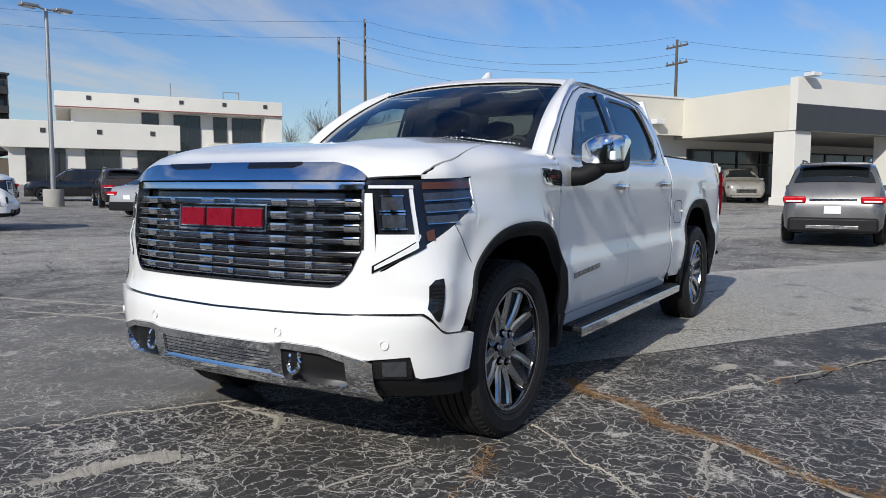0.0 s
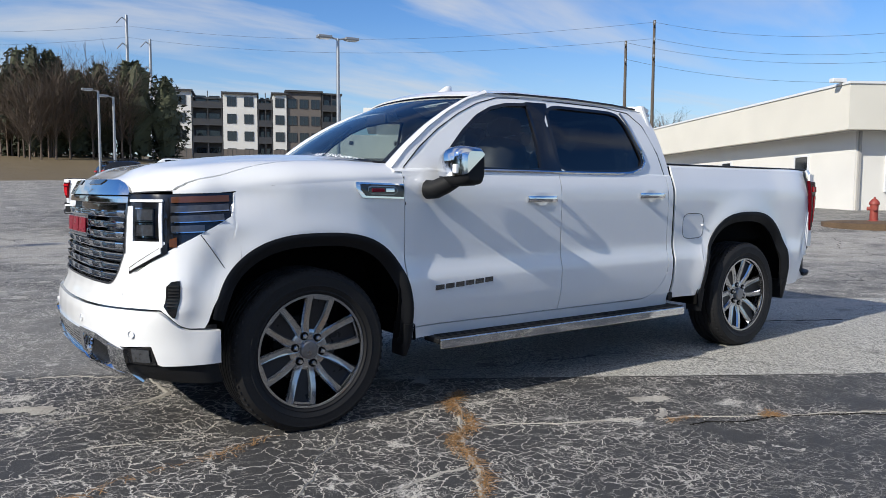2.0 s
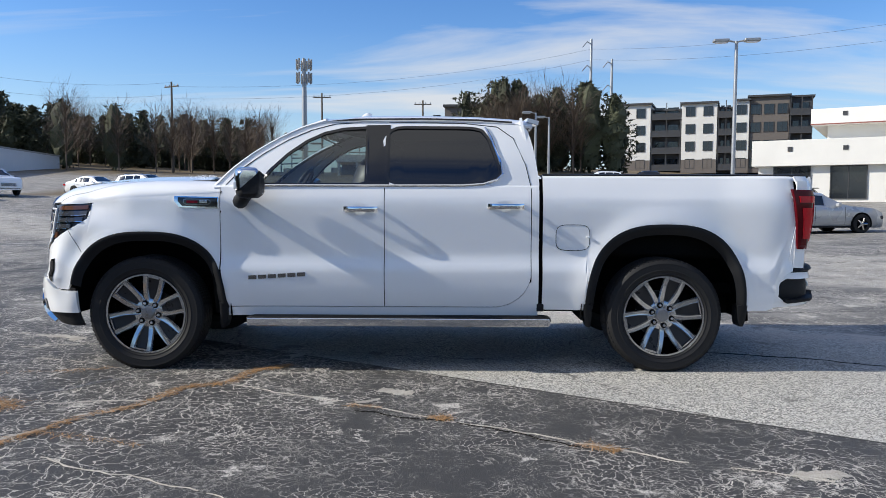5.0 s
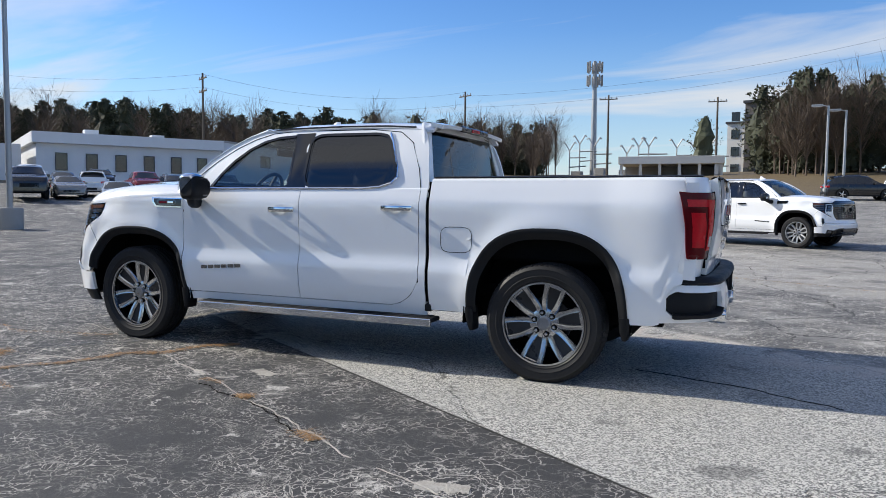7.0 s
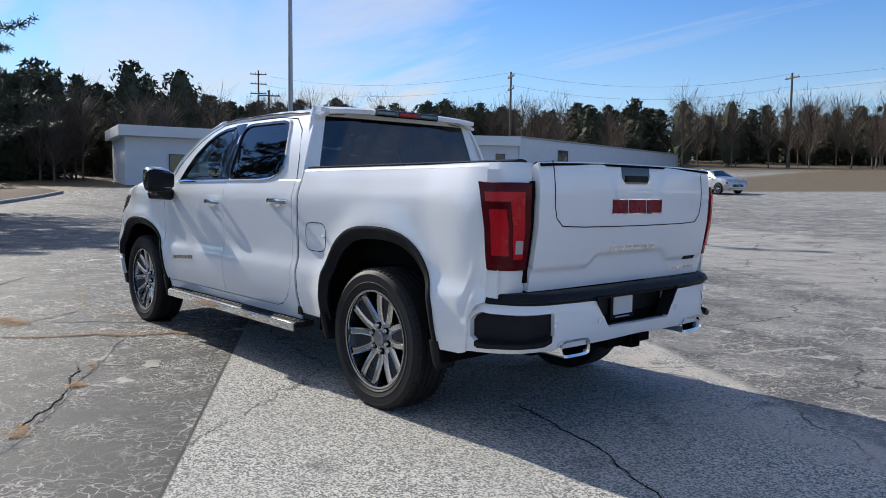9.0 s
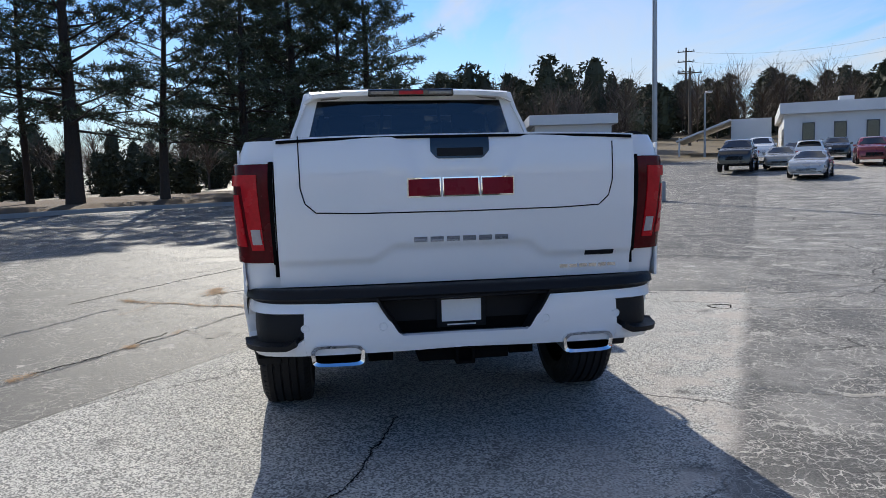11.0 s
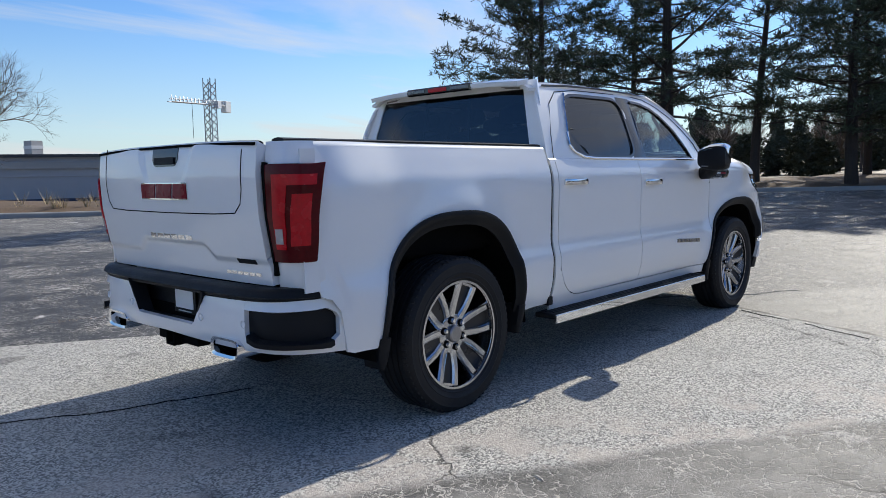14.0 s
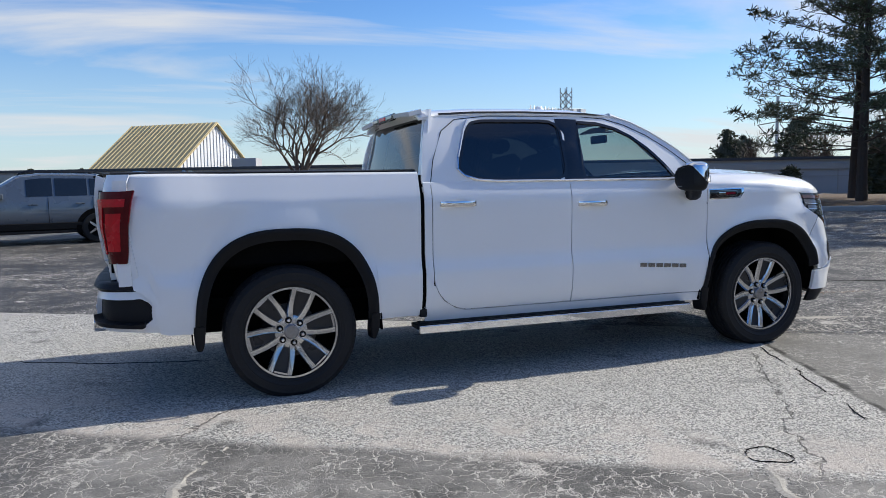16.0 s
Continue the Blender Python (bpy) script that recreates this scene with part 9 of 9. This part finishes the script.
def crack_fill(line, width, seed, rough=1.0, sway=0.055):
    rng = random.Random(seed)
    pts = along_line(line, 0.012)
    vs, fs = [], []
    last = None
    for i, (px, py) in enumerate(pts):
        a, b = pts[max(0, i - 4)], pts[min(len(pts) - 1, i + 4)]
        d = Vector((b[0] - a[0], b[1] - a[1], 0)).normalized()
        n = Vector((-d.y, d.x, 0))
        off = sway * noise.noise((px * 3.1, py * 3.1, seed)) + 0.022 * noise.noise((px * 11, py * 11, seed + 5)) * rough
        w = width * (0.55 + 0.9 * noise.noise((px * 2.2, py * 2.2, seed + 9)) + 0.5 * noise.noise((px * 14, py * 14, seed + 2)))
        if w < width * 0.10:
            last = None
            continue
        c = Vector((px, py, 0)) + n * off
        k = len(vs)
        wl, wr = w * rng.uniform(0.35, 0.65), w * rng.uniform(0.35, 0.65)
        vs += [c + n * wl + Vector((0, 0, 0.0015)), c + Vector((0, 0, 0.0045 + rng.uniform(0, 0.002))), c - n * wr + Vector((0, 0, 0.0015))]
        if last is not None:
            fs += [(last, k, k + 1, last + 1), (last + 1, k + 1, k + 2, last + 2)]
        last = k
        # crumbs beside the crack
        for _ in range(2):
            q = c + n * rng.gauss(0, width * 1.1) + d * rng.uniform(-0.01, 0.01)
            r = rng.uniform(0.002, 0.006)
            k = len(vs)
            vs += [q + Vector((r, 0, 0.001)), q + Vector((-r * 0.5, r * 0.9, 0.001)), q + Vector((-r * 0.5, -r * 0.9, 0.001)), q + Vector((0, 0, 0.001 + r * 0.8))]
            fs += [(k, k + 1, k + 3), (k + 1, k + 2, k + 3), (k + 2, k, k + 3)]
    return vs, fs


FILLS = [([(1.0, -0.77), (0.82, -1.15), (0.56, -1.46), (0.30, -1.94), (0.05, -2.30), (-0.3, -2.9)], 0.045), ([(0.76, -1.41), (1.71, -1.90), (2.37, -2.25), (3.23, -2.73), (3.9, -3.05)], 0.020),
         ([(0.33, -1.79), (0.17, -1.81), (0.01, -1.85), (-0.31, -1.86)], 0.026), ([(0.16, -0.99), (-0.10, -1.31), (-0.42, -1.70)], 0.016), ([(-1.29, 1.11), (-0.99, 0.96), (-0.33, 0.57)], 0.020),
         ([(-1.75, 0.45), (-1.34, 0.33), (-1.05, 0.12)], 0.16), ([(-0.42, 0.57), (-0.42, 0.17), (-0.76, -0.08), (-1.38, -0.16)], 0.045), ([(0.98, 5.43), (1.31, 3.7)], 0.05), ([(0.25, 4.05), (1.17, 3.51)], 0.03),
         ([(4.21, 1.77), (4.48, 2.29), (4.7, 2.9)], 0.10), ([(1.97, -3.68), (1.31, -3.28), (0.26, -2.80)], 0.018), ([(1.95, 3.05), (2.14, 3.54), (2.3, 4.4)], 0.05), ([(0.88, 3.1), (0.63, 4.41)], 0.06),
         ([(1.75, -1.52), (1.98, -1.60)], 0.13), ([(1.63, -1.80), (1.78, -1.74)], 0.05), ([(3.76, -2.98), (4.0, -2.92)], 0.15), ([(-1.0, -0.62), (-0.55, -0.75)], 0.03), ([(-0.9, -1.3), (-0.3, -2.1)], 0.02)]
M_OPEN = mat("open_crack", (0.016, 0.015, 0.014), 0.95, vary=0.3, scale=7, fine=150, spec=0.05)
RING = [(1.78 + 0.10 * math.cos(a) + 0.02 * math.cos(2 * a), 2.885 + 0.105 * math.sin(a)) for a in span(0.0, 5.9, 22)]
OPEN = [([(5.6, -0.83), (5.06, -0.54), (4.21, -0.24)], 0.006), ([(0.13, 1.07), (0.57, 2.01), (0.90, 2.67)], 0.007), ([(2.86, -2.62), (2.4, -2.28), (1.65, -2.0)], 0.006), ([(-0.2, -3.4), (-2.4, -2.3), (-4.5, -1.0)], 0.005), (RING, 0.006)]
for k, (line, width) in enumerate(OPEN):
    v, f = crack_fill(line, width, 80 + k, 1.0, 0.012 if line is RING else 0.04)
    tagged(mesh_ob("open_crack", v, f, M_OPEN, None, "dark open crack in the worn asphalt", smooth=False), "", "crack", "", "stuff")
for k, (line, width) in enumerate(FILLS):
    v, f = crack_fill(line, width, 40 + k)
    tagged(mesh_ob("crack_grit", v, f, M_GRIT, None, "pale sandy grit filling an old asphalt crack", smooth=False), "", "grit", "", "stuff")


straw([([(0.98, -0.80), (0.82, -1.15), (0.56, -1.46), (0.30, -1.94), (0.05, -2.30), (-0.3, -2.9)], 0.05, 34),
       ([(-0.95, -1.92), (-0.62, -1.98), (-0.40, -1.98)], 0.12, 75), ([(0.05, -2.42), (0.25, -2.5), (0.6, -2.6)], 0.06, 12),
       ([(1.6, -1.86), (1.78, -1.93)], 0.04, 22), ([(2.1, -2.10), (2.2, -2.15)], 0.05, 30), ([(2.88, -2.56), (3.0, -2.63)], 0.04, 24), ([(-3.5, -0.6), (-2.2, -0.9), (-1.1, -1.2), (-0.2, -1.0)], 0.03, 6), ([(3.9, -3.3), (4.3, -3.4)], 0.06, 10),
       ([(4.0, 7.6), (5.5, 7.0), (7.0, 6.0)], 0.06, 8)], 5, "orange-brown pine straw caught in asphalt cracks")
